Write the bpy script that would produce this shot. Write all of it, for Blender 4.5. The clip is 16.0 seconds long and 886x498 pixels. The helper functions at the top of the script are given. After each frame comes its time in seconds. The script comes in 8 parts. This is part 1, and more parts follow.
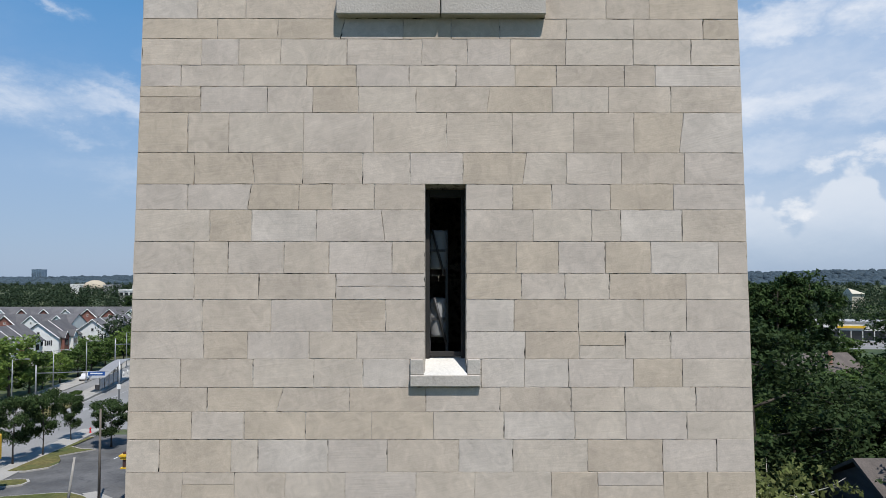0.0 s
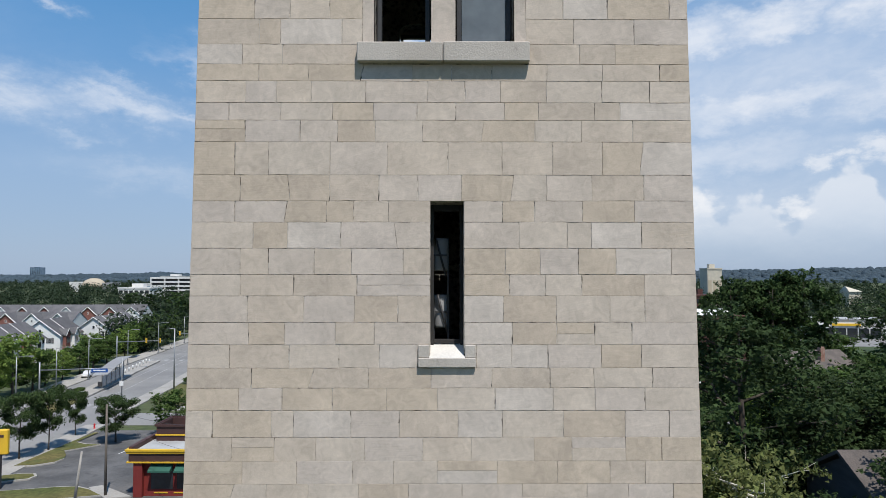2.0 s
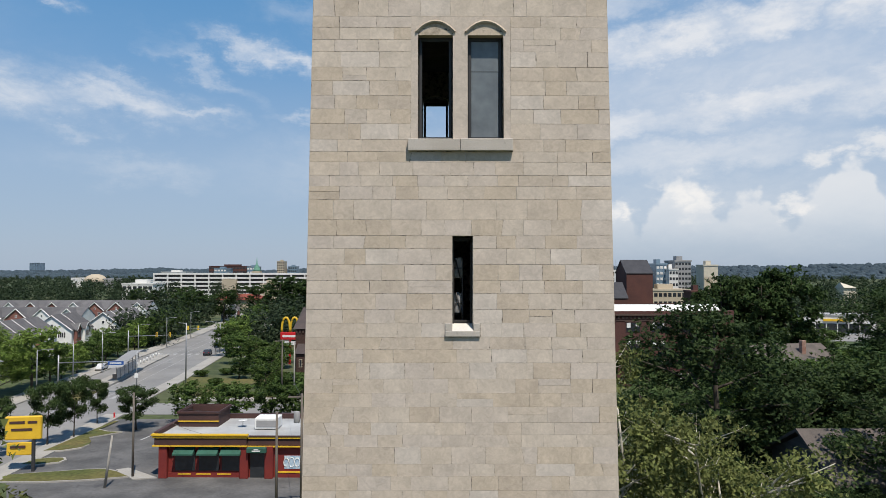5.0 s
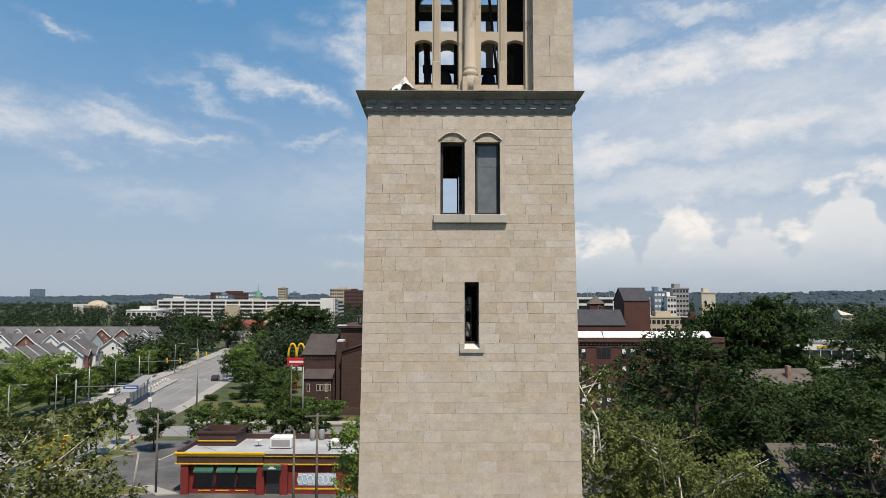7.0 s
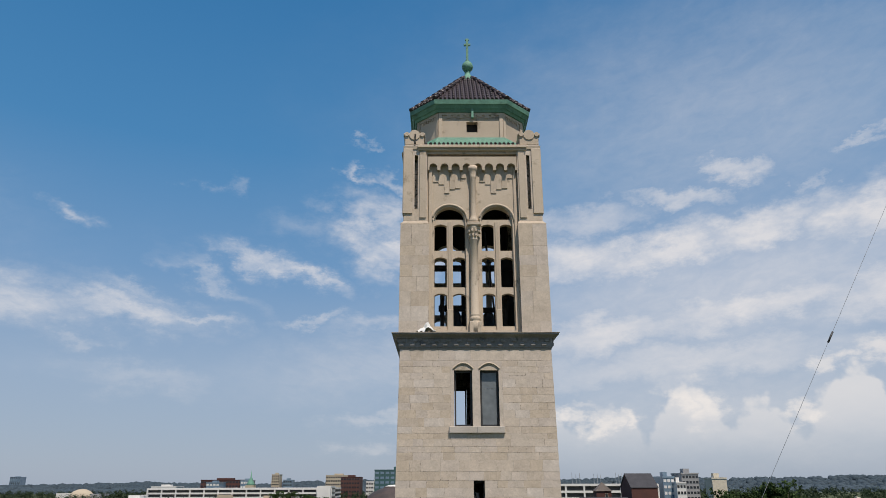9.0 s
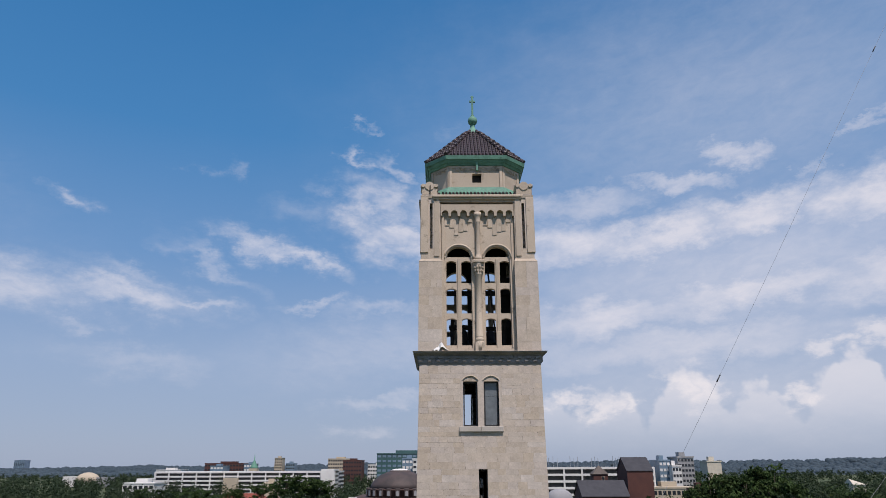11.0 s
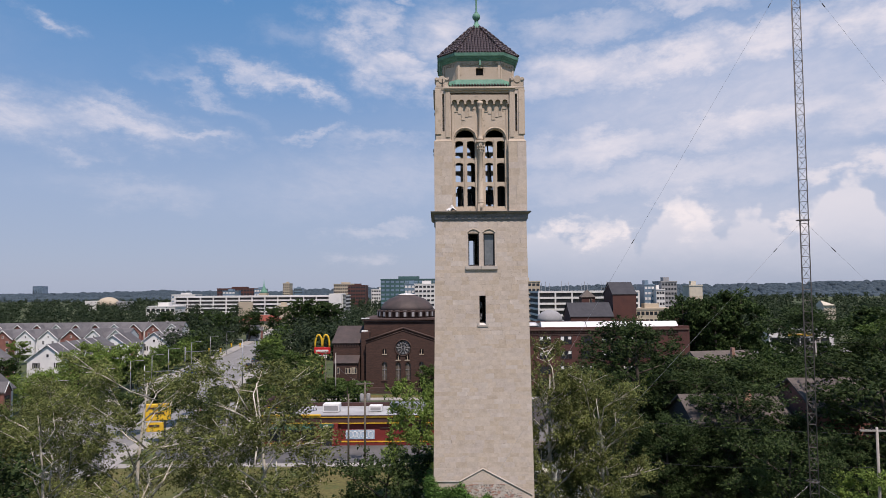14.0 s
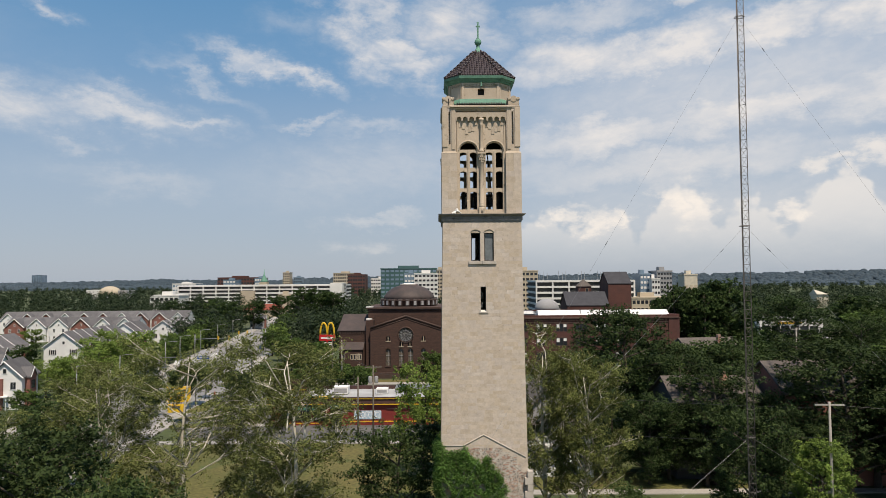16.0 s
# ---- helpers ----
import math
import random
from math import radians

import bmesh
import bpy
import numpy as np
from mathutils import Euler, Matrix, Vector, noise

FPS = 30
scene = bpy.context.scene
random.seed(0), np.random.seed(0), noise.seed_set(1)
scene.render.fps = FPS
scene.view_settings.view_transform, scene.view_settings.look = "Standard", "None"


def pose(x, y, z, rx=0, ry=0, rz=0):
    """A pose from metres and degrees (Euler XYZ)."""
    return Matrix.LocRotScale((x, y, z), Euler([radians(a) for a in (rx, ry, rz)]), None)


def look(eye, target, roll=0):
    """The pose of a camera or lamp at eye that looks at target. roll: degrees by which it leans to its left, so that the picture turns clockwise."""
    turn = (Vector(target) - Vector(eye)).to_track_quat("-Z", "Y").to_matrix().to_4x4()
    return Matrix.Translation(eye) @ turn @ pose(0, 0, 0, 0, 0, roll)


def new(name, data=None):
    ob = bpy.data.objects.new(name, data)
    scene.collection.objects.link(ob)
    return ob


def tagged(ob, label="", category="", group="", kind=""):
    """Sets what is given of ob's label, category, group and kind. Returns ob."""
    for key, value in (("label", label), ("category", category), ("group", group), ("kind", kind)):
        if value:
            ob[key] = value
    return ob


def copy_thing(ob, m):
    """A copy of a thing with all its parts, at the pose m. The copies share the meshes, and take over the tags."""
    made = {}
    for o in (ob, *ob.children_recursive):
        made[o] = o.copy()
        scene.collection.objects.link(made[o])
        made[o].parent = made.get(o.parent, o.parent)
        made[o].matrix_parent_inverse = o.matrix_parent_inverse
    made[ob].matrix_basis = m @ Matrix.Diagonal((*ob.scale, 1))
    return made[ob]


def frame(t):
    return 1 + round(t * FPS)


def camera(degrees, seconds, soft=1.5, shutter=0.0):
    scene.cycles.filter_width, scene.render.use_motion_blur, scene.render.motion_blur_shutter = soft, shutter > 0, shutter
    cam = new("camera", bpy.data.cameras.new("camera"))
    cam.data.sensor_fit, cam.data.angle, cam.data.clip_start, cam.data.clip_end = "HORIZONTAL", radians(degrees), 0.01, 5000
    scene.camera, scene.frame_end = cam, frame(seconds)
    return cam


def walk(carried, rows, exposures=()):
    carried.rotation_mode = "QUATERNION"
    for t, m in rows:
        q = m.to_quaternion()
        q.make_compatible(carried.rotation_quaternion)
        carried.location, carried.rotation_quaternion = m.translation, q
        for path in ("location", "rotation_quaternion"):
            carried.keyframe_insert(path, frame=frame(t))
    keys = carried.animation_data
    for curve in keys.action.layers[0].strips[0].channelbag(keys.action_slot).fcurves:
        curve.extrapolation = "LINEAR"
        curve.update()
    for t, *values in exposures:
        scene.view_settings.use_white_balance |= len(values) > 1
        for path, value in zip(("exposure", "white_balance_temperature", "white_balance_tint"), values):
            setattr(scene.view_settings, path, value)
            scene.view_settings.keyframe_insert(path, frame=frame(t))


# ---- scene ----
cam = camera(65.5, 16.0, soft=0.6)
PATH = [
    (0, (-0.004, -9.982, 22.286), (0.003, -7.983, 22.367), 0.0),
    (0.5, (-0.011, -10.189, 22.291), (-0.004, -8.191, 22.371), -0.0),
    (1, (-0.028, -10.526, 22.304), (-0.019, -8.527, 22.382), 0.0),
    (1.5, (-0.035, -10.977, 22.315), (-0.025, -8.978, 22.391), -0.0),
    (2, (-0.051, -11.476, 22.317), (-0.04, -9.478, 22.392), -0.0),
    (2.5, (-0.079, -12.065, 22.315), (-0.067, -10.066, 22.388), -0.0),
    (3, (-0.12, -12.746, 22.334), (-0.108, -10.747, 22.403), -0.0),
    (3.5, (-0.174, -13.565, 22.384), (-0.162, -11.566, 22.45), 0.0),
    (4, (-0.256, -14.519, 22.437), (-0.244, -12.52, 22.499), 0.0),
    (6.3, (-0.726, -20.636, 22.664), (-0.712, -18.637, 22.739), 0.1),
    (6.5, (-0.777, -21.251, 22.699), (-0.765, -19.254, 22.805), 0.1),
    (7, (-0.901, -22.911, 22.782), (-0.889, -20.916, 22.922), 0.1),
    (7.5, (-1.04, -24.528, 22.872), (-1.026, -22.548, 23.157), -0.1),
    (8, (-1.161, -26.153, 22.926), (-1.148, -24.241, 23.513), -0.0),
    (8.5, (-1.306, -28.144, 23.022), (-1.294, -26.251, 23.668), -0.1),
    (11, (-2.01, -37.12, 23.336), (-1.999, -35.213, 23.939), -0.2),
    (11.5, (-2.186, -38.939, 23.412), (-2.174, -37.023, 23.983), -0.2),
    (12, (-2.307, -40.861, 23.434), (-2.296, -38.93, 23.957), -0.3),
    (12.5, (-2.468, -42.897, 23.469), (-2.455, -40.942, 23.89), -0.4),
    (13, (-2.606, -44.731, 23.549), (-2.592, -42.756, 23.862), -0.5),
    (13.5, (-2.714, -46.541, 23.59), (-2.701, -44.552, 23.799), -0.5),
    (14, (-2.816, -48.269, 23.56), (-2.803, -46.273, 23.681), -0.4),
    (14.5, (-2.94, -50.054, 23.634), (-2.926, -48.056, 23.725), -0.4),
    (15, (-3.082, -51.889, 23.655), (-3.067, -49.891, 23.744), -0.3),
    (15.5, (-3.273, -53.719, 23.742), (-3.257, -51.721, 23.831), -0.4),
    (16, (-3.442, -55.453, 23.77), (-3.425, -53.455, 23.859), -0.4),
]
EXPOSURES = [(0, 0.25, 6350, 10), (4, 0.25, 6600, 10), (7.0, 0.27, 7250, 11), (8.5, 0.12, 7200, 12), (10.8, 0.07, 6700, 18), (12.0, 0.05, 6600, 19), (13.5, 0.13, 6800, 22.5), (14.0, 0.18, 6950, 22), (15.0, 0.22, 7600, 14), (16, 0.24, 7700, 13)]
walk(cam, [(t, look(eye, target, roll)) for t, eye, target, roll in PATH], EXPOSURES)

# ---- daylight ----
SUN_AT = Vector((0.17, -0.44, 0.88)).normalized()
sun = new("sun", bpy.data.lights.new("sun", "SUN"))
sun.data.energy, sun.data.angle, sun.data.color = 4.2, radians(0.53), (1.0, 0.955, 0.89)
sun.matrix_world = look(SUN_AT * 300, (0, 0, 0))


def sky_world():
    """A summer sky: blue overhead, thin streaks of cirrus, and fair-weather cumulus low over the distance."""
    w = bpy.data.worlds.new("sky")
    scene.world = w
    w.use_nodes = True
    n, l = w.node_tree.nodes, w.node_tree.links
    n.clear()

    def math_node(op, a, b=None, c=None):
        k = n.new("ShaderNodeMath")
        k.operation = op
        for i, v in enumerate((a, b, c)):
            if v is None:
                continue
            if hasattr(v, "default_value"):
                l.new(v, k.inputs[i])
            else:
                k.inputs[i].default_value = v
        return k.outputs[0]

    out, back = n.new("ShaderNodeOutputWorld"), n.new("ShaderNodeBackground")
    sky = n.new("ShaderNodeTexSky")
    sky.sky_type, sky.sun_disc = "NISHITA", False
    sky.sun_elevation, sky.sun_rotation = math.asin(SUN_AT.z), math.atan2(SUN_AT.x, SUN_AT.y)
    sky.air_density, sky.dust_density, sky.ozone_density = 1.0, 0.6, 1.6
    co = n.new("ShaderNodeTexCoord").outputs["Generated"]
    sep = n.new("ShaderNodeSeparateXYZ")
    l.new(co, sep.inputs[0])
    az = math_node("ARCTAN2", sep.outputs["X"], sep.outputs["Y"])
    el = math_node("ARCSINE", sep.outputs["Z"])

    def noise_at(sx, sy, scale, detail, rough, shear=0.0, seed=0.0, warp=0.0):
        v = n.new("ShaderNodeCombineXYZ")
        l.new(math_node("MULTIPLY", math_node("ADD", az, math_node("MULTIPLY", el, shear)), sx), v.inputs[0])
        l.new(math_node("MULTIPLY", math_node("ADD", el, math_node("MULTIPLY", az, shear * 0.35)), sy), v.inputs[1])
        v.inputs[2].default_value = seed
        t = n.new("ShaderNodeTexNoise")
        t.inputs["Scale"].default_value, t.inputs["Detail"].default_value, t.inputs["Roughness"].default_value = scale, detail, rough
        t.inputs["Distortion"].default_value = warp
        l.new(v.outputs[0], t.inputs["Vector"])
        return t.outputs["Fac"]

    # the winds aloft pull every cloud out of shape
    gust_a, gust_b = noise_at(1.0, 1.6, 9.0, 7, 0.62, 0.0, 21.0), noise_at(1.0, 1.8, 12.0, 7, 0.65, 0.0, 34.0)
    blown_az = math_node("ADD", az, math_node("MULTIPLY", math_node("SUBTRACT", gust_a, 0.5), radians(15.0)))
    blown_el = math_node("ADD", el, math_node("MULTIPLY", math_node("SUBTRACT", gust_b, 0.5), radians(5.5)))

    def blob(a, e, ra, re, lean=0.0):
        """A soft oval of cloud about the bearing a and the height e, in degrees."""
        da = math_node("SUBTRACT", blown_az, radians(a))
        de = math_node("SUBTRACT", math_node("SUBTRACT", blown_el, radians(e)), math_node("MULTIPLY", da, lean))
        q = math_node("ADD", math_node("POWER", math_node("ABSOLUTE", math_node("DIVIDE", da, radians(ra))), 2.0), math_node("POWER", math_node("ABSOLUTE", math_node("DIVIDE", de, radians(re))), 2.0))
        return math_node("POWER", 2.718, math_node("MULTIPLY", q, -1.0))

    def total(rows):
        s = None
        for row in rows:
            b = blob(*row[:5])
            if len(row) > 5:
                b = math_node("MULTIPLY", b, row[5])
            s = b if s is None else math_node("MAXIMUM", s, b)
        return s

    def step(v, lo, hi):
        k = n.new("ShaderNodeMapRange")
        k.interpolation_type = "SMOOTHSTEP"
        k.inputs["From Min"].default_value, k.inputs["From Max"].default_value = lo, hi
        l.new(v, k.inputs["Value"])
        return k.outputs[0]

    def fibres(slope, seed):
        """Combed ice-cloud threads that run along one slope, coarse and fine together."""
        along = math_node("ADD", az, math_node("MULTIPLY", el, slope))
        across = math_node("SUBTRACT", el, math_node("MULTIPLY", az, slope))
        value = None
        for sx, sy, weight in ((10.0, 22.0, 0.55), (34.0, 80.0, 0.45)):
            v = n.new("ShaderNodeCombineXYZ")
            l.new(math_node("MULTIPLY", along, sx), v.inputs[0])
            l.new(math_node("MULTIPLY", across, sy), v.inputs[1])
            v.inputs[2].default_value = seed
            t = n.new("ShaderNodeTexNoise")
            t.inputs["Scale"].default_value, t.inputs["Detail"].default_value, t.inputs["Roughness"].default_value, t.inputs["Distortion"].default_value = 1.0, 7, 0.6, 0.7
            l.new(v.outputs[0], t.inputs["Vector"])
            k = math_node("MULTIPLY", t.outputs["Fac"], weight)
            value = k if value is None else math_node("ADD", value, k)
        return value

    # bearing, height, half width, half height, lean, thickness
    west = total([(-32.5, 12.6, 5.5, 1.5, -0.05, 0.8), (-25.0, 12.5, 5.0, 1.1, -0.12, 0.85), (-20.0, 12.1, 3.0, 0.5, -0.1, 0.6), (-24.5, 14.0, 3.5, 0.6, -0.2, 0.45), (-15.8, 17.3, 3.4, 0.75, -0.2, 0.9), (-12.0, 16.5, 3.0, 0.8, -0.28, 0.9), (-18.5, 15.4, 3.6, 0.7, -0.45, 0.5), (-9.6, 12.9, 3.0, 0.42, 0.15, 0.65), (-5.0, 12.4, 4.0, 0.8, 0.12, 0.5), (-29.6, 19.1, 1.5, 0.55, -0.1, 0.6), (-20.5, 18.1, 0.9, 0.6, 0.0, 0.3), (-18.5, 22.8, 0.9, 0.5, 0.0, 0.28), (-7.0, 27.4, 1.2, 0.3, 0.1, 0.35), (-24.0, 7.9, 5.0, 0.9, -0.08, 0.35), (-28.0, 10.2, 1.6, 0.5, 0.0, 0.35)])
    middle = total([(-5.2, 18.6, 3.0, 1.6, -0.2, 1.0), (-6.0, 21.4, 2.4, 1.5, -0.35, 0.75), (-4.4, 23.6, 1.2, 1.0, -0.4, 0.6), (-6.8, 24.8, 1.3, 0.5, -0.3, 0.6), (-2.0, 17.2, 3.4, 1.3, 0.0, 0.9), (1.0, 20.5, 5.0, 2.6, 0.0, 0.85), (-5.0, 9.5, 9.0, 2.6, 0.1, 0.36), (-5.0, 5.0, 2.4, 0.5, 0.1, 0.4), (-6.0, 2.6, 1.6, 0.6, 0.0, 0.35), (-11.0, 20.5, 3.0, 1.0, 0.0, 0.25), (2.0, 27.0, 2.0, 1.5, 0.0, 0.2)])
    east = total([(11.0, 17.4, 6.0, 2.2, 0.08, 1.05), (18.0, 17.6, 6.5, 1.9, 0.14, 1.1), (27.0, 18.6, 6.5, 1.7, 0.12, 1.1), (36.0, 18.6, 6.0, 2.2, 0.08, 1.1), (24.5, 23.3, 3.0, 1.3, -0.25, 0.85), (21.0, 21.6, 3.4, 1.0, -0.1, 0.75), (13.0, 20.8, 6.0, 1.4, 0.05, 0.7), (35.0, 23.6, 2.2, 0.55, 0.1, 0.6), (30.5, 21.2, 2.4, 0.6, 0.3, 0.5), (14.0, 11.6, 9.0, 1.8, 0.1, 0.95), (25.0, 12.8, 9.0, 1.9, 0.12, 1.0), (36.0, 13.4, 9.0, 2.4, 0.08, 1.0), (62.0, 18.0, 18.0, 6.0, 0.0, 0.9), (20.0, 9.0, 14.0, 1.8, 0.05, 0.75), (26.0, 15.0, 20.0, 6.0, 0.06, 0.66), (26.0, 27.0, 22.0, 9.0, 0.0, 0.4), (24.0, 5.5, 16.0, 3.5, 0.0, 0.45)])
    far_off = total([(-62, 16, 18, 5, 0.0, 0.7), (100, 22, 25, 8, 0.0, 0.8), (-120, 25, 30, 8, 0.0, 0.6), (170, 30, 30, 9, 0.0, 0.6)])

    def combed(mass, threads, lo, hi):
        r = n.new("ShaderNodeMapRange")
        r.inputs["From Min"].default_value, r.inputs["From Max"].default_value = 0.34, 0.64
        r.inputs["To Min"].default_value, r.inputs["To Max"].default_value = lo, hi
        l.new(threads, r.inputs["Value"])
        return math_node("MULTIPLY", mass, r.outputs[0])

    down, up = fibres(-0.16, 3.0), fibres(0.17, 8.0)
    cirrus = math_node("MAXIMUM", math_node("MAXIMUM", combed(west, down, 0.45, 1.0), combed(middle, down, 0.5, 1.08)), math_node("MAXIMUM", combed(east, up, 0.74, 1.04), combed(far_off, up, 0.2, 1.0)))
    cirrus = math_node("MINIMUM", cirrus, 1.0)

    def peak(a, height, wide):
        """How high the heaped clouds stand about one bearing."""
        q = math_node("POWER", math_node("ABSOLUTE", math_node("DIVIDE", math_node("SUBTRACT", az, radians(a)), radians(wide))), 2.0)
        return math_node("MULTIPLY", math_node("POWER", 2.718, math_node("MULTIPLY", q, -1.0)), radians(height))

    def heap(rows):
        crest = None
        for row in rows:
            crest = peak(*row) if crest is None else math_node("MAXIMUM", crest, peak(*row))
        return crest

    def cauliflower(scale, seed):
        v = n.new("ShaderNodeCombineXYZ")
        l.new(az, v.inputs[0])
        l.new(el, v.inputs[1])
        v.inputs[2].default_value = seed
        t = n.new("ShaderNodeTexVoronoi")
        t.feature = "SMOOTH_F1"
        t.inputs["Scale"].default_value, t.inputs["Smoothness"].default_value, t.inputs["Detail"].default_value, t.inputs["Roughness"].default_value = scale, 0.25, 2.0, 0.5
        l.new(v.outputs[0], t.inputs["Vector"])
        return t.outputs["Distance"]

    puff = noise_at(1.0, 1.3, 15.0, 8, 0.58, 0.0, 9.0, 0.2)
    knobs = cauliflower(42.0, 1.0)
    rough_edge = math_node("ADD", math_node("MULTIPLY", math_node("SUBTRACT", puff, 0.5), radians(3.4)), math_node("MULTIPLY", math_node("SUBTRACT", 0.42, knobs), radians(1.5)))
    back_crest = heap([(9.0, 6.2, 5.0), (14.0, 6.7, 3.6), (19.6, 8.3, 4.0), (24.5, 6.7, 4.0), (31.0, 9.0, 4.2), (37.0, 9.6, 5.0), (45.0, 7.0, 6.0), (-5.0, 1.6, 4.0), (70.0, 6.0, 9.0), (-85.0, 5.0, 12.0)])
    cumulus = math_node("MULTIPLY", step(math_node("ADD", math_node("SUBTRACT", back_crest, el), rough_edge), radians(-0.25), radians(0.9)), step(el, radians(0.2), radians(7.0)))
    # the near heads, sunlit on top and thinning into their own shade below
    heads = total([(10.3, 4.9, 1.6, 1.0, 0.0, 1.0), (13.0, 4.5, 1.5, 1.1, 0.0, 1.0), (15.0, 4.6, 1.2, 0.8, 0.0, 0.9), (18.5, 6.2, 1.7, 1.5, 0.0, 1.0), (20.6, 5.6, 2.0, 1.7, 0.0, 1.0), (28.0, 5.0, 1.7, 0.9, 0.0, 1.0), (29.5, 8.0, 1.9, 0.9, 0.0, 1.0), (32.5, 8.6, 2.2, 1.2, 0.0, 1.0), (37.5, 7.5, 2.6, 1.6, 0.0, 1.0), (12.0, 6.0, 2.0, 0.6, 0.0, 0.6)])
    bright = step(math_node("ADD", heads, math_node("MULTIPLY", rough_edge, 4.0)), 0.12, 1.15)
    # the air's own colour by height, from the pale horizon to the deep blue overhead
    air = n.new("ShaderNodeValToRGB")
    stops = [(0.0, (3.5, 4.6, 6.3)), (0.09, (3.1, 4.6, 6.8)), (0.18, (1.5, 3.5, 6.5)), (0.29, (0.52, 2.65, 5.85)), (0.45, (0.2, 1.95, 4.9)), (1.0, (0.5, 1.6, 4.2))]
    e = air.color_ramp.elements
    e[0].position, e[0].color = stops[0][0], (*stops[0][1], 1)
    e[1].position, e[1].color = stops[-1][0], (*stops[-1][1], 1)
    for at, c in stops[1:-1]:
        e.new(at).color = (*c, 1)
    l.new(math_node("DIVIDE", el, radians(90)), air.inputs["Fac"])
    base = n.new("ShaderNodeMix")
    base.data_type = "RGBA"
    base.inputs["Factor"].default_value = 0.85
    l.new(sky.outputs["Color"], base.inputs["A"])
    l.new(air.outputs["Color"], base.inputs["B"])
    mixes = base.outputs["Result"]
    for fac, amount, colour in ((cirrus, 0.8, (8.6, 8.8, 9.2)), (cumulus, 0.6, (8.5, 8.7, 9.0)), (bright, 0.6, (9.9, 9.75, 9.6))):
        m = n.new("ShaderNodeMix")
        m.data_type = "RGBA"
        l.new(math_node("MULTIPLY", fac, amount), m.inputs["Factor"])
        l.new(mixes, m.inputs["A"])
        m.inputs["B"].default_value = (*colour, 1)
        mixes = m.outputs["Result"]
    l.new(mixes, back.inputs["Color"])
    back.inputs["Strength"].default_value = 0.085
    l.new(back.outputs[0], out.inputs["Surface"])


sky_world()


# ---- helpers of this scene ----
def thing(name, at=(0, 0, 0), rz=0.0, label="", category="", group="", kind=""):
    """An empty at the base of a thing, which parents its parts."""
    ob = new(name)
    ob.matrix_world = pose(*at, 0, 0, rz)
    ob.empty_display_size = 0.2
    return tagged(ob, label, category, group, kind)


def part(name, bm, material, parent=None, label=""):
    """Links a bmesh as one mesh object, under a thing or a part."""
    me = bpy.data.meshes.new(name)
    bmesh.ops.recalc_face_normals(bm, faces=bm.faces)
    bm.to_mesh(me)
    bm.free()
    me.materials.append(material)
    ob = new(name, me)
    ob.parent = parent
    return tagged(ob, label)


def mesh_of(name, verts, faces, material, smooth=False):
    me = bpy.data.meshes.new(name)
    me.from_pydata(verts, [], faces)
    me.materials.append(material)
    if smooth:
        me.polygons.foreach_set("use_smooth", [True] * len(me.polygons))
    me.update()
    return me


def box(bm, x0, x1, y0, y1, z0, z1, bevel=0.0):
    """A box, with its long edges eased where bevel is given."""
    made = bmesh.ops.create_cube(bm, size=1.0)["verts"]
    bmesh.ops.scale(bm, verts=made, vec=(x1 - x0, y1 - y0, z1 - z0))
    bmesh.ops.translate(bm, verts=made, vec=((x0 + x1) / 2, (y0 + y1) / 2, (z0 + z1) / 2))
    if bevel:
        edges = {e for v in made for e in v.link_edges}
        bmesh.ops.bevel(bm, geom=list(edges), offset=bevel, segments=1, affect="EDGES")
    return bm


def boxes(*rows, bevel=0.0):
    bm = bmesh.new()
    for row in rows:
        box(bm, *row, bevel=bevel)
    return bm


def tube(bm, points, radii, sides=8, cap=True):
    """A tapered tube along points."""
    rings = []
    for i, p in enumerate(points):
        p = Vector(p)
        a = Vector(points[max(i - 1, 0)])
        b = Vector(points[min(i + 1, len(points) - 1)])
        d = (b - a).normalized()
        u = d.cross(Vector((0, 0, 1)) if abs(d.z) < 0.95 else Vector((1, 0, 0))).normalized()
        w = d.cross(u)
        r = radii[i] if hasattr(radii, "__len__") else radii
        rings.append([bm.verts.new(p + r * (math.cos(t) * u + math.sin(t) * w)) for t in (2 * math.pi * k / sides for k in range(sides))])
    for a, b in zip(rings, rings[1:]):
        for k in range(sides):
            f = bm.faces.new((a[k], a[(k + 1) % sides], b[(k + 1) % sides], b[k]))
            f.smooth = sides > 5
    if cap:
        bm.faces.new(rings[0][::-1])
        bm.faces.new(rings[-1])
    return bm


def lathe(bm, profile, at=(0, 0, 0), sides=20):
    """A turned body: profile of (radius, height)."""
    rings = [[bm.verts.new((at[0] + r * math.cos(t), at[1] + r * math.sin(t), at[2] + z)) for t in (2 * math.pi * k / sides for k in range(sides))] for r, z in profile]
    for a, b in zip(rings, rings[1:]):
        for k in range(sides):
            bm.faces.new((a[k], a[(k + 1) % sides], b[(k + 1) % sides], b[k])).smooth = True
    bm.faces.new(rings[0][::-1])
    bm.faces.new(rings[-1])
    return bm


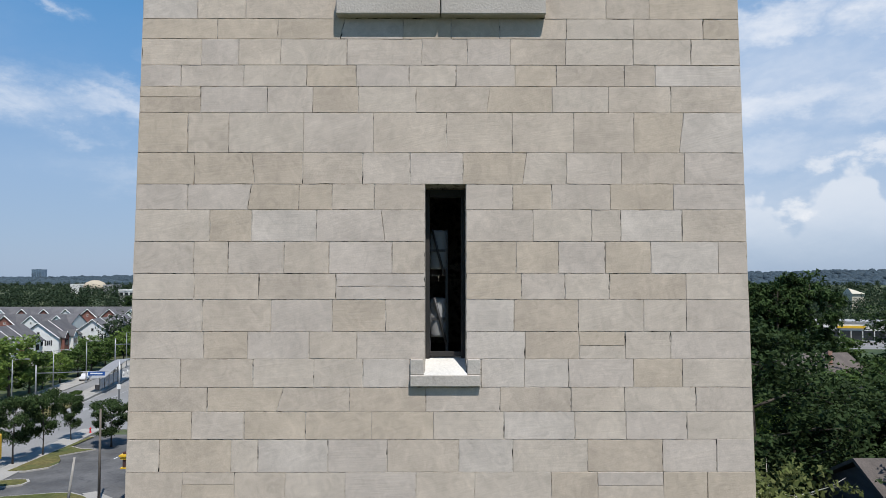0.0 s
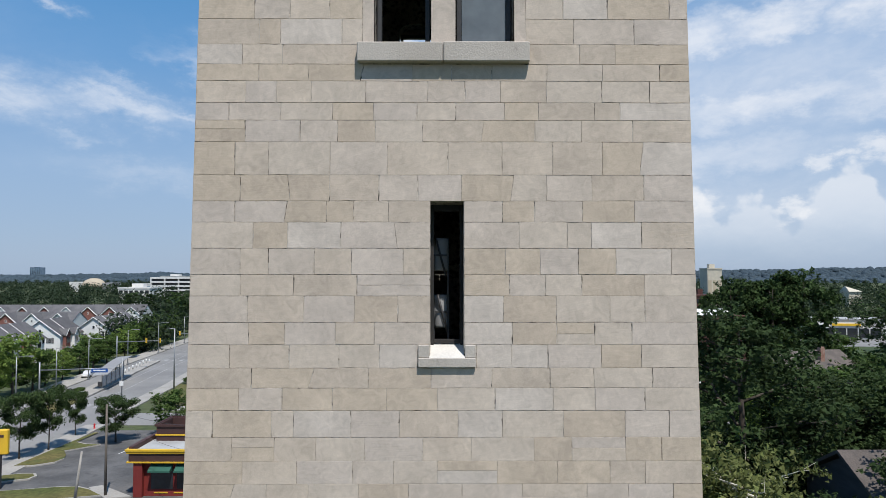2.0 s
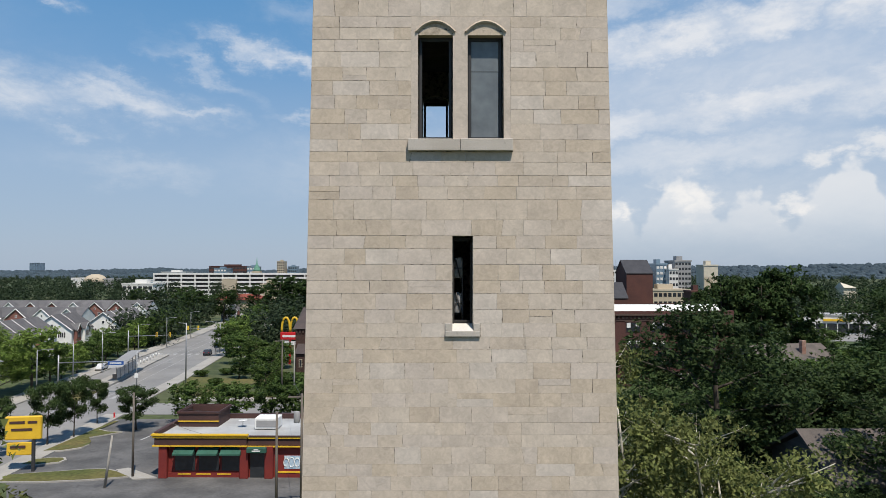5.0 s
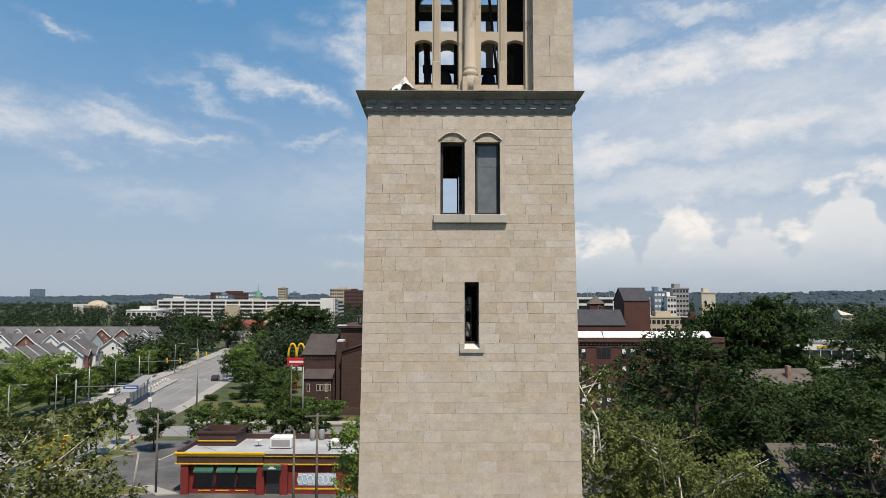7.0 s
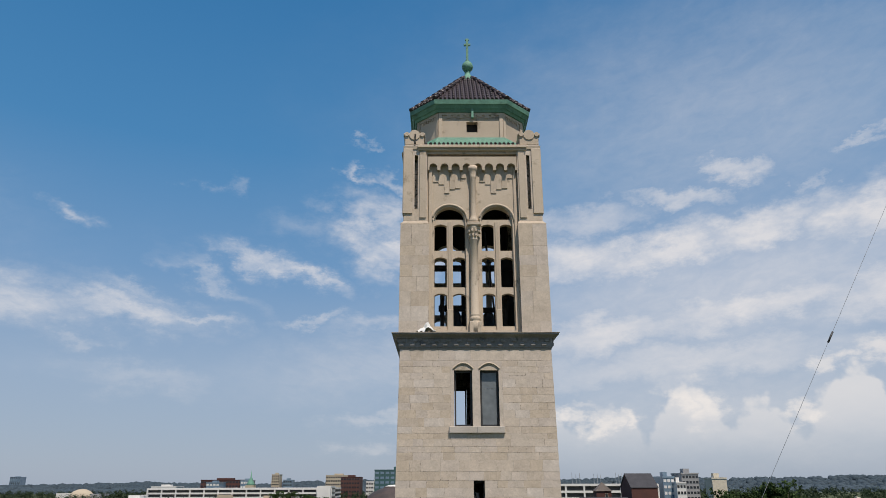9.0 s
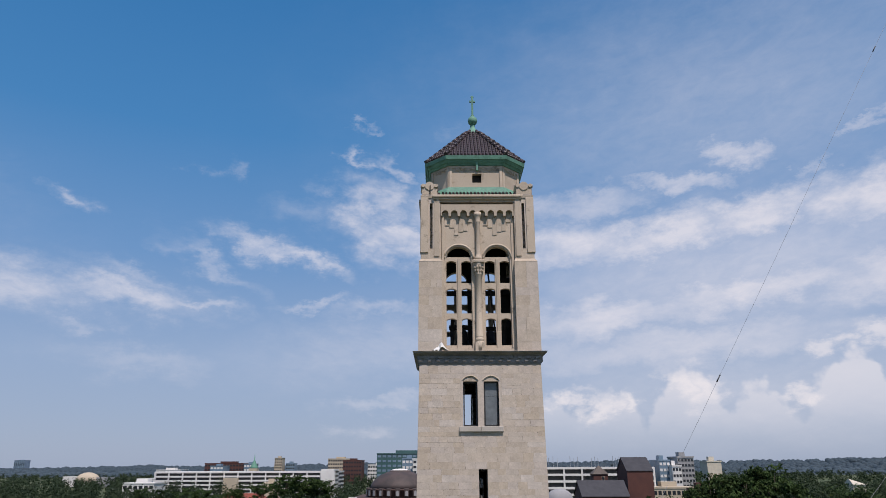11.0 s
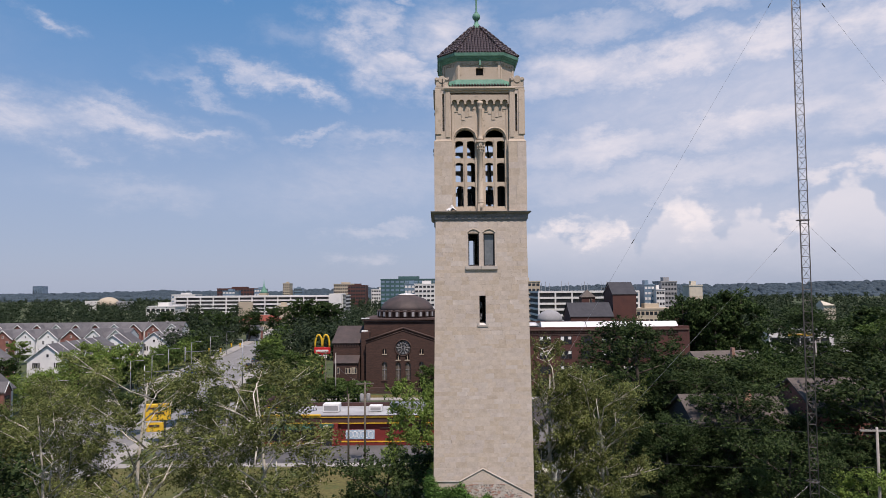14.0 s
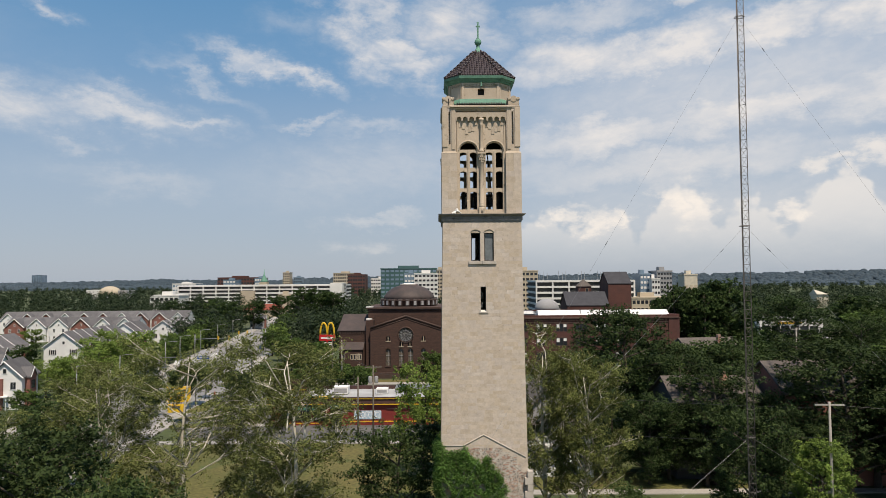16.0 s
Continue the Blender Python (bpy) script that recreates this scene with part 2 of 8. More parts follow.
def plate(outer, holes, y0, y1, bm=None):
    """A wall in the plane of x and z with openings that go through it, from y0 to y1."""
    bm = bm or bmesh.new()
    edges = []
    for loop in (outer, *holes):
        vs = [bm.verts.new((x, y0, z)) for x, z in loop]
        edges += [bm.edges.new((vs[i], vs[(i + 1) % len(vs)])) for i in range(len(vs))]
    made = bmesh.ops.triangle_fill(bm, edges=edges, use_beauty=True, use_dissolve=False)
    faces = [g for g in made["geom"] if isinstance(g, bmesh.types.BMFace)]
    grown = bmesh.ops.extrude_face_region(bm, geom=faces)
    bmesh.ops.translate(bm, verts=[g for g in grown["geom"] if isinstance(g, bmesh.types.BMVert)], vec=(0, y1 - y0, 0))
    return bm


def prism(bm, outline, z0, z1):
    """An upright prism over an outline of (x, y)."""
    lo = [bm.verts.new((x, y, z0)) for x, y in outline]
    hi = [bm.verts.new((x, y, z1)) for x, y in outline]
    n = len(lo)
    for i in range(n):
        bm.faces.new((lo[i], lo[(i + 1) % n], hi[(i + 1) % n], hi[i]))
    bm.faces.new(lo[::-1])
    bm.faces.new(hi)
    return bm


def frustum(bm, low, high, z0, z1):
    """A body between two outlines of the same number of corners."""
    lo = [bm.verts.new((x, y, z0)) for x, y in low]
    hi = [bm.verts.new((x, y, z1)) for x, y in high]
    n = len(lo)
    for i in range(n):
        bm.faces.new((lo[i], lo[(i + 1) % n], hi[(i + 1) % n], hi[i]))
    bm.faces.new(lo[::-1])
    bm.faces.new(hi)
    return bm


def rect(x0, x1, z0, z1):
    return [(x0, z0), (x1, z0), (x1, z1), (x0, z1)]


def arched(x0, x1, z0, spring, rise, n=10):
    """An opening with a round or segmental head."""
    c, w = (x0 + x1) / 2, (x1 - x0) / 2
    r = (w * w + rise * rise) / (2 * rise)
    a = math.asin(min(1.0, w / r)) if rise < w else math.pi / 2
    top = [(c + r * math.sin(a - 2 * a * i / n), spring + rise - r + r * math.cos(a - 2 * a * i / n)) for i in range(n + 1)]
    return [(x0, z0), (x1, z0)] + top


def sheet(name, outline, z, material, thick=0.05):
    """A flat piece of ground, with its edges."""
    return part(name, prism(bmesh.new(), outline, z - thick, z), material)


def strip(line, left, right):
    """The outline of a way of even width along a line of (x, y)."""
    a, b = [], []
    for i, p in enumerate(line):
        p, q, r = Vector(line[max(i - 1, 0)]), Vector(p), Vector(line[min(i + 1, len(line) - 1)])
        d = (r - p).normalized()
        n = Vector((-d.y, d.x))
        a.append(tuple(q + n * left))
        b.append(tuple(q + n * right))
    return b + a[::-1]


# ---- materials ----
def links(m):
    m.use_nodes = True
    t = m.node_tree
    return t, t.nodes, t.links, t.nodes["Principled BSDF"]


def mat(name, col, col2=None, scale=1.5, fine=30.0, grain=0.12, rough=0.85, metal=0.0, bump=0.25, rand=0.0, island=0.0, stretch=(1, 1, 1), stain=None, spec=0.4):
    """A surface with two scales of variation: broad patches of col and col2, fine grain, and shifts from piece to piece."""
    m = bpy.data.materials.new(name)
    t, n, l, p = links(m)
    p.inputs["Roughness"].default_value, p.inputs["Metallic"].default_value = rough, metal
    p.inputs["Specular IOR Level"].default_value = spec
    co = n.new("ShaderNodeTexCoord")
    mp = n.new("ShaderNodeMapping")
    mp.inputs["Scale"].default_value = stretch
    l.new(co.outputs["Object"], mp.inputs["Vector"])
    info = n.new("ShaderNodeObjectInfo")
    off = n.new("ShaderNodeVectorMath")
    off.operation = "ADD"
    mul = n.new("ShaderNodeMath")
    mul.operation = "MULTIPLY"
    mul.inputs[1].default_value = 40.0 if rand else 0.0
    l.new(info.outputs["Random"], mul.inputs[0])
    l.new(mp.outputs[0], off.inputs[0])
    l.new(mul.outputs[0], off.inputs[1])
    big = n.new("ShaderNodeTexNoise")
    big.inputs["Scale"].default_value, big.inputs["Detail"].default_value = scale, 4
    l.new(off.outputs[0], big.inputs["Vector"])
    ramp = n.new("ShaderNodeMapRange")
    ramp.inputs["From Min"].default_value, ramp.inputs["From Max"].default_value = 0.35, 0.65
    l.new(big.outputs["Fac"], ramp.inputs["Value"])
    mix = n.new("ShaderNodeMix")
    mix.data_type = "RGBA"
    mix.inputs["A"].default_value = (*col, 1)
    mix.inputs["B"].default_value = (*(col2 or [c * 0.8 for c in col]), 1)
    l.new(ramp.outputs[0], mix.inputs["Factor"])
    small = n.new("ShaderNodeTexNoise")
    small.inputs["Scale"].default_value, small.inputs["Detail"].default_value = fine, 5
    l.new(off.outputs[0], small.inputs["Vector"])
    hsv = n.new("ShaderNodeHueSaturation")
    l.new(mix.outputs["Result"], hsv.inputs["Color"])
    val = n.new("ShaderNodeMapRange")
    val.inputs["From Min"].default_value, val.inputs["From Max"].default_value = 0.25, 0.75
    val.inputs["To Min"].default_value, val.inputs["To Max"].default_value = 1 - grain, 1 + grain
    l.new(small.outputs["Fac"], val.inputs["Value"])
    last = val.outputs[0]
    geo = n.new("ShaderNodeNewGeometry")
    for amount, source in ((rand, info.outputs["Random"]), (island, geo.outputs["Random Per Island"])):
        if amount:
            r = n.new("ShaderNodeMapRange")
            r.inputs["To Min"].default_value, r.inputs["To Max"].default_value = 1 - amount, 1 + amount
            l.new(source, r.inputs["Value"])
            k = n.new("ShaderNodeMath")
            k.operation = "MULTIPLY"
            l.new(last, k.inputs[0])
            l.new(r.outputs[0], k.inputs[1])
            last = k.outputs[0]
    l.new(last, hsv.inputs["Value"])
    out = hsv.outputs["Color"]
    if stain:
        blot = n.new("ShaderNodeTexNoise")
        blot.inputs["Scale"].default_value, blot.inputs["Detail"].default_value, blot.inputs["Roughness"].default_value = stain[1], 6, 0.7
        l.new(off.outputs[0], blot.inputs["Vector"])
        cut = n.new("ShaderNodeMapRange")
        cut.inputs["From Min"].default_value, cut.inputs["From Max"].default_value = stain[2], stain[2] + 0.12
        l.new(blot.outputs["Fac"], cut.inputs["Value"])
        sm = n.new("ShaderNodeMix")
        sm.data_type = "RGBA"
        sm.inputs["B"].default_value = (*stain[0], 1)
        l.new(out, sm.inputs["A"])
        l.new(cut.outputs[0], sm.inputs["Factor"])
        out = sm.outputs["Result"]
    l.new(out, p.inputs["Base Color"])
    if bump:
        b = n.new("ShaderNodeBump")
        b.inputs["Strength"].default_value, b.inputs["Distance"].default_value = bump, 0.02
        l.new(small.outputs["Fac"], b.inputs["Height"])
        l.new(b.outputs[0], p.inputs["Normal"])
    return m


def stone_mat(name, island):
    """Sandstone blocks: each one greyer, warmer or paler than the next, with bedding streaks."""
    m = bpy.data.materials.new(name)
    t, n, l, p = links(m)
    p.inputs["Roughness"].default_value = 0.9
    p.inputs["Specular IOR Level"].default_value = 0.25
    co = n.new("ShaderNodeTexCoord")
    src = n.new("ShaderNodeNewGeometry").outputs["Random Per Island"] if island else n.new("ShaderNodeObjectInfo").outputs["Random"]
    w = n.new("ShaderNodeMath")
    w.operation = "MULTIPLY"
    w.inputs[1].default_value = 61.0
    l.new(src, w.inputs[0])
    turn = n.new("ShaderNodeVectorRotate")
    turn.rotation_type = "Y_AXIS"
    lean = n.new("ShaderNodeMath")
    lean.operation = "PINGPONG"
    lean.inputs[1].default_value = 0.35
    l.new(w.outputs[0], lean.inputs[0])
    l.new(co.outputs["Object"], turn.inputs["Vector"])
    l.new(lean.outputs[0], turn.inputs["Angle"])
    off = n.new("ShaderNodeVectorMath")
    l.new(turn.outputs[0], off.inputs[0])
    l.new(w.outputs[0], off.inputs[1])
    tint = n.new("ShaderNodeValToRGB")
    tint.color_ramp.interpolation = "CONSTANT"
    hues = [(0.0, (0.475, 0.395, 0.31)), (0.14, (0.495, 0.42, 0.345)), (0.30, (0.49, 0.422, 0.36)), (0.44, (0.455, 0.378, 0.30)), (0.50, (0.505, 0.435, 0.365)), (0.68, (0.49, 0.425, 0.37)), (0.80, (0.47, 0.397, 0.325)), (0.94, (0.525, 0.465, 0.41))]
    hues = [(at, tuple(0.85 * a + 0.15 * b for a, b in zip(c, (0.49, 0.42, 0.35)))) for at, c in hues]
    e = tint.color_ramp.elements
    e[0].position, e[0].color = hues[0][0], (*hues[0][1], 1)
    e[1].position, e[1].color = hues[1][0], (*hues[1][1], 1)
    for at, c in hues[2:]:
        k = e.new(at)
        k.color = (*c, 1)
    l.new(src, tint.inputs["Fac"])
    soft = n.new("ShaderNodeTexNoise")
    soft.inputs["Scale"].default_value, soft.inputs["Detail"].default_value = 2.2, 4
    l.new(off.outputs[0], soft.inputs["Vector"])
    bed = n.new("ShaderNodeMapping")
    bed.inputs["Scale"].default_value = (5, 5, 60)
    l.new(off.outputs[0], bed.inputs["Vector"])
    streak = n.new("ShaderNodeTexNoise")
    streak.inputs["Scale"].default_value, streak.inputs["Detail"].default_value, streak.inputs["Roughness"].default_value = 1.0, 5, 0.6
    l.new(bed.outputs[0], streak.inputs["Vector"])
    grit = n.new("ShaderNodeTexNoise")
    grit.inputs["Scale"].default_value, grit.inputs["Detail"].default_value = 130, 3
    l.new(co.outputs["Object"], grit.inputs["Vector"])
    vein = n.new("ShaderNodeTexNoise")
    vein.inputs["Scale"].default_value, vein.inputs["Detail"].default_value, vein.inputs["Distortion"].default_value = 7, 6, 1.6
    l.new(off.outputs[0], vein.inputs["Vector"])
    last = None
    for source, lo, hi in ((soft, 0.9, 1.1), (streak, 0.975, 1.025), (grit, 0.9, 1.1), (vein, 0.9, 1.1)):
        r = n.new("ShaderNodeMapRange")
        r.inputs["From Min"].default_value, r.inputs["From Max"].default_value = 0.3, 0.7
        r.inputs["To Min"].default_value, r.inputs["To Max"].default_value = lo, hi
        l.new(source.outputs["Fac"], r.inputs["Value"])
        if last is None:
            last = r.outputs[0]
        else:
            k = n.new("ShaderNodeMath")
            k.operation = "MULTIPLY"
            l.new(last, k.inputs[0])
            l.new(r.outputs[0], k.inputs[1])
            last = k.outputs[0]
    hsv = n.new("ShaderNodeHueSaturation")
    l.new(tint.outputs["Color"], hsv.inputs["Color"])
    l.new(last, hsv.inputs["Value"])
    dirt = n.new("ShaderNodeTexNoise")
    dirt.inputs["Scale"].default_value, dirt.inputs["Detail"].default_value, dirt.inputs["Roughness"].default_value = 1.3, 8, 0.75
    l.new(co.outputs["Object"], dirt.inputs["Vector"])
    cut = n.new("ShaderNodeMapRange")
    cut.inputs["From Min"].default_value, cut.inputs["From Max"].default_value, cut.inputs["To Max"].default_value = 0.6, 0.8, 0.55
    l.new(dirt.outputs["Fac"], cut.inputs["Value"])
    mix = n.new("ShaderNodeMix")
    mix.data_type = "RGBA"
    mix.inputs["B"].default_value = (0.24, 0.2, 0.15, 1)
    l.new(hsv.outputs["Color"], mix.inputs["A"])
    l.new(cut.outputs[0], mix.inputs["Factor"])
    l.new(mix.outputs["Result"], p.inputs["Base Color"])
    b = n.new("ShaderNodeBump")
    b.inputs["Strength"].default_value, b.inputs["Distance"].default_value = 0.2, 0.01
    l.new(streak.outputs["Fac"], b.inputs["Height"])
    l.new(b.outputs[0], p.inputs["Normal"])
    return m


def leaf_mat(name, col, col2, spread=0.2):
    """Leaves: some lighter and yellower than others, a little light passing through."""
    m = bpy.data.materials.new(name)
    t, n, l, p = links(m)
    p.inputs["Roughness"].default_value, p.inputs["Specular IOR Level"].default_value = 0.7, 0.1
    geo = n.new("ShaderNodeNewGeometry")
    info = n.new("ShaderNodeObjectInfo")
    mix = n.new("ShaderNodeMix")
    mix.data_type = "RGBA"
    mix.inputs["A"].default_value, mix.inputs["B"].default_value = (*col, 1), (*col2, 1)
    shift = n.new("ShaderNodeMapRange")
    shift.inputs["To Min"].default_value, shift.inputs["To Max"].default_value = 0.22, 0.78
    l.new(geo.outputs["Random Per Island"], shift.inputs["Value"])
    l.new(shift.outputs[0], mix.inputs["Factor"])
    hsv = n.new("ShaderNodeHueSaturation")
    hsv.inputs["Saturation"].default_value = 0.9
    r = n.new("ShaderNodeMapRange")
    r.inputs["To Min"].default_value, r.inputs["To Max"].default_value = 1 - spread, 1 + spread
    l.new(info.outputs["Random"], r.inputs["Value"])
    co = n.new("ShaderNodeTexCoord")
    patch = n.new("ShaderNodeTexNoise")
    patch.inputs["Scale"].default_value, patch.inputs["Detail"].default_value = 0.55, 3
    l.new(co.outputs["Object"], patch.inputs["Vector"])
    lift = n.new("ShaderNodeMapRange")
    lift.inputs["From Min"].default_value, lift.inputs["From Max"].default_value = 0.32, 0.68
    lift.inputs["To Min"].default_value, lift.inputs["To Max"].default_value = 0.55, 1.5
    l.new(patch.outputs["Fac"], lift.inputs["Value"])
    both = n.new("ShaderNodeMath")
    both.operation = "MULTIPLY"
    l.new(r.outputs[0], both.inputs[0])
    l.new(lift.outputs[0], both.inputs[1])
    l.new(both.outputs[0], hsv.inputs["Value"])
    l.new(mix.outputs["Result"], hsv.inputs["Color"])
    l.new(hsv.outputs["Color"], p.inputs["Base Color"])
    glow = n.new("ShaderNodeBsdfTranslucent")
    l.new(hsv.outputs["Color"], glow.inputs["Color"])
    add = n.new("ShaderNodeMixShader")
    add.inputs[0].default_value = 0.25
    l.new(p.outputs[0], add.inputs[1])
    l.new(glow.outputs[0], add.inputs[2])
    l.new(add.outputs[0], n["Material Output"].inputs["Surface"])
    return m


STONE = stone_mat("sandstone_block", False)
STONE_JOINED = stone_mat("sandstone", True)
TRIM = mat("dressed_stone", (0.46, 0.42, 0.375), (0.40, 0.36, 0.315), scale=1.2, fine=45, grain=0.12, stain=((0.16, 0.15, 0.13), 1.5, 0.62))
PALE = mat("pale_belfry_stone", (0.48, 0.40, 0.315), (0.43, 0.355, 0.275), scale=0.9, fine=40, grain=0.14, stain=((0.19, 0.16, 0.12), 1.6, 0.58), rand=0.1)
LEDGESTONE = mat("weathered_ledge_stone", (0.27, 0.25, 0.235), (0.19, 0.178, 0.168), scale=1.4, fine=25, grain=0.22, stain=((0.09, 0.085, 0.08), 2.2, 0.58))
STAINED = mat("stained_capping", (0.30, 0.27, 0.23), (0.13, 0.115, 0.095), scale=1.6, fine=30, grain=0.25)
MORTAR = mat("mortar", (0.52, 0.47, 0.41), (0.36, 0.32, 0.275), scale=2.2, fine=60, grain=0.25, stain=((0.02, 0.018, 0.016), 9.0, 0.5))
# near-black: real dark metal and timber, and the shade of unlit insides
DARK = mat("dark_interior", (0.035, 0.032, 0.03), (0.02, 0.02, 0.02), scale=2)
COPPER = mat("copper_patina", (0.13, 0.30, 0.22), (0.09, 0.22, 0.165), scale=2.0, fine=18, grain=0.25, rough=0.7, stain=((0.04, 0.07, 0.055), 2.4, 0.6))
TILE = mat("glazed_roof_tile", (0.055, 0.038, 0.042), (0.035, 0.026, 0.03), scale=2.5, fine=12, grain=0.3, rough=0.45, island=0.35)
BRICK = mat("old_brick", (0.30, 0.15, 0.11), (0.38, 0.25, 0.19), scale=1.5, fine=14, grain=0.35, stain=((0.42, 0.38, 0.33), 2.4, 0.58), rand=0.3)
BRICK_JOINED = mat("exposed_brick", (0.30, 0.155, 0.115), (0.36, 0.22, 0.17), scale=0.8, fine=20, grain=0.25, stain=((0.44, 0.40, 0.34), 1.1, 0.6), island=0.35)
PALESILL = mat("pale_sill", (0.62, 0.60, 0.56), (0.54, 0.52, 0.48), scale=2, fine=40, grain=0.1, stain=((0.3, 0.28, 0.25), 6, 0.66))
CHURCH = mat("church_brick", (0.066, 0.034, 0.025), (0.046, 0.025, 0.019), scale=0.6, fine=2.2, grain=0.38, stretch=(1, 1, 5), bump=0.5)
CHURCH_TRIM = mat("church_terracotta", (0.08, 0.048, 0.038), (0.055, 0.034, 0.028), scale=0.6, fine=8, grain=0.2)
CHURCH_ROOF = mat("church_slate", (0.075, 0.055, 0.05), (0.05, 0.04, 0.038), scale=0.5, fine=6, grain=0.25, rough=0.7)
REDBRICK = mat("red_brick", (0.095, 0.038, 0.03), (0.07, 0.03, 0.026), scale=0.2, fine=5, grain=0.2)
GLASS = mat("window_glass", (0.03, 0.035, 0.04), (0.02, 0.022, 0.026), scale=0.3, fine=2, grain=0.2, rough=0.12, bump=0.0, spec=0.6)
HAZY = mat("clouded_glass", (0.17, 0.19, 0.2), (0.12, 0.135, 0.145), scale=1.0, fine=5, grain=0.15, rough=0.25, bump=0.02, spec=0.6)
WHITE = mat("white_siding", (0.72, 0.72, 0.70), (0.64, 0.64, 0.63), scale=0.6, fine=6, grain=0.05, rough=0.6, rand=0.04)
CREAM = mat("cream_siding", (0.55, 0.50, 0.40), (0.48, 0.44, 0.36), scale=0.6, fine=6, grain=0.06, rough=0.6)
TOWNBRICK = mat("townhouse_brick", (0.24, 0.105, 0.08), (0.19, 0.08, 0.065), scale=0.6, fine=9, grain=0.2)
SHINGLE = mat("asphalt_shingle", (0.125, 0.121, 0.123), (0.095, 0.092, 0.097), scale=0.4, fine=9, grain=0.22, rough=0.95, rand=0.15)
BROWNSHINGLE = mat("brown_shingle", (0.125, 0.105, 0.093), (0.092, 0.079, 0.07), scale=0.8, fine=9, grain=0.22, rough=0.95, rand=0.12)
ASPHALT = mat("asphalt", (0.125, 0.122, 0.12), (0.075, 0.074, 0.074), scale=0.3, fine=3, grain=0.15, rough=0.9, stain=((0.055, 0.055, 0.058), 0.35, 0.58))
ROADWAY = mat("concrete_road", (0.24, 0.235, 0.225), (0.19, 0.185, 0.18), scale=0.1, fine=3, grain=0.12, stain=((0.13, 0.125, 0.12), 0.3, 0.6))
WALKWAY = mat("concrete_walk", (0.36, 0.34, 0.31), (0.29, 0.275, 0.25), scale=0.25, fine=5, grain=0.12)
GRASS = mat("grass", (0.07, 0.082, 0.02), (0.125, 0.105, 0.036), scale=0.09, fine=2.2, grain=0.4, rough=1.0, bump=0.6, stain=((0.06, 0.085, 0.025), 0.2, 0.55))
GROUND = mat("ground", (0.05, 0.075, 0.025), (0.085, 0.09, 0.04), scale=0.02, fine=0.6, grain=0.35, rough=1.0, stain=((0.03, 0.05, 0.02), 0.05, 0.5))
BARK = mat("bark", (0.085, 0.07, 0.055), (0.055, 0.045, 0.035), scale=2, fine=12, grain=0.3, bump=0.6)
PALEBARK = mat("sycamore_bark", (0.60, 0.57, 0.50), (0.40, 0.36, 0.29), scale=1.4, fine=9, grain=0.2, stain=((0.16, 0.13, 0.09), 1.6, 0.6))
METAL = mat("galvanised_steel", (0.36, 0.37, 0.38), (0.28, 0.29, 0.30), scale=1, fine=10, grain=0.1, rough=0.5, metal=0.6)
MASTSTEEL = mat("mast_steel", (0.085, 0.078, 0.074), (0.12, 0.108, 0.10), scale=1.0, fine=8, grain=0.2, rough=0.6, metal=0.3)
WOODPOLE = mat("weathered_pole", (0.36, 0.34, 0.31), (0.27, 0.25, 0.225), scale=1, fine=10, grain=0.2, stretch=(4, 4, 0.5))
DARKPOLE = mat("old_pole_wood", (0.17, 0.145, 0.12), (0.11, 0.095, 0.08), scale=1, fine=10, grain=0.2, stretch=(4, 4, 0.5))
DARKMETAL = mat("dark_metal", (0.045, 0.045, 0.047), (0.03, 0.03, 0.032), scale=1, fine=8, rough=0.5)
CONCRETE = mat("white_concrete", (0.66, 0.65, 0.62), (0.57, 0.56, 0.54), scale=0.1, fine=2, grain=0.06)
CHURCHPANE = mat("leaded_glass", (0.13, 0.105, 0.08), (0.09, 0.075, 0.06), scale=2, fine=14, grain=0.3, rough=0.4)
DARKSLATE = mat("dark_slate", (0.05, 0.05, 0.056), (0.038, 0.038, 0.044), scale=0.5, fine=5, grain=0.2, rough=0.8)
FADED = mat("worn_road_paint", (0.36, 0.36, 0.35), (0.27, 0.265, 0.26), scale=0.6, fine=5, grain=0.2)
DARKSIDING = mat("dark_siding", (0.075, 0.075, 0.08), (0.055, 0.055, 0.06), scale=0.6, fine=6, grain=0.15, stretch=(1, 1, 6))
# dark colour for the shade between garage decks
SHADEGAP = mat("deck_shade", (0.06, 0.06, 0.06), (0.04, 0.04, 0.04), scale=0.2)
TANWALL = mat("tan_concrete", (0.46, 0.39, 0.29), (0.39, 0.33, 0.25), scale=0.1, fine=2, grain=0.08)
GREENGLASS = mat("green_curtain_glass", (0.05, 0.11, 0.105), (0.035, 0.085, 0.085), scale=0.05, fine=0.8, grain=0.15, rough=0.15, bump=0, spec=0.7)
BLUEGLASS = mat("blue_curtain_glass", (0.16, 0.23, 0.29), (0.11, 0.17, 0.23), scale=0.05, fine=0.8, grain=0.15, rough=0.15, bump=0, spec=0.7)
GREYWALL = mat("grey_wall", (0.30, 0.30, 0.30), (0.24, 0.24, 0.245), scale=0.1, fine=2, grain=0.08)
MAROON = mat("maroon_paint", (0.20, 0.028, 0.022), (0.155, 0.022, 0.02), scale=0.5, fine=8, grain=0.1, rough=0.6)
BROWNPAINT = mat("brown_paint", (0.075, 0.035, 0.03), (0.055, 0.028, 0.025), scale=0.6, fine=8, grain=0.12, rough=0.65)
YELLOW = mat("yellow_paint", (0.72, 0.45, 0.03), (0.62, 0.38, 0.03), scale=1, fine=8, grain=0.06, rough=0.5)
REDSIGN = mat("red_sign", (0.55, 0.02, 0.025), (0.48, 0.02, 0.022), scale=1, fine=8, grain=0.04, rough=0.4)
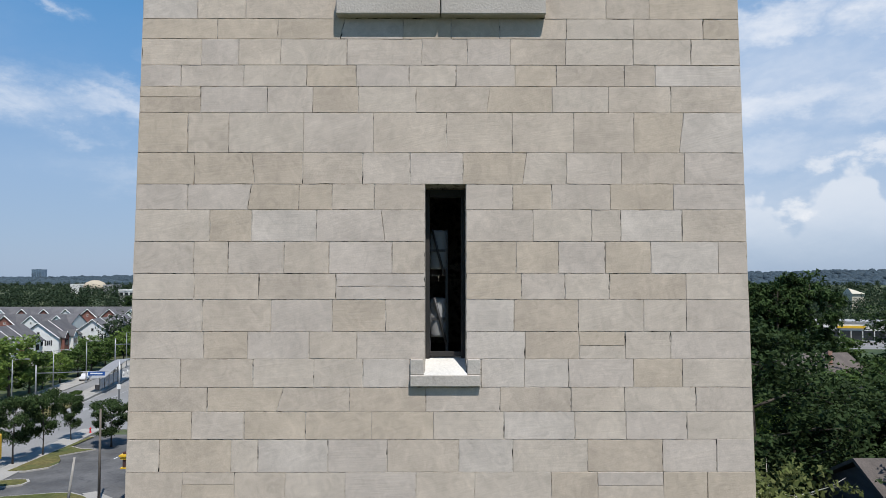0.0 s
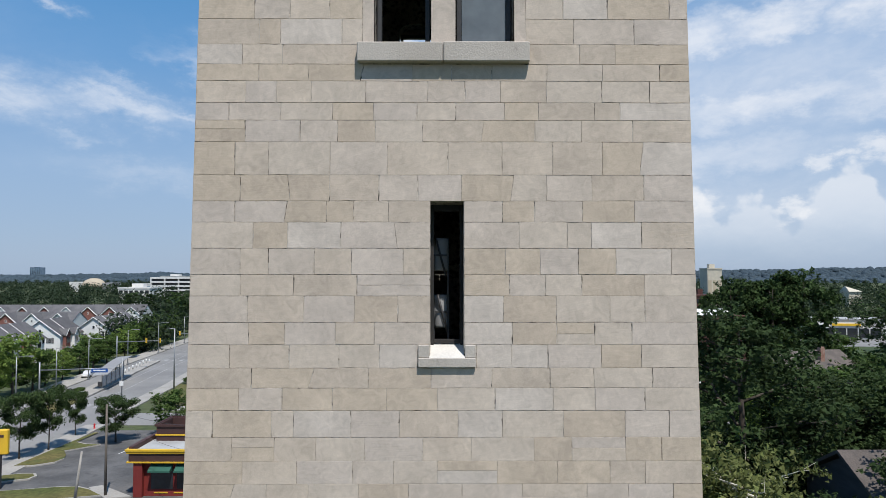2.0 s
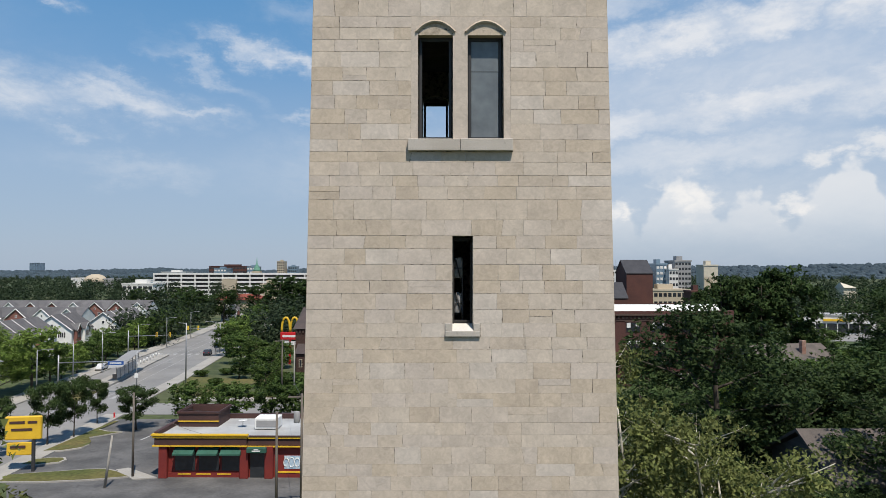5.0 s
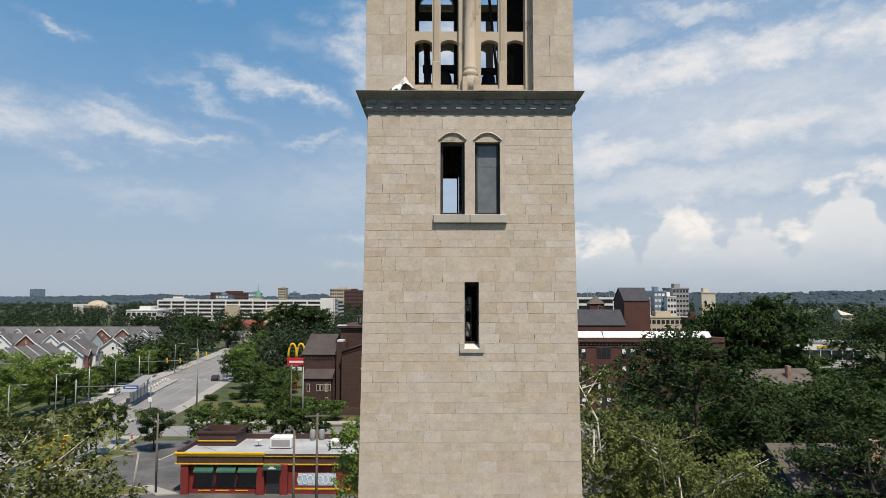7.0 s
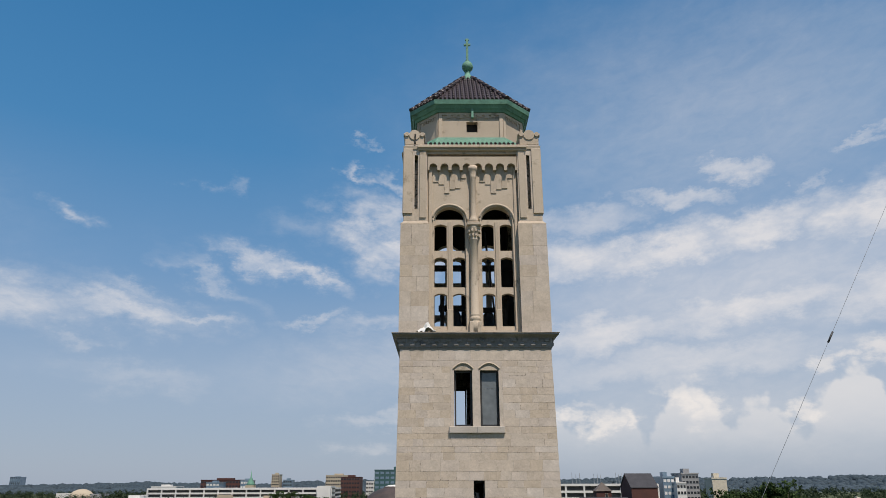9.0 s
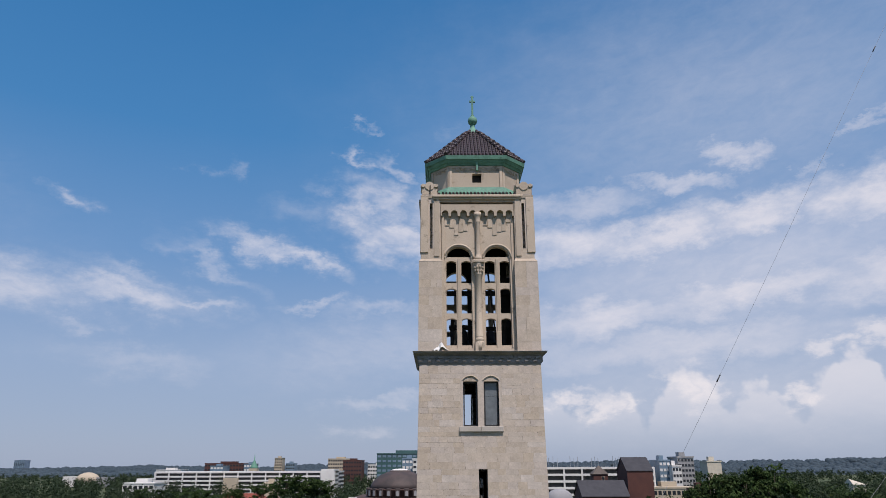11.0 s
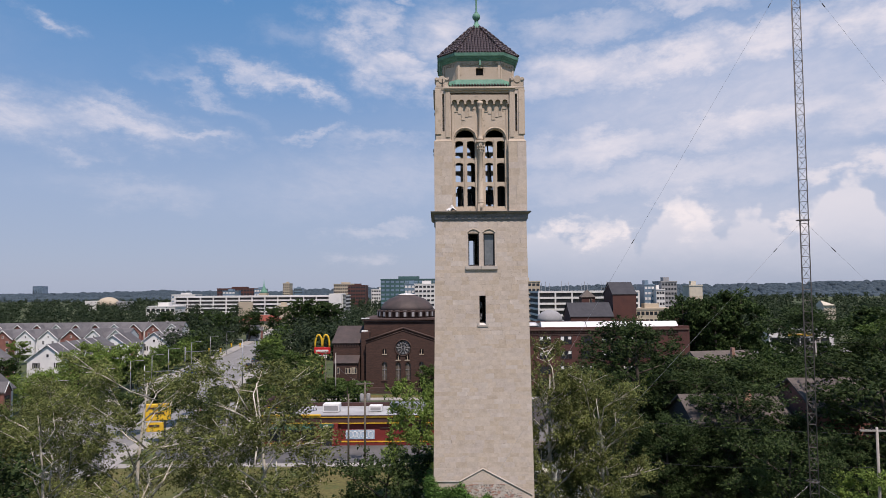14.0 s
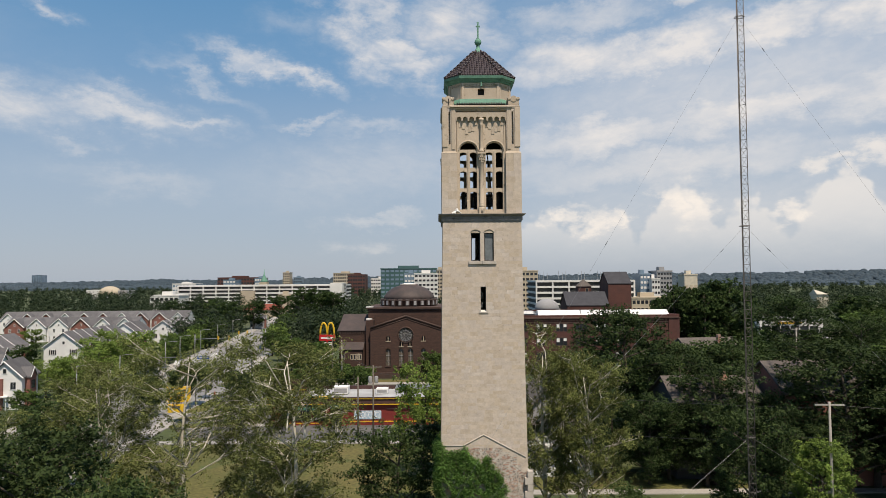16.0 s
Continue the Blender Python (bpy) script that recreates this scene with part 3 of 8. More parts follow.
SIGNBLUE = mat("sign_blue", (0.02, 0.09, 0.32), (0.018, 0.075, 0.27), scale=1, fine=8, grain=0.05, rough=0.45)
AWNING = mat("green_canvas", (0.03, 0.11, 0.08), (0.025, 0.085, 0.06), scale=1, fine=12, grain=0.1)
WHITEROOF = mat("white_membrane", (0.40, 0.41, 0.41), (0.30, 0.30, 0.30), scale=0.3, fine=4, grain=0.08, stain=((0.28, 0.27, 0.26), 0.5, 0.6))
DARKROOF = mat("tar_roof", (0.06, 0.06, 0.06), (0.045, 0.045, 0.045), scale=0.3, fine=4, grain=0.2)
PAINTBLUE = mat("pale_blue_paint", (0.28, 0.42, 0.55), (0.5, 0.58, 0.63), scale=2.5, fine=12, grain=0.2)
PAINTWHITE = mat("white_paint", (0.75, 0.75, 0.73), (0.66, 0.66, 0.64), scale=1, fine=8, grain=0.05, rough=0.5)
CLOTH = mat("white_sheet", (0.72, 0.72, 0.7), (0.6, 0.6, 0.58), scale=4, fine=20, grain=0.08)
CARBLUE = mat("blue_car_paint", (0.05, 0.09, 0.18), (0.045, 0.08, 0.16), scale=1, fine=10, grain=0.03, rough=0.25, bump=0, spec=0.7)
CARGREY = mat("dark_car_paint", (0.04, 0.04, 0.045), (0.035, 0.035, 0.04), scale=1, fine=10, grain=0.03, rough=0.25, bump=0, spec=0.7)
CARWHITE = mat("white_car_paint", (0.6, 0.6, 0.6), (0.55, 0.55, 0.55), scale=1, fine=10, grain=0.03, rough=0.25, bump=0, spec=0.7)
RUBBER = mat("rubber", (0.02, 0.02, 0.02), (0.015, 0.015, 0.015), scale=3)
REDROOF = mat("red_metal_roof", (0.24, 0.06, 0.04), (0.19, 0.05, 0.035), scale=0.3, fine=4, grain=0.1)
LEAF_DARK = leaf_mat("dark_leaves", (0.018, 0.04, 0.009), (0.058, 0.098, 0.024))
LEAF_ASH = leaf_mat("ash_leaves", (0.02, 0.042, 0.011), (0.062, 0.096, 0.027))
LEAF_DEEP = leaf_mat("deep_green_leaves", (0.015, 0.033, 0.009), (0.048, 0.078, 0.022))
LEAF_FULL = leaf_mat("full_leaves", (0.022, 0.047, 0.011), (0.068, 0.106, 0.027))
LEAF_MID = leaf_mat("leaves", (0.034, 0.072, 0.013), (0.095, 0.15, 0.03))
LEAF_LIGHT = leaf_mat("light_leaves", (0.09, 0.165, 0.022), (0.19, 0.265, 0.042))
LEAF_SYC = leaf_mat("sycamore_leaves", (0.078, 0.105, 0.022), (0.18, 0.195, 0.056), 0.12)
LEAF_IVY = leaf_mat("ivy_leaves", (0.045, 0.12, 0.016), (0.1, 0.2, 0.034), 0.1)
LEAF_FAR = leaf_mat("far_leaves", (0.024, 0.043, 0.021), (0.044, 0.066, 0.03), 0.2)
# distance haze is mixed into this pale bluish leaf colour
HILL_HAZED = leaf_mat("hazed_hill_leaves", (0.05, 0.08, 0.105), (0.068, 0.098, 0.12), 0.1)


# ---- the bell tower ----
SHAFT_TOP = 28.25


def half(z):
    """Half the shaft's width: its faces lean in towards the top."""
    return 3.0 + 0.0135 * (SHAFT_TOP - z)


tower = thing("bell_tower", label="tall sandstone bell tower with open belfry and tiled cap", category="tower")
rng = random.Random(7)
BACK, JOINT, EASE = 0.007, 0.0028, 0.0015


def stone(x0, x1, z0, z1, face, proud=0.0, left=0.0, right=0.0):
    """The corners and faces of one dressed block with eased edges; face gives the wall's y at a height; left and right slant its ends."""
    x0, x1, z0, z1 = (v + s * JOINT * rng.choice((0.35, 0.7, 1.0, 1.7)) for v, s in ((x0, 1), (x1, -1), (z0, 0.55), (z1, -0.55)))
    left, right = left + rng.uniform(-0.002, 0.002), right + rng.uniform(-0.002, 0.002)
    e = EASE
    rings = []
    for inset, back in ((0.0, BACK), (0.0, e - proud), (e, -proud)):
        rings.append([(x0 + inset - left, face(z0) + back, z0 + inset), (x1 - inset - right, face(z0) + back, z0 + inset), (x1 - inset + right, face(z1) + back, z1 - inset), (x0 + inset + left, face(z1) + back, z1 - inset)])
    verts = rings[0] + rings[1] + rings[2]
    faces = [(8, 9, 10, 11)]
    for r in (0, 4):
        faces += [(r + i, r + (i + 1) % 4, r + 4 + (i + 1) % 4, r + 4 + i) for i in range(4)]
    return verts, faces


def worn_stone(x0, x1, z0, z1, face, proud=0.0, left=0.0, right=0.0):
    """A dressed block whose arrises have crumbled unevenly: hairline joints with chips along them."""
    x0, x1, z0, z1 = (v + s * rng.choice((0.0012, 0.002, 0.003, 0.0042)) for v, s in ((x0, 1.1), (x1, -1.1), (z0, 0.75), (z1, -0.75)))
    corners = [(x0 - left, z0), (x1 - right, z0), (x1 + right, z1), (x0 + left, z1)]
    outline = []
    for i in range(4):
        (ax, az), (bx, bz) = corners[i], corners[(i + 1) % 4]
        long = math.hypot(bx - ax, bz - az)
        nx, nz = -(bz - az) / long, (bx - ax) / long
        n = 5 if i % 2 == 0 else 4
        for k in range(n):
            t = (k + (rng.uniform(-0.25, 0.25) if k else 0)) / n
            bite = (rng.uniform(0.0, 0.0025) + (rng.uniform(0.003, 0.009) if rng.random() < 0.12 else 0.0)) * (0.5 if i % 2 == 0 else 1.0)
            outline.append((ax + (bx - ax) * t + nx * bite, az + (bz - az) * t + nz * bite))
    cx, cz = (x0 + x1) / 2, (z0 + z1) / 2
    verts = []
    for shrink, back in ((0.0, BACK), (0.0, 0.0015 - proud), (0.002, -proud)):
        for x, z in outline:
            d = math.hypot(x - cx, z - cz)
            verts.append((x + (cx - x) * shrink / d, face(z) + back, z + (cz - z) * shrink / d))
    n = len(outline)
    faces = [tuple(range(2 * n, 3 * n))]
    for r in (0, n):
        faces += [(r + i, r + (i + 1) % n, r + n + (i + 1) % n, r + n + i) for i in range(n)]
    return verts, faces


def course(z0, z1, x_left, x_right, blocked, face, widths=(0.42, 0.78), cut=stone):
    """One course of blocks between x_left and x_right that leaves out the blocked spans."""
    spans, at = [], x_left
    for a, b in sorted(blocked):
        if a > at:
            spans.append((at, a))
        at = max(at, b)
    if at < x_right:
        spans.append((at, x_right))
    made = []
    for a, b in spans:
        cuts = [a]
        while cuts[-1] < b:
            cuts.append(cuts[-1] + rng.uniform(*widths) * (0.6 if rng.random() < 0.12 else 1.0))
        cuts[-1] = b
        if len(cuts) > 2 and cuts[-1] - cuts[-2] < 0.22:
            cuts.pop(-2)
        slant = 0.0
        for i, (p, q) in enumerate(zip(cuts, cuts[1:])):
            nxt = rng.choice((-1, 1)) * rng.uniform(0.015, 0.05) if rng.random() < 0.05 and i < len(cuts) - 2 else 0.0
            proud = rng.uniform(-0.001, 0.0015)
            if rng.random() < 0.04 and z1 - z0 > 0.24:
                m = z0 + (z1 - z0) * rng.uniform(0.4, 0.6)
                made.append(cut(p, q, z0, m, face, proud))
                made.append(cut(p, q, m, z1, face, proud + 0.001))
                slant = 0.0
                continue
            made.append(cut(p, q, z0, z1, face, proud, slant, nxt))
            slant = nxt
    return made


def joined(name, stones, parent, material, turn=0.0, kind="stuff"):
    verts, faces = [], []
    for v, f in stones:
        n = len(verts)
        verts += v
        faces += [tuple(i + n for i in q) for q in f]
    ob = new(name, mesh_of(name, verts, faces, material))
    ob.parent = parent
    ob.matrix_local = pose(0, 0, 0, 0, 0, turn)
    return tagged(ob, kind=kind)


# openings of each face of the shaft: x0, x1, z0, z1
SLIT = (-0.16, 0.25, 21.47, 23.22)
LIGHTS = (-1.0, 1.02, 25.17, 27.70)
MARKED = [20.36, 20.68, 20.95, 21.19, 21.47, 21.74, 22.06, 22.32, 22.64, 22.96, 23.22, 23.54, 23.95, 24.22, 24.44, 24.71, 24.92, 25.17]
below = [20.36]
while below[-1] > 0.35:
    below.append(below[-1] - rng.choice((0.24, 0.27, 0.28, 0.31, 0.33)))
below[-1] = 0.0
above = [25.17]
while above[-1] < SHAFT_TOP - 0.45:
    above.append(above[-1] + rng.choice((0.25, 0.27, 0.28, 0.30, 0.32)))
above[-1] = SHAFT_TOP
near_head = min(range(len(above)), key=lambda i: abs(above[i] - 27.70))
above[near_head] = 27.70
COURSES = sorted(set(below + MARKED + above))
SILL_BLOCK, SLITSILL_BLOCK = (-1.06, 1.06, 24.92, 25.17), (-0.31, 0.40, 21.19, 21.47)


def openings_of(front):
    """The wall's holes: a slit in the front, two lights front and back."""
    holes = [arched(-0.86, -0.15, 25.17, 27.34, 0.12), arched(0.15, 0.88, 25.17, 27.34, 0.12)]
    return ([rect(SLIT[0], SLIT[1], 21.3, SLIT[3])] if front else [rect(-0.14, 0.26, 22.2, 22.7)]) + holes


for k, side in enumerate(("front", "right", "back", "left")):
    h0, h1 = half(0) - BACK, half(SHAFT_TOP) - BACK
    # side slits are unseen additions that let daylight into the slit's storey
    holes = openings_of(k == 0) if k in (0, 2) else [rect(*SLIT)]
    bm = plate([(-h0, 0), (h0, 0), (h1, SHAFT_TOP), (-h1, SHAFT_TOP)], holes, 0.0, 0.55)
    for v in bm.verts:
        v.co.y += -half(v.co.z) + BACK
    bmesh.ops.rotate(bm, verts=bm.verts, matrix=Matrix.Rotation(radians(90 * k), 3, "Z"))
    shaft_wall = part("wall", bm, MORTAR, tower, "recessed mortar joints behind the stone facing")
    kept, rest = [], []
    for z0, z1 in zip(COURSES, COURSES[1:]):
        zm = (z0 + z1) / 2
        blocked = []
        if k in (1, 3) and SLIT[2] - 0.02 < zm < SLIT[3] + 0.02:
            blocked.append(SLIT[:2])
        if k in (0, 2):
            for b in (SLIT, LIGHTS, SILL_BLOCK, SLITSILL_BLOCK)[0 if k == 0 else 1:3 if k == 2 else 4]:
                if b[2] - 0.02 < zm < b[3] + 0.02:
                    blocked.append((b[0], b[1]))
        if k == 0 and zm < 12.0:
            if zm < 11.25:
                r = 1.35 if zm > 10.9 else 1.9 if zm > 10.5 else 2.45 if zm > 10.0 else 2.75 if zm > 9.5 else half(zm)
                blocked.append((-half(zm) - 0.1 if zm < 10.3 else -2.05, r))
        rows = course(z0, z1, -half(zm) + 0.002, half(zm) - 0.002, blocked, lambda z: -half(z), cut=worn_stone if k == 0 and z0 > 20.3 else stone)
        (kept if k == 0 and z0 > 20.3 else rest).extend(rows)
    joined("stone_facing", rest, shaft_wall, STONE_JOINED, 90 * k)
    for v, f in kept:
        ob = new("stone_block", mesh_of("stone_block", v, f, STONE))
        ob.parent = shaft_wall


def front_y(z, out=0.0):
    return -half(z) - out


# sills, the frame of the two lights, their heads and glazing, front and back
for k in (0, 2):
    turn = Matrix.Rotation(radians(90 * k), 3, "Z")

    def put(name, bm, material, label=""):
        bmesh.ops.rotate(bm, verts=bm.verts, matrix=turn)
        return part(name, bm, material, tower, label)

    y = front_y(25.0)
    put("window_sill", boxes((-1.06, -0.01, y - 0.11, y + 0.3, 24.93, 25.17), (0.0, 1.06, y - 0.11, y + 0.3, 24.93, 25.175), bevel=0.012), TRIM, "grey stone sill of two lengths")
    y = front_y(21.3)
    if k == 0:
        bm = boxes((-0.305, 0.39, y - 0.055, y + 0.02, 21.205, 21.315), bevel=0.006)
        box(bm, -0.305, -0.172, y - 0.03, y + 0.02, 21.317, 21.468, 0.006)
        box(bm, 0.262, 0.39, y - 0.03, y + 0.02, 21.317, 21.468, 0.006)
        put("slit_sill", bm, TRIM, "grey sill stone with raised ends")
        wedge = [(y - 0.045, 21.2), (y - 0.045, 21.317), (y + 0.42, 21.475), (y + 0.55, 21.475), (y + 0.55, 21.2)]
        bm = bmesh.new()
        ends = [[bm.verts.new((x, b, c)) for b, c in wedge] for x in (-0.171, 0.261)]
        for i in range(5):
            bm.faces.new((ends[0][i], ends[0][(i + 1) % 5], ends[1][(i + 1) % 5], ends[1][i]))
        bm.faces.new(ends[0])
        bm.faces.new(ends[1][::-1])
        put("slit_slope", bm, PALESILL, "pale sloping top of the slit's sill")
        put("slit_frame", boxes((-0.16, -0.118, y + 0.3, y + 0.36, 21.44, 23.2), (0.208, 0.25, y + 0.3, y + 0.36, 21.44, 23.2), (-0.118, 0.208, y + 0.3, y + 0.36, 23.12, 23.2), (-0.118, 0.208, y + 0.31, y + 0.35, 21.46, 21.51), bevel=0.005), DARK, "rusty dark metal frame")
    y = front_y(26.5)
    bm = plate(rect(-1.0, 1.02, 25.175, 27.70), [arched(-0.86, -0.15, 25.18, 27.36, 0.2), arched(0.15, 0.88, 25.18, 27.36, 0.2)], y - 0.002, y + 0.14)
    for v in bm.verts:
        v.co.y += front_y(v.co.z) - front_y(26.5)
    put("window_frame", bm, STONE_JOINED, "dressed stone surround of the two lights")
    for x0, x1 in ((-0.84, -0.17), (0.17, 0.86)):
        bm = plate(arched(x0 - 0.025, x1 + 0.025, 27.32, 27.36, 0.205), [], y + 0.02, y + 0.2)
        put("window_head", bm, PALE, "blind segmental stone head")
        bm = tube(bmesh.new(), [(x0 - 0.06 + (x1 - x0 + 0.12) * i / 8, y - 0.005, 27.38 + 0.215 * (1 - (i / 4 - 1) ** 2)) for i in range(9)], 0.03, 5)
        put("hood_mould", bm, PALE)
        bm = bmesh.new()
        for a, b in ((x0, x0 + 0.06), (x1 - 0.06, x1)):
            box(bm, a, b, y + 0.2, y + 0.28, 25.2, 27.33, 0.006)
        box(bm, x0 + 0.06, x1 - 0.06, y + 0.2, y + 0.28, 27.25, 27.33)
        box(bm, x0 + 0.06, x1 - 0.06, y + 0.2, y + 0.28, 25.19, 25.26)
        put("casement", bm, DARKMETAL, "dark timber frame")
    if k == 0:
        put("pane", boxes((0.235, 0.795, y + 0.235, y + 0.245, 25.265, 26.62)), HAZY, "clouded grey pane")
        put("pane", boxes((0.235, 0.795, y + 0.228, y + 0.238, 26.63, 27.245)), HAZY, "clouded grey pane")
    else:
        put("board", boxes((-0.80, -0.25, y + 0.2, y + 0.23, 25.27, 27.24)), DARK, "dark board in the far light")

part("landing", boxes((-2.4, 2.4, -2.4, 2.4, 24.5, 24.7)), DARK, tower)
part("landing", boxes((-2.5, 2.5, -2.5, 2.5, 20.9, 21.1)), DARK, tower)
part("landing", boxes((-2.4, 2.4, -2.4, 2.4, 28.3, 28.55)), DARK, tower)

# the moulded ledge between shaft and belfry
bm = bmesh.new()


def ring(bm, h, z0, z1, h2=None):
    h2 = h if h2 is None else h2
    frustum(bm, [(-h, -h), (h, -h), (h, h), (-h, h)], [(-h2, -h2), (h2, -h2), (h2, h2), (-h2, h2)], z0, z1)


ring(bm, 3.055, 28.22, 28.58)
ledge = part("ledge", bm, LEDGESTONE, tower, "weathered grey moulded stone ledge")
for h0, z0, z1, h1 in ((3.015, 28.14, 28.22, 3.03), (3.10, 28.58, 28.62, 3.12), (3.13, 28.62, 28.70, 3.28), (3.295, 28.70, 28.74, 3.295)):
    bm = bmesh.new()
    ring(bm, h0, z0, z1, h1)
    part("ledge_moulding", bm, LEDGESTONE, ledge)
part("ledge_flashing", boxes((-3.325, 3.325, -3.325, 3.325, 28.74, 28.775), bevel=0.012), STAINED, tower, "stained capping of the ledge")
for k in range(4):
    for i in range(14):
        x = -2.83 + 0.435 * i
        bm = boxes((x - 0.2, x - 0.02, -3.11, -3.04, 28.28, 28.40), bevel=0.008)
        box(bm, x - 0.1, x + 0.1, -3.12, -3.04, 28.43, 28.56, 0.008)
        bmesh.ops.rotate(bm, verts=bm.verts, matrix=Matrix.Rotation(radians(90 * k), 3, "Z"))
        part("dentil_block", bm, LEDGESTONE, ledge)

# ---- belfry ----
BASE, PIER, TOP = 28.775, 1.87, 37.15
tracery_holes = []


def four(name, make, material, label=""):
    """The same piece on each of the four faces."""
    first = None
    for k in range(4):
        if first is None:
            first = part(name, make(), material, tower, label)
        else:
            ob = new(name, first.data)
            ob.parent = tower
            ob.matrix_local = pose(0, 0, 0, 0, 0, 90 * k)
            tagged(ob, label)


def corner_pier():
    return boxes((-3.04, -PIER, -3.04, -PIER, BASE, 33.45))


def upper_pier():
    notched = [(-2.92, -2.92), (-2.5, -2.92), (-2.5, -2.6), (-2.36, -2.6), (-2.36, -2.92), (-1.95, -2.92), (-1.95, -1.95), (-2.92, -1.95), (-2.92, -2.36), (-2.6, -2.36), (-2.6, -2.5), (-2.92, -2.5)]
    return prism(bmesh.new(), notched, 33.45, 37.2)


four("upper_pier", upper_pier, MORTAR)
four("corner_pier", corner_pier, MORTAR)
faces, pier_z = [], [BASE]
while pier_z[-1] < 33.0:
    pier_z.append(pier_z[-1] + rng.choice((0.42, 0.5, 0.56, 0.62)))
pier_z[-1] = 33.45
for z0, z1 in zip(pier_z, pier_z[1:]):
    faces += course(z0, z1, -3.06, -PIER, [], lambda z: -3.06, (0.45, 0.75))
    faces += course(z0, z1, PIER, 3.06, [], lambda z: -3.06, (0.45, 0.75))
upper_z = [33.62]
while upper_z[-1] < 36.8:
    upper_z.append(upper_z[-1] + rng.choice((0.42, 0.5, 0.55)))
upper_z[-1] = 37.2
for z0, z1 in zip(upper_z, upper_z[1:]):
    slot = [(-2.50, -2.36), (2.36, 2.50)] if 34.0 < (z0 + z1) / 2 < 36.9 else []
    faces += course(z0, z1, -2.94, -1.95, slot[:1], lambda z: -2.94, (0.9, 1.0))
    faces += course(z0, z1, 1.95, 2.94, slot[1:], lambda z: -2.94, (0.9, 1.0))
for k in range(4):
    joined("pier_facing", faces, tower, STONE_JOINED, 90 * k)
four("pier_offset", lambda: frustum(bmesh.new(), [(-3.07, -3.07), (-PIER, -3.07), (-PIER, -PIER), (-3.07, -PIER)], [(-2.93, -2.93), (-1.93, -2.93), (-1.93, -1.93), (-2.93, -1.93)], 33.45, 33.63), PALE, "sloping offset of the corner pier")


for s in (-1, 1):
    for a, b, y, z in ((2.58, 2.98, -3.0, 33.95), (2.0, 2.28, -2.99, 33.75)):
        lo, hi = sorted((s * a, s * b))
        four("pilaster", lambda lo=lo, hi=hi, y=y, z=z: boxes((lo, hi, y, -2.93, z, 37.0), bevel=0.012), PALE)


def pinnacle():
    bm = boxes((-2.94, -2.1, -2.94, -2.1, 37.2, 37.66), bevel=0.02)
    for c in (-2.86, -2.18):
        tube(bm, [(c, -3.0, 37.7), (c, -2.06, 37.7)], 0.1, 12)
        tube(bm, [(-3.0, c, 37.7), (-2.06, c, 37.7)], 0.1, 12)
    tube(bm, [(-2.52, -2.98, 37.68), (-2.52, -2.06, 37.68)], 0.24, 14)
    tube(bm, [(-2.98, -2.52, 37.68), (-2.06, -2.52, 37.68)], 0.24, 14)
    return bm


four("pinnacle", pinnacle, PALE, "scrolled stone corner cap")


# no slot is cut: a near-black strip on the cap paints its shade
def slot_shade():
    return boxes((-2.52, -2.46, -3.005, -2.94, 37.25, 37.7))


four("cap_slot", slot_shade, DARK)


def bay_wall():
    holes = [arched(-1.66, -0.32, BASE + 0.22, 33.68, 0.67, 16), arched(0.34, 1.68, BASE + 0.22, 33.68, 0.67, 16)]
    return plate(rect(-1.95, 1.95, BASE, 36.75), holes, -2.72, -2.38)


four("bay_wall", bay_wall, PALE, "tan stone wall with two round arches")
four("bay_jamb", lambda: boxes((-PIER - 0.02, -1.74, -2.79, -2.71, BASE, 36.2), (1.76, PIER + 0.02, -2.79, -2.71, BASE, 36.2), bevel=0.02), PALE, "stepped stone jamb")


# added near-black sheets behind the bay walls; their colour stands in for shade
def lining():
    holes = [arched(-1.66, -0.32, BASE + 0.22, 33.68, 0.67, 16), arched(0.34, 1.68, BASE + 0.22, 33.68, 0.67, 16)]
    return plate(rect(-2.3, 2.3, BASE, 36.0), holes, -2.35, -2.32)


four("lining", lining, DARK, "added near-black sheet standing in for shade inside the belfry")


def archivolt():
    bm = bmesh.new()
    for c in (-0.99, 1.01):
        path = [(c + 0.76 * math.cos(math.pi * i / 18), -2.73, 33.68 + 0.76 * math.sin(math.pi * i / 18)) for i in range(19)]
        tube(bm, path, 0.055, 6)
    return bm


four("archivolt", archivolt, PALE)


def tracery(x0, x1):
    c = (x0 + x1) / 2
    r = (x1 - x0) / 2 - 0.06
    holes = [[(c - r, 33.80)] + [(c - r * math.cos(math.pi * i / 14), 33.80 + 0.02 + (r - 0.05) * math.sin(math.pi * i / 14)) for i in range(15)] + [(c + r, 33.80)]]
    for z0, z1 in ((29.16, 30.45), (30.80, 32.02), (32.40, 33.5)):
        for a, b in ((x0 + 0.02, c - 0.13), (c + 0.13, x1 - 0.02)):
            holes.append(arched(a, b, z0, z1, 0.09, 6))
    outer = arched(x0 - 0.02, x1 + 0.02, BASE, 33.68, 0.67, 16)
    return plate(outer, holes, -2.6, -2.36)


four("tracery", lambda: tracery(-1.66, -0.32), PALE, "stone grille with arched openings in three rows")
four("tracery", lambda: tracery(0.34, 1.68), PALE, "stone grille with arched openings in three rows")
four("mullion", lambda: boxes((-1.07, -0.91, -2.65, -2.59, BASE, 33.7), (0.93, 1.09, -2.65, -2.59, BASE, 33.7), bevel=0.02), PALE)
four("mullion_foot", lambda: boxes((-1.11, -0.87, -2.68, -2.6, BASE, 29.85), (0.89, 1.13, -2.68, -2.6, BASE, 29.85), bevel=0.02), PALE)
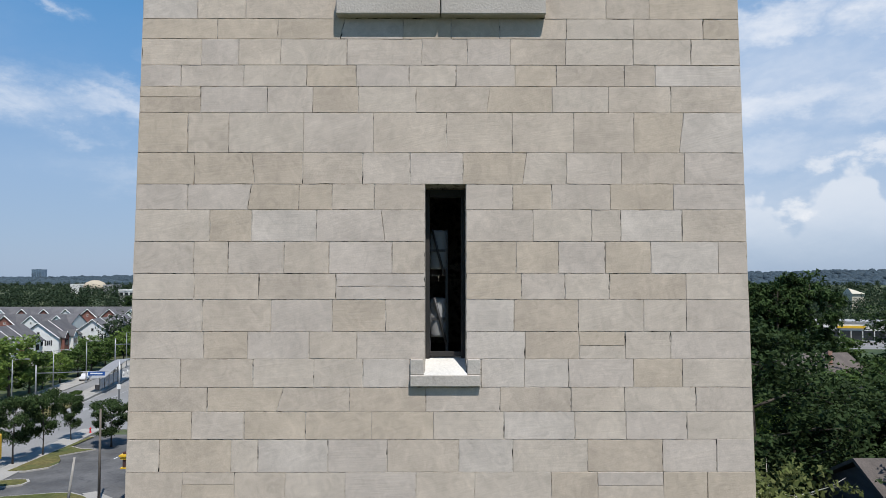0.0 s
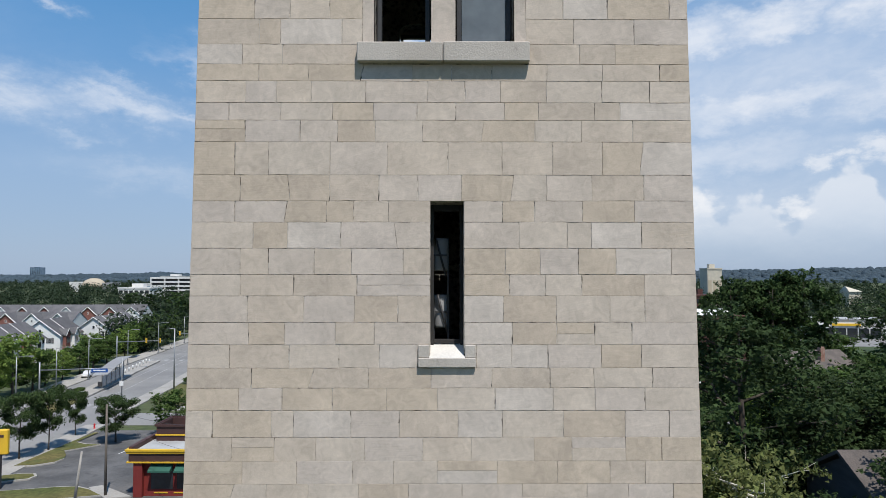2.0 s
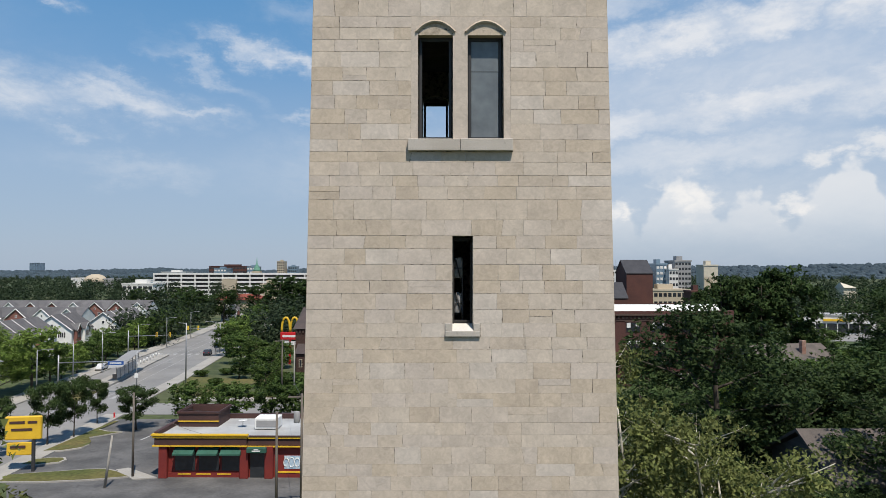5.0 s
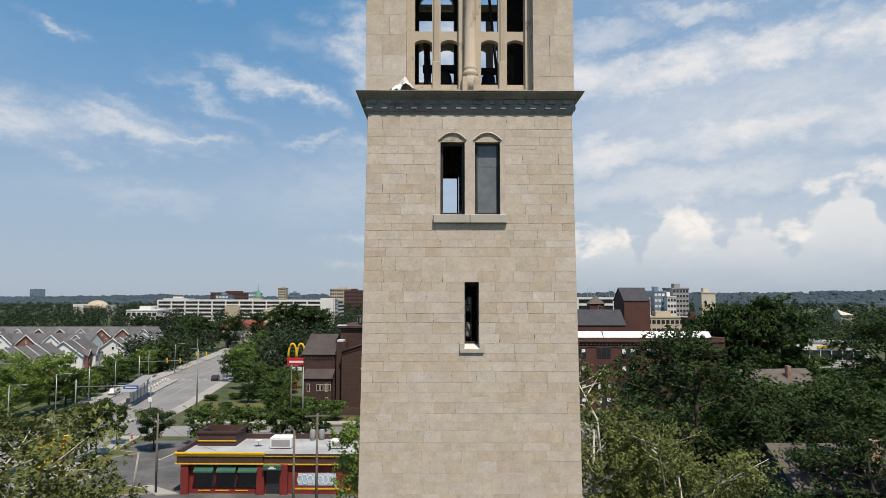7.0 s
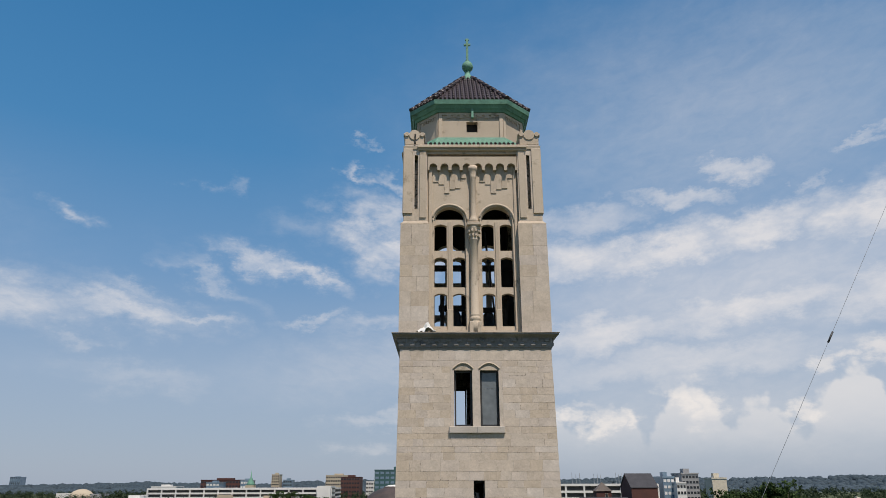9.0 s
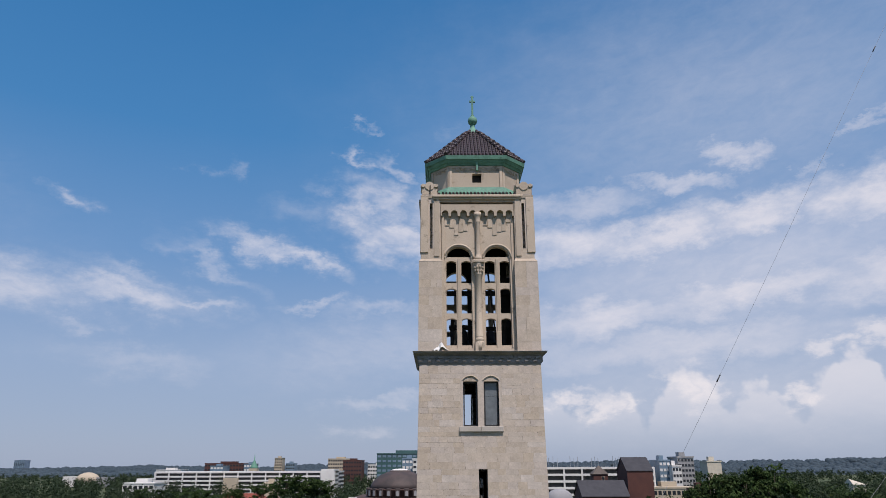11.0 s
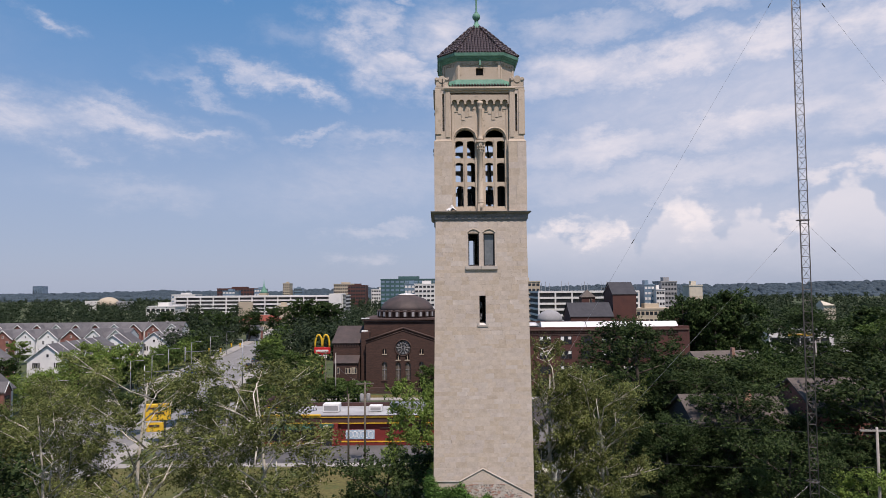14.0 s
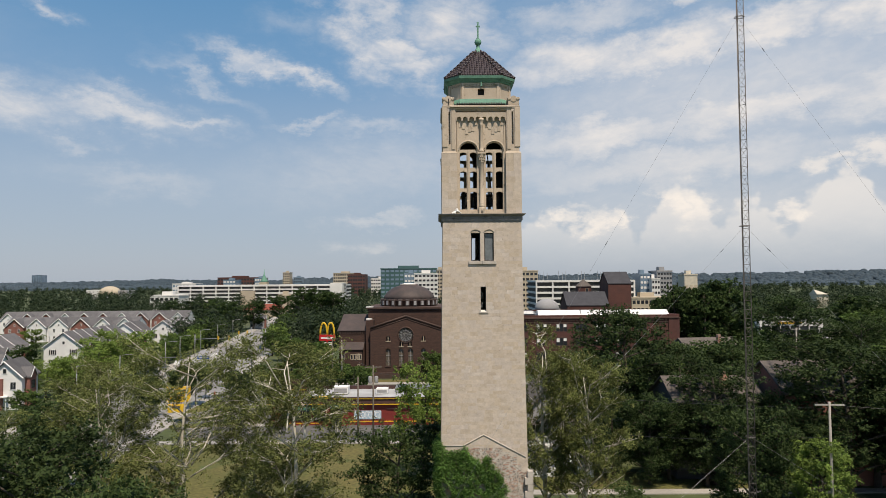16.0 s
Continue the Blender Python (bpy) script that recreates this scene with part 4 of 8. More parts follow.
COLUMN = [(0.27, 0.0), (0.27, 0.42), (0.235, 0.44), (0.26, 0.50), (0.29, 0.56), (0.25, 0.63), (0.225, 0.66), (0.25, 0.70), (0.24, 0.75), (0.215, 0.79), (0.21, 2.4), (0.195, 3.9), (0.225, 3.93), (0.225, 3.97), (0.2, 4.0), (0.23, 4.15), (0.29, 4.36), (0.33, 4.44), (0.33, 4.52), (0.2, 4.54)]


def column():
    bm = boxes((-0.22, 0.26, -3.04, -2.62, BASE, BASE + 0.5), bevel=0.02)
    return lathe(bm, [(r * 0.82, z + 0.07) for r, z in COLUMN], (0.02, -2.84, BASE))


four("column", column, PALE, "round stone column with a carved capital")


def capital_leaves():
    bm = bmesh.new()
    for i in range(10):
        a = 2 * math.pi * i / 10
        for z, r in ((4.12, 0.2), (4.3, 0.25)):
            m = bmesh.ops.create_icosphere(bm, subdivisions=1, radius=0.06)["verts"]
            bmesh.ops.scale(bm, verts=m, vec=(1, 1, 1.6))
            bmesh.ops.translate(bm, verts=m, vec=(0.02 + r * math.cos(a), -2.84 + r * math.sin(a), BASE + 0.07 + z))
    box(bm, -0.28, 0.32, -3.14, -2.54, BASE + 0.07 + 4.52, BASE + 0.07 + 4.68, 0.03)
    return bm


four("capital", capital_leaves, PALE, "carved leafy capital")
four("colonnette", lambda: lathe(bmesh.new(), [(0.2, -0.04), (0.2, 0.12), (0.14, 0.2), (0.12, 0.35), (0.115, 2.05), (0.14, 2.1), (0.12, 2.15), (0.17, 2.4), (0.2, 2.45), (0.2, 2.6)], (0.02, -2.86, BASE + 0.07 + 4.72)), PALE)


def corbel_table():
    """A row of little round arches under the cornice."""
    n, w = 8, 3.86 / 8
    low = []
    for i in range(n):
        c = -1.93 + w * (i + 0.5)
        r = w * 0.36
        low += [(c - w * 0.5 + 0.001, 35.98), (c - r, 35.98)] + [(c - r * math.cos(math.pi * j / 8), 36.12 + r * math.sin(math.pi * j / 8)) for j in range(9)] + [(c + r, 35.98), (c + w * 0.5 - 0.001, 35.98)]
    return plate(low + [(1.93, 36.62), (-1.93, 36.62)], [], -2.96, -2.7)


four("corbel_table", corbel_table, PALE, "row of small stone arches")


for k in range(4):
    for c in (-0.99, 1.03):
        for i, drop in enumerate((0.42, 0.72, 0.95, 0.95, 0.72, 0.42)):
            x = c + (i - 2.5) * 0.24
            bm = boxes((x - 0.118, x + 0.118, -2.752, -2.71, 35.92 - drop + 0.18 * (i % 2), 35.98), bevel=0.008)
            bm.transform(Matrix.Rotation(radians(90 * k), 4, "Z"))
            part("stepped_block", bm, PALE, tower)
bm = bmesh.new()
ring(bm, 2.62, 36.62, 36.78)
ring(bm, 2.9, 36.78, 36.9)
ring(bm, 2.98, 36.98, 37.12, 3.0)
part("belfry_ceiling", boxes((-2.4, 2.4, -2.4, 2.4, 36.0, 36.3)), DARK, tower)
part("cornice", bm, PALE, tower, "tan stone cornice")
four("cornice_mould", lambda: boxes((-2.36, 2.36, -3.03, -2.8, 36.9, 37.0), (-2.38, 2.38, -3.1, -2.8, 37.0, 37.14), bevel=0.025), PALE)

# tiled skirt, copper band, drum and cap: squares with their corners cut off


def cut_square(b, a):
    return [(-a, -b), (a, -b), (b, -a), (b, a), (a, b), (-a, b), (-b, a), (-b, -a)]


def ribbed(bm, p0, p1, q0, q1, gap=0.19, r=0.062):
    """Rows of barrel tiles that run down a slope between the eave p0 p1 and the top q0 q1."""
    p0, p1, q0, q1 = map(Vector, (p0, p1, q0, q1))
    along = (p1 - p0).normalized()
    mid, top = (p0 + p1) / 2, (q0 + q1) / 2
    w, wt = (p1 - p0).length / 2, (q1 - q0).length / 2
    n = max(1, int(2 * w / gap))
    for i in range(n):
        s = -w + (i + 0.5) * 2 * w / n
        if abs(s) <= wt:
            f = 1.0
        else:
            f = (w - abs(s)) / (w - wt)
        if f < 0.06:
            continue
        a = mid + along * s
        b = a + (top - mid) * f
        steps = max(2, int((b - a).length / 0.32))
        for j in range(steps):
            c, d = a.lerp(b, j / steps), a.lerp(b, (j + 1.12) / steps)
            tube(bm, [c + Vector((0, 0, 0.02)), d - Vector((0, 0, 0.012))], [r, r * 0.86], 6)
    return bm


bm = bmesh.new()
frustum(bm, [(-2.9, -2.9), (2.9, -2.9), (2.9, 2.9), (-2.9, 2.9)], cut_square(2.55, 1.5)[::2], 37.14, 37.16)
part("roof_deck", bm, DARK, tower)
for k in range(4):
    bm = ribbed(bmesh.new(), (-2.1, -2.98, 37.2), (2.1, -2.98, 37.2), (-1.75, -2.6, 37.45), (1.75, -2.6, 37.45))
    bmesh.ops.rotate(bm, verts=bm.verts, matrix=Matrix.Rotation(radians(90 * k), 3, "Z"))
    part("skirt_tiles", bm, TILE, tower, "dark glazed skirt tiles")
bm = frustum(bmesh.new(), cut_square(2.62, 1.7), cut_square(2.5, 1.5), 37.38, 37.8)
part("copper_band", bm, COPPER, tower, "green patinated copper flashing")
drum_z = (37.7, 39.1)
DB, DA = 2.42, 1.45
bm = prism(bmesh.new(), cut_square(DB - 0.3, DA - 0.2), *drum_z)
part("drum_core", bm, DARK, tower)
bm = plate(rect(-DA, DA, 37.75, 39.1), [rect(-0.2, 0.3, 38.1, 38.62)], -DB, -DB + 0.25)
part("drum_face", bm, PALE, tower, "drum face with a small square opening")
for k in range(1, 8):
    w = DA if k % 2 == 0 else (DB - DA) / math.sqrt(2)
    d = DB if k % 2 == 0 else (DB + DA) / math.sqrt(2)
    bm = boxes((-w, w, -d, -d + 0.2, 37.75, 39.1))
    bm.transform(Matrix.Rotation(radians(45 * k), 4, "Z"))
    part("drum_face", bm, PALE, tower)
for k in range(8):
    square = k % 2 == 0
    w = DA if square else (DB - DA) / math.sqrt(2)
    d = DB if square else (DB + DA) / math.sqrt(2)
    bm = boxes((-w, -w + 0.16, -d - 0.05, -d + 0.02, 37.76, 39.08), (w - 0.16, w, -d - 0.05, -d + 0.02, 37.76, 39.08), (-w + 0.16, w - 0.16, -d - 0.05, -d + 0.02, 38.95, 39.08), bevel=0.01)
    n = 8 if square else 5
    span = 2 * (w - 0.3)
    for i in range(n):
        x = -span / 2 + span * (i + 0.5) / n
        box(bm, x - span / n * 0.3, x + span / n * 0.3, -d - 0.05, -d + 0.02, 38.80 + 0.06 * (i % 2), 38.96, 0.008)
    bm.transform(Matrix.Rotation(radians(45 * k), 4, "Z"))
    part("drum_panel", bm, PALE, tower)
bm = frustum(bmesh.new(), cut_square(2.52, 1.5), cut_square(2.58, 1.54), 39.08, 39.2)
frustum(bm, cut_square(2.62, 1.56), cut_square(2.72, 1.62), 39.2, 39.36)
frustum(bm, cut_square(2.76, 1.64), cut_square(2.80, 1.66), 39.36, 39.56)
part("gutter", bm, COPPER, tower, "green copper gutter and eaves mould")
part("downpipe", boxes((0.02, 0.12, -2.62, -2.47, 38.75, 39.2)), COPPER, tower)
EAVE, CROWN, EZ, CZ = cut_square(2.78, 1.66), cut_square(0.40, 0.2), 39.57, 42.2
part("roof", frustum(bmesh.new(), EAVE, CROWN, EZ, CZ), TILE, tower, "dark roof under the tiles")
for i in range(8):
    p0, p1 = EAVE[i], EAVE[(i + 1) % 8]
    q0, q1 = CROWN[i], CROWN[(i + 1) % 8]
    bm = ribbed(bmesh.new(), (*p0, EZ + 0.03), (*p1, EZ + 0.03), (*q0, CZ + 0.03), (*q1, CZ + 0.03))
    part("roof_tiles", bm, TILE, tower, "rows of dark glazed barrel tiles")
    bm = bmesh.new()
    a, b = Vector((*p0, EZ + 0.06)), Vector((*q0, CZ + 0.06))
    for j in range(9):
        c, d = a.lerp(b, j / 9), a.lerp(b, (j + 1.1) / 9)
        tube(bm, [c + Vector((0, 0, 0.03)), d], [0.10, 0.085], 7)
    part("hip_tiles", bm, TILE, tower)
bm = lathe(bmesh.new(), [(0.46, 42.12), (0.44, 42.22), (0.3, 42.42), (0.16, 42.62), (0.13, 42.74), (0.15, 42.8), (0.11, 42.86)], sides=16)
part("finial_cone", bm, COPPER, tower)
bm = lathe(bmesh.new(), [(0.06, 42.84), (0.18, 42.9), (0.26, 43.0), (0.285, 43.12), (0.26, 43.26), (0.18, 43.36), (0.1, 43.42), (0.12, 43.46), (0.05, 43.52)], sides=18)
part("finial_ball", bm, COPPER, tower, "green copper ball")
bm = boxes((-0.06, 0.06, -0.06, 0.06, 43.48, 44.8), (-0.17, 0.17, -0.045, 0.045, 44.38, 44.50), (-0.09, 0.09, -0.045, 0.045, 44.7, 44.78), bevel=0.012)
part("cross", bm, COPPER, tower, "small green copper cross")

# bell frame and bells inside
frame_thing = thing("bell_cradle", (0, 0, 28.55), label="dark timber bell frame inside the belfry", category="bell cradle")
for x in (-1.3, 0.1, 1.4):
    part("beam", boxes((x - 0.1, x + 0.1, -1.9, 1.9, 2.1, 2.3), bevel=0.01), DARK, frame_thing)
    for y in (-1.3, 1.3):
        part("post", boxes((x - 0.09, x + 0.09, y - 0.09, y + 0.09, 0.0, 2.1), bevel=0.01), DARK, frame_thing)
part("rail", boxes((-2.0, 2.0, 0.7, 0.9, 4.0, 4.25)), DARK, frame_thing)
part("post", boxes((1.2, 2.2, 1.3, 1.5, 0.0, 5.2)), DARK, frame_thing)
part("brace", tube(bmesh.new(), [(0.55, -1.7, 5.0), (1.05, -1.2, 0.4)], 0.05, 6), DARK, frame_thing)
BELL = [(0.02, 0.78), (0.16, 0.76), (0.22, 0.66), (0.25, 0.4), (0.32, 0.16), (0.42, 0.0), (0.38, 0.0)]
for x, s, z in ((-0.75, 1.2, 29.6), (0.8, 1.0, 29.7)):
    bell = thing("bell", (x, 0.4, z), label="dark bronze bell hung in the frame", category="bell", group="bells in the belfry")
    bell.scale = (s, s, s)
    part("body", lathe(bmesh.new(), BELL, sides=16), DARKMETAL, bell)
    part("clapper", tube(bmesh.new(), [(0, 0, 0.5), (0, 0, -0.08)], [0.02, 0.06], 6), DARKMETAL, bell)
    part("yoke", boxes((-0.6, 0.6, -0.08, 0.08, 0.76, 0.98), bevel=0.02), DARK, bell)

# a torn sheet caught on the ledge
sheet_rng = random.Random(4)
bm = bmesh.new()
grid = []
for j in range(7):
    row = []
    for i in range(9):
        u, v = i / 8, j / 6
        lift = 0.42 * math.exp(-((u - 0.58) / 0.2) ** 2) * (1 - abs(v - 0.45) * 1.4) + 0.2 * math.exp(-((u - 0.2) / 0.16) ** 2) * (1 - v)
        row.append(bm.verts.new((-2.32 + 0.72 * u + 0.05 * math.sin(9 * v), -3.30 + 0.42 * v + 0.06 * math.sin(8 * u), 28.79 + max(0.0, lift) + sheet_rng.uniform(0, 0.07) - (0.16 if j == 0 and i < 4 else 0))))
    grid.append(row)
for j in range(6):
    for i in range(8):
        bm.faces.new((grid[j][i], grid[j][i + 1], grid[j + 1][i + 1], grid[j + 1][i]))
sheet_ob = part("torn_sheet", bm, CLOTH)
sheet_ob.modifiers.new("thick", "SOLIDIFY").thickness = 0.012
tagged(sheet_ob, "crumpled white sheet caught on the stone ledge", "sheet")

# odds and ends inside the slit's storey
drum_ob = thing("white_drum", (-0.035, -2.4, 21.1), label="white drum-shaped antenna standing inside the slit", category="antenna", group="drums in the tower")
part("shell", lathe(bmesh.new(), [(0.095, 1.27), (0.105, 1.3), (0.105, 1.66), (0.095, 1.69), (0.03, 1.70)], sides=18), GREYWALL, drum_ob)
part("stand", boxes((-0.11, -0.085, -0.03, 0.03, 0, 1.7), (0.085, 0.11, -0.03, 0.03, 0, 1.7), (-0.085, 0.085, -0.11, -0.09, 1.46, 1.485)), DARKMETAL, drum_ob)
part("brace", tube(bmesh.new(), [(0.07, -0.13, 1.2), (-0.06, -0.13, 1.7)], 0.015, 6), DARKMETAL, drum_ob)
drum_two = copy_thing(drum_ob, pose(-0.03, -2.35, 20.36, 0, 0, 8))
tagged(drum_two, "lower grey drum antenna behind the slit")

# the scar of the vanished nave: rough brick, a gable line and ivy
bm = bmesh.new()
for pts in ([(-3.2, 11.33), (-1.55, 11.33), (-0.05, 12.12), (3.1, 10.45)],):
    tube(bm, [(x, -half(z) - 0.02, z) for x, z in pts], 0.045, 6)
part("roof_scar", bm, TRIM, tower, "gable-shaped scar line of a lost roof")
bricks, z = [], 0.0
while z < 11.25:
    r = 1.35 if z > 10.82 else 1.9 if z > 10.42 else 2.45 if z > 9.92 else 2.75 if z > 9.42 else half(z)
    a = -half(z) if z < 10.25 else -2.05
    x = a + rng.uniform(0, 0.12)
    while x < r - 0.1:
        w = rng.choice((0.2, 0.2, 0.1))
        if z > 6.0:
            bricks.append(stone(x, min(x + w, r), z, z + 0.068, lambda q: -half(q) + 0.012, rng.uniform(-0.02, 0.012)))
        x += w
    z += 0.072
scar = joined("brickwork", bricks, tower, BRICK_JOINED)
tagged(scar, "rough exposed brick where a roof once met")
part("brick_backing", boxes((-3.1, 3.2, -3.2, -3.0, 0.0, 6.2)), BRICK, tower)
quoin = []
for i in range(19):
    w = 0.62 if i % 2 else 0.42
    quoin.append((half(5) + 0.28 - w, half(5) + 0.28, -3.62, -3.1, 0.5 * i, 0.5 * i + 0.49))
for q in quoin:
    part("quoin", boxes(q, bevel=0.015), TRIM, tower)
ivy_gen = np.random.default_rng(8)
spots, sizes = [], []
for i in range(520):
    x = ivy_gen.uniform(-3.65, 1.7)
    top = 11.15 - max(0.0, (x + 3.0)) * 0.30 - 0.5 * max(0, x + 0.2) ** 1.4 + 0.35 * math.sin(3.1 * x) + 0.2 * math.sin(7 * x)
    z = top - 7.5 * ivy_gen.random() ** 1.6
    spots.append((x, -3.4 - 0.25 * ivy_gen.random() * min(1, (top - z) * 0.5), z))
    sizes.append(ivy_gen.uniform(0.22, 0.42))
for i in range(160):
    spots.append((-3.42 - 0.2 * ivy_gen.random(), ivy_gen.uniform(-3.5, 1.5), 11.0 - 7 * ivy_gen.random() ** 1.4))
    sizes.append(0.34)


# ---- ground, roads and walks ----
bm = bmesh.new()
for x0, x1, y0, y1 in ((-5000, 5000, -1500, 5200),):
    vs = [bm.verts.new(p) for p in ((x0, y0, 0), (x1, y0, 0), (x1, y1, 0), (x0, y1, 0))]
    bm.faces.new(vs)
tagged(part("ground", bm, GROUND), "green and brown ground between trees and houses", "ground", kind="structure")


def flat(name, outline, z, material, label, category, thick=0.06):
    return tagged(sheet(name, outline, z, material, thick), label, category, kind="structure")


AVENUE = [(-56, -80), (-57.5, 20), (-60, 70), (-62, 100), (-64.5, 126), (-68, 157), (-71, 190), (-75, 230), (-84, 300), (-100, 420), (-125, 620)]
flat("road", strip(AVENUE, 9.0, -9.0), 0.05, ROADWAY, "wide pale concrete avenue with bus lanes", "road", 0.1)
flat("pavement", strip(AVENUE, 13.5, 9.15), 0.17, WALKWAY, "pale concrete sidewalk along the avenue", "sidewalk", 0.2)
flat("pavement", strip([p for p in AVENUE if p[1] < 91] + [(-61.4, 91)], -9.15, -12.0), 0.17, WALKWAY, "pale concrete sidewalk along the avenue", "sidewalk", 0.2)
flat("pavement", strip([(-63, 103)] + [p for p in AVENUE if p[1] > 110], -9.15, -12.0), 0.17, WALKWAY, "pale concrete sidewalk along the avenue", "sidewalk", 0.2)
for side, name in ((3.0, "lane_line"), (-3.2, "lane_line"), (0.1, "lane_line")):
    flat(name, strip(AVENUE, side + 0.09, side - 0.09), 0.058, FADED, "thin worn painted lane line", "road marking", 0.004)
for i in range(8):
    flat("crosswalk_bar", strip([(-72.5 + 2.1 * i, 105.0), (-72.8 + 2.1 * i, 108.4)], 0.4, -0.4), 0.06, FADED, "worn white crosswalk bar", "road marking", 0.005)
for i in range(7):
    flat("crosswalk_bar", strip([(-77 + 2.0 * i, 168.0), (-77.4 + 2.0 * i, 171.0)], 0.4, -0.4), 0.06, FADED, "worn white crosswalk bar", "road marking", 0.005)
flat("road", [(-52.6, 92), (120, 88), (120, 97), (-53.5, 101)], 0.045, ROADWAY, "side street between the diner and the church", "road", 0.1)
flat("pavement", [(-46, 103), (120, 99), (120, 101.5), (-46, 106)], 0.17, WALKWAY, "concrete sidewalk before the church", "sidewalk", 0.2)
flat("parking_lot", [(-50.5, 64), (-50.0, 88.5), (4, 88.5), (4, 47.5), (-34, 48.5), (-43, 52)], 0.03, ASPHALT, "patched dark asphalt parking lot", "parking lot", 0.1)
def island(outline, label):
    """A grass island inside a pale kerb."""
    c = Vector((sum(p[0] for p in outline) / len(outline), sum(p[1] for p in outline) / len(outline)))
    wide = [tuple(Vector(p) + (Vector(p) - c).normalized() * 0.28) for p in outline]
    flat("kerb", wide, 0.185, WALKWAY, "pale concrete kerb round the grass", "kerb", 0.18)
    flat("verge", outline, 0.2, GRASS, label, "lawn", 0.05)


island([(-44.7, 60.3), (-40, 61.5), (-38.1, 61.7), (-36.2, 60.7), (-34.2, 58.9), (-38, 57.8), (-42.9, 57.1), (-47, 57.2), (-47.5, 59.5)], "grass strip beside the lot")
island([(-48.2, 65.8), (-46.5, 66.4), (-45.3, 66.4), (-44.7, 65.6), (-44.8, 64.6), (-46.8, 63.7), (-48.6, 63.8)], "small rounded grass island")
flat("path", [(-36.7, 61.6), (-35.6, 62.3), (-30.9, 58.6), (-33.3, 58.0)], 0.15, WALKWAY, "short concrete path to the diner", "path", 0.15)
island([(-49.4, 69.6), (-48.6, 86.5), (-48.0, 86.5), (-48.2, 81), (-46.4, 79.8), (-44.5, 79.6), (-47.3, 76.5), (-46.0, 74.5), (-45.4, 73), (-45.6, 71.3), (-47.4, 69.8)], "dry grass strip beside the sidewalk")
flat("lawn", [(-49.6, -40), (-49.5, 46), (-30, 46.2), (4, 45.2), (4, 6), (6, -40)], 0.04, GRASS, "dry mown lawn", "lawn", 0.1)
flat("pavement", [(-49.5, 46.2), (-30, 46.4), (4, 45.4), (4, 47.2), (-34, 48.2), (-49.5, 48.2)], 0.1, WALKWAY, "concrete walk beside the lawn", "sidewalk", 0.12)
for i in range(7):
    x = -40 + 2.8 * i
    flat("stall_line", strip([(x, 75.5), (x + 0.8, 80.5)], 0.06, -0.06), 0.036, PAINTWHITE, "faded painted stall line", "road marking", 0.004)
# street and walks beside the frame house
flat("road", [(7, 6.5), (160, 4), (160, 16.5), (7, 18.5)], 0.03, ASPHALT, "narrow asphalt street", "road", 0.1)
flat("pavement", [(7, 21.4), (160, 19.4), (160, 21.0), (7, 23.1)], 0.1, WALKWAY, "concrete sidewalk beside the street", "sidewalk", 0.12)
flat("pavement", [(12.0, 23.2), (13.5, 23.2), (12.9, 28.4), (11.5, 28.4)], 0.1, WALKWAY, "front walk of the frame house", "path", 0.12)
flat("lawn", [(6, 23.3), (11.7, 23.2), (11.3, 29), (6, 29)], 0.06, GRASS, "front lawn", "lawn", 0.08)
flat("lawn", [(13.6, 23.1), (120, 21.3), (120, 30), (13.2, 30)], 0.05, GRASS, "front lawn", "lawn", 0.08)
flat("lawn", [(-46, 106.5), (30, 103.8), (30, 109), (-46, 111)], 0.05, GRASS, "grass before the church", "lawn", 0.08)
flat("verge", [(-50, 112), (-36, 111), (-36, 126), (-53, 130)], 0.06, GRASS, "corner lawn with shrubs", "lawn", 0.08)


# ---- buildings ----
def window(parent, x0, x1, z0, z1, y, mats=(PAINTWHITE, GLASS), bars=1, depth=0.12):
    """A window on a wall that faces -y: frame, bars and a pane set back."""
    bm = bmesh.new()
    w = 0.09
    for r in ((x0, x0 + w, z0, z1), (x1 - w, x1, z0, z1), (x0 + w, x1 - w, z0, z0 + w), (x0 + w, x1 - w, z1 - w, z1)):
        box(bm, r[0], r[1], y - 0.05, y + 0.04, r[2], r[3])
    for i in range(bars):
        x = x0 + (x1 - x0) * (i + 1) / (bars + 1)
        box(bm, x - 0.03, x + 0.03, y - 0.04, y + 0.03, z0 + w, z1 - w)
    f = part("window_frame", bm, mats[0], parent)
    part("pane", boxes((x0 + w, x1 - w, y - 0.012, y + 0.01, z0 + w, z1 - w)), mats[1], f)
    return f


def block(name, x0, x1, y0, y1, h, wall, roof, label, category, z0=0.0, parapet=0.6, rz=0.0):
    """A flat-roofed building with a parapet; returns its empty, in its own axes: origin at the middle of its front."""
    ob = thing(name, ((x0 + x1) / 2, y0, z0), rz, label, category)
    w, d = (x1 - x0) / 2, y1 - y0
    part("wall", boxes((-w, w, 0, d, 0, h)), wall, ob)
    part("roof", boxes((-w + 0.3, w - 0.3, 0.3, d - 0.3, h - 0.3, h + 0.08)), roof, ob)
    part("parapet", boxes((-w - 0.1, w + 0.1, -0.1, 0.3, h - 0.1, h + parapet), (-w - 0.1, -w + 0.3, 0.3, d, h - 0.1, h + parapet), (w - 0.3, w + 0.1, 0.3, d, h - 0.1, h + parapet), (-w - 0.1, w + 0.1, d, d + 0.1, h - 0.1, h + parapet)), wall, ob)
    return ob


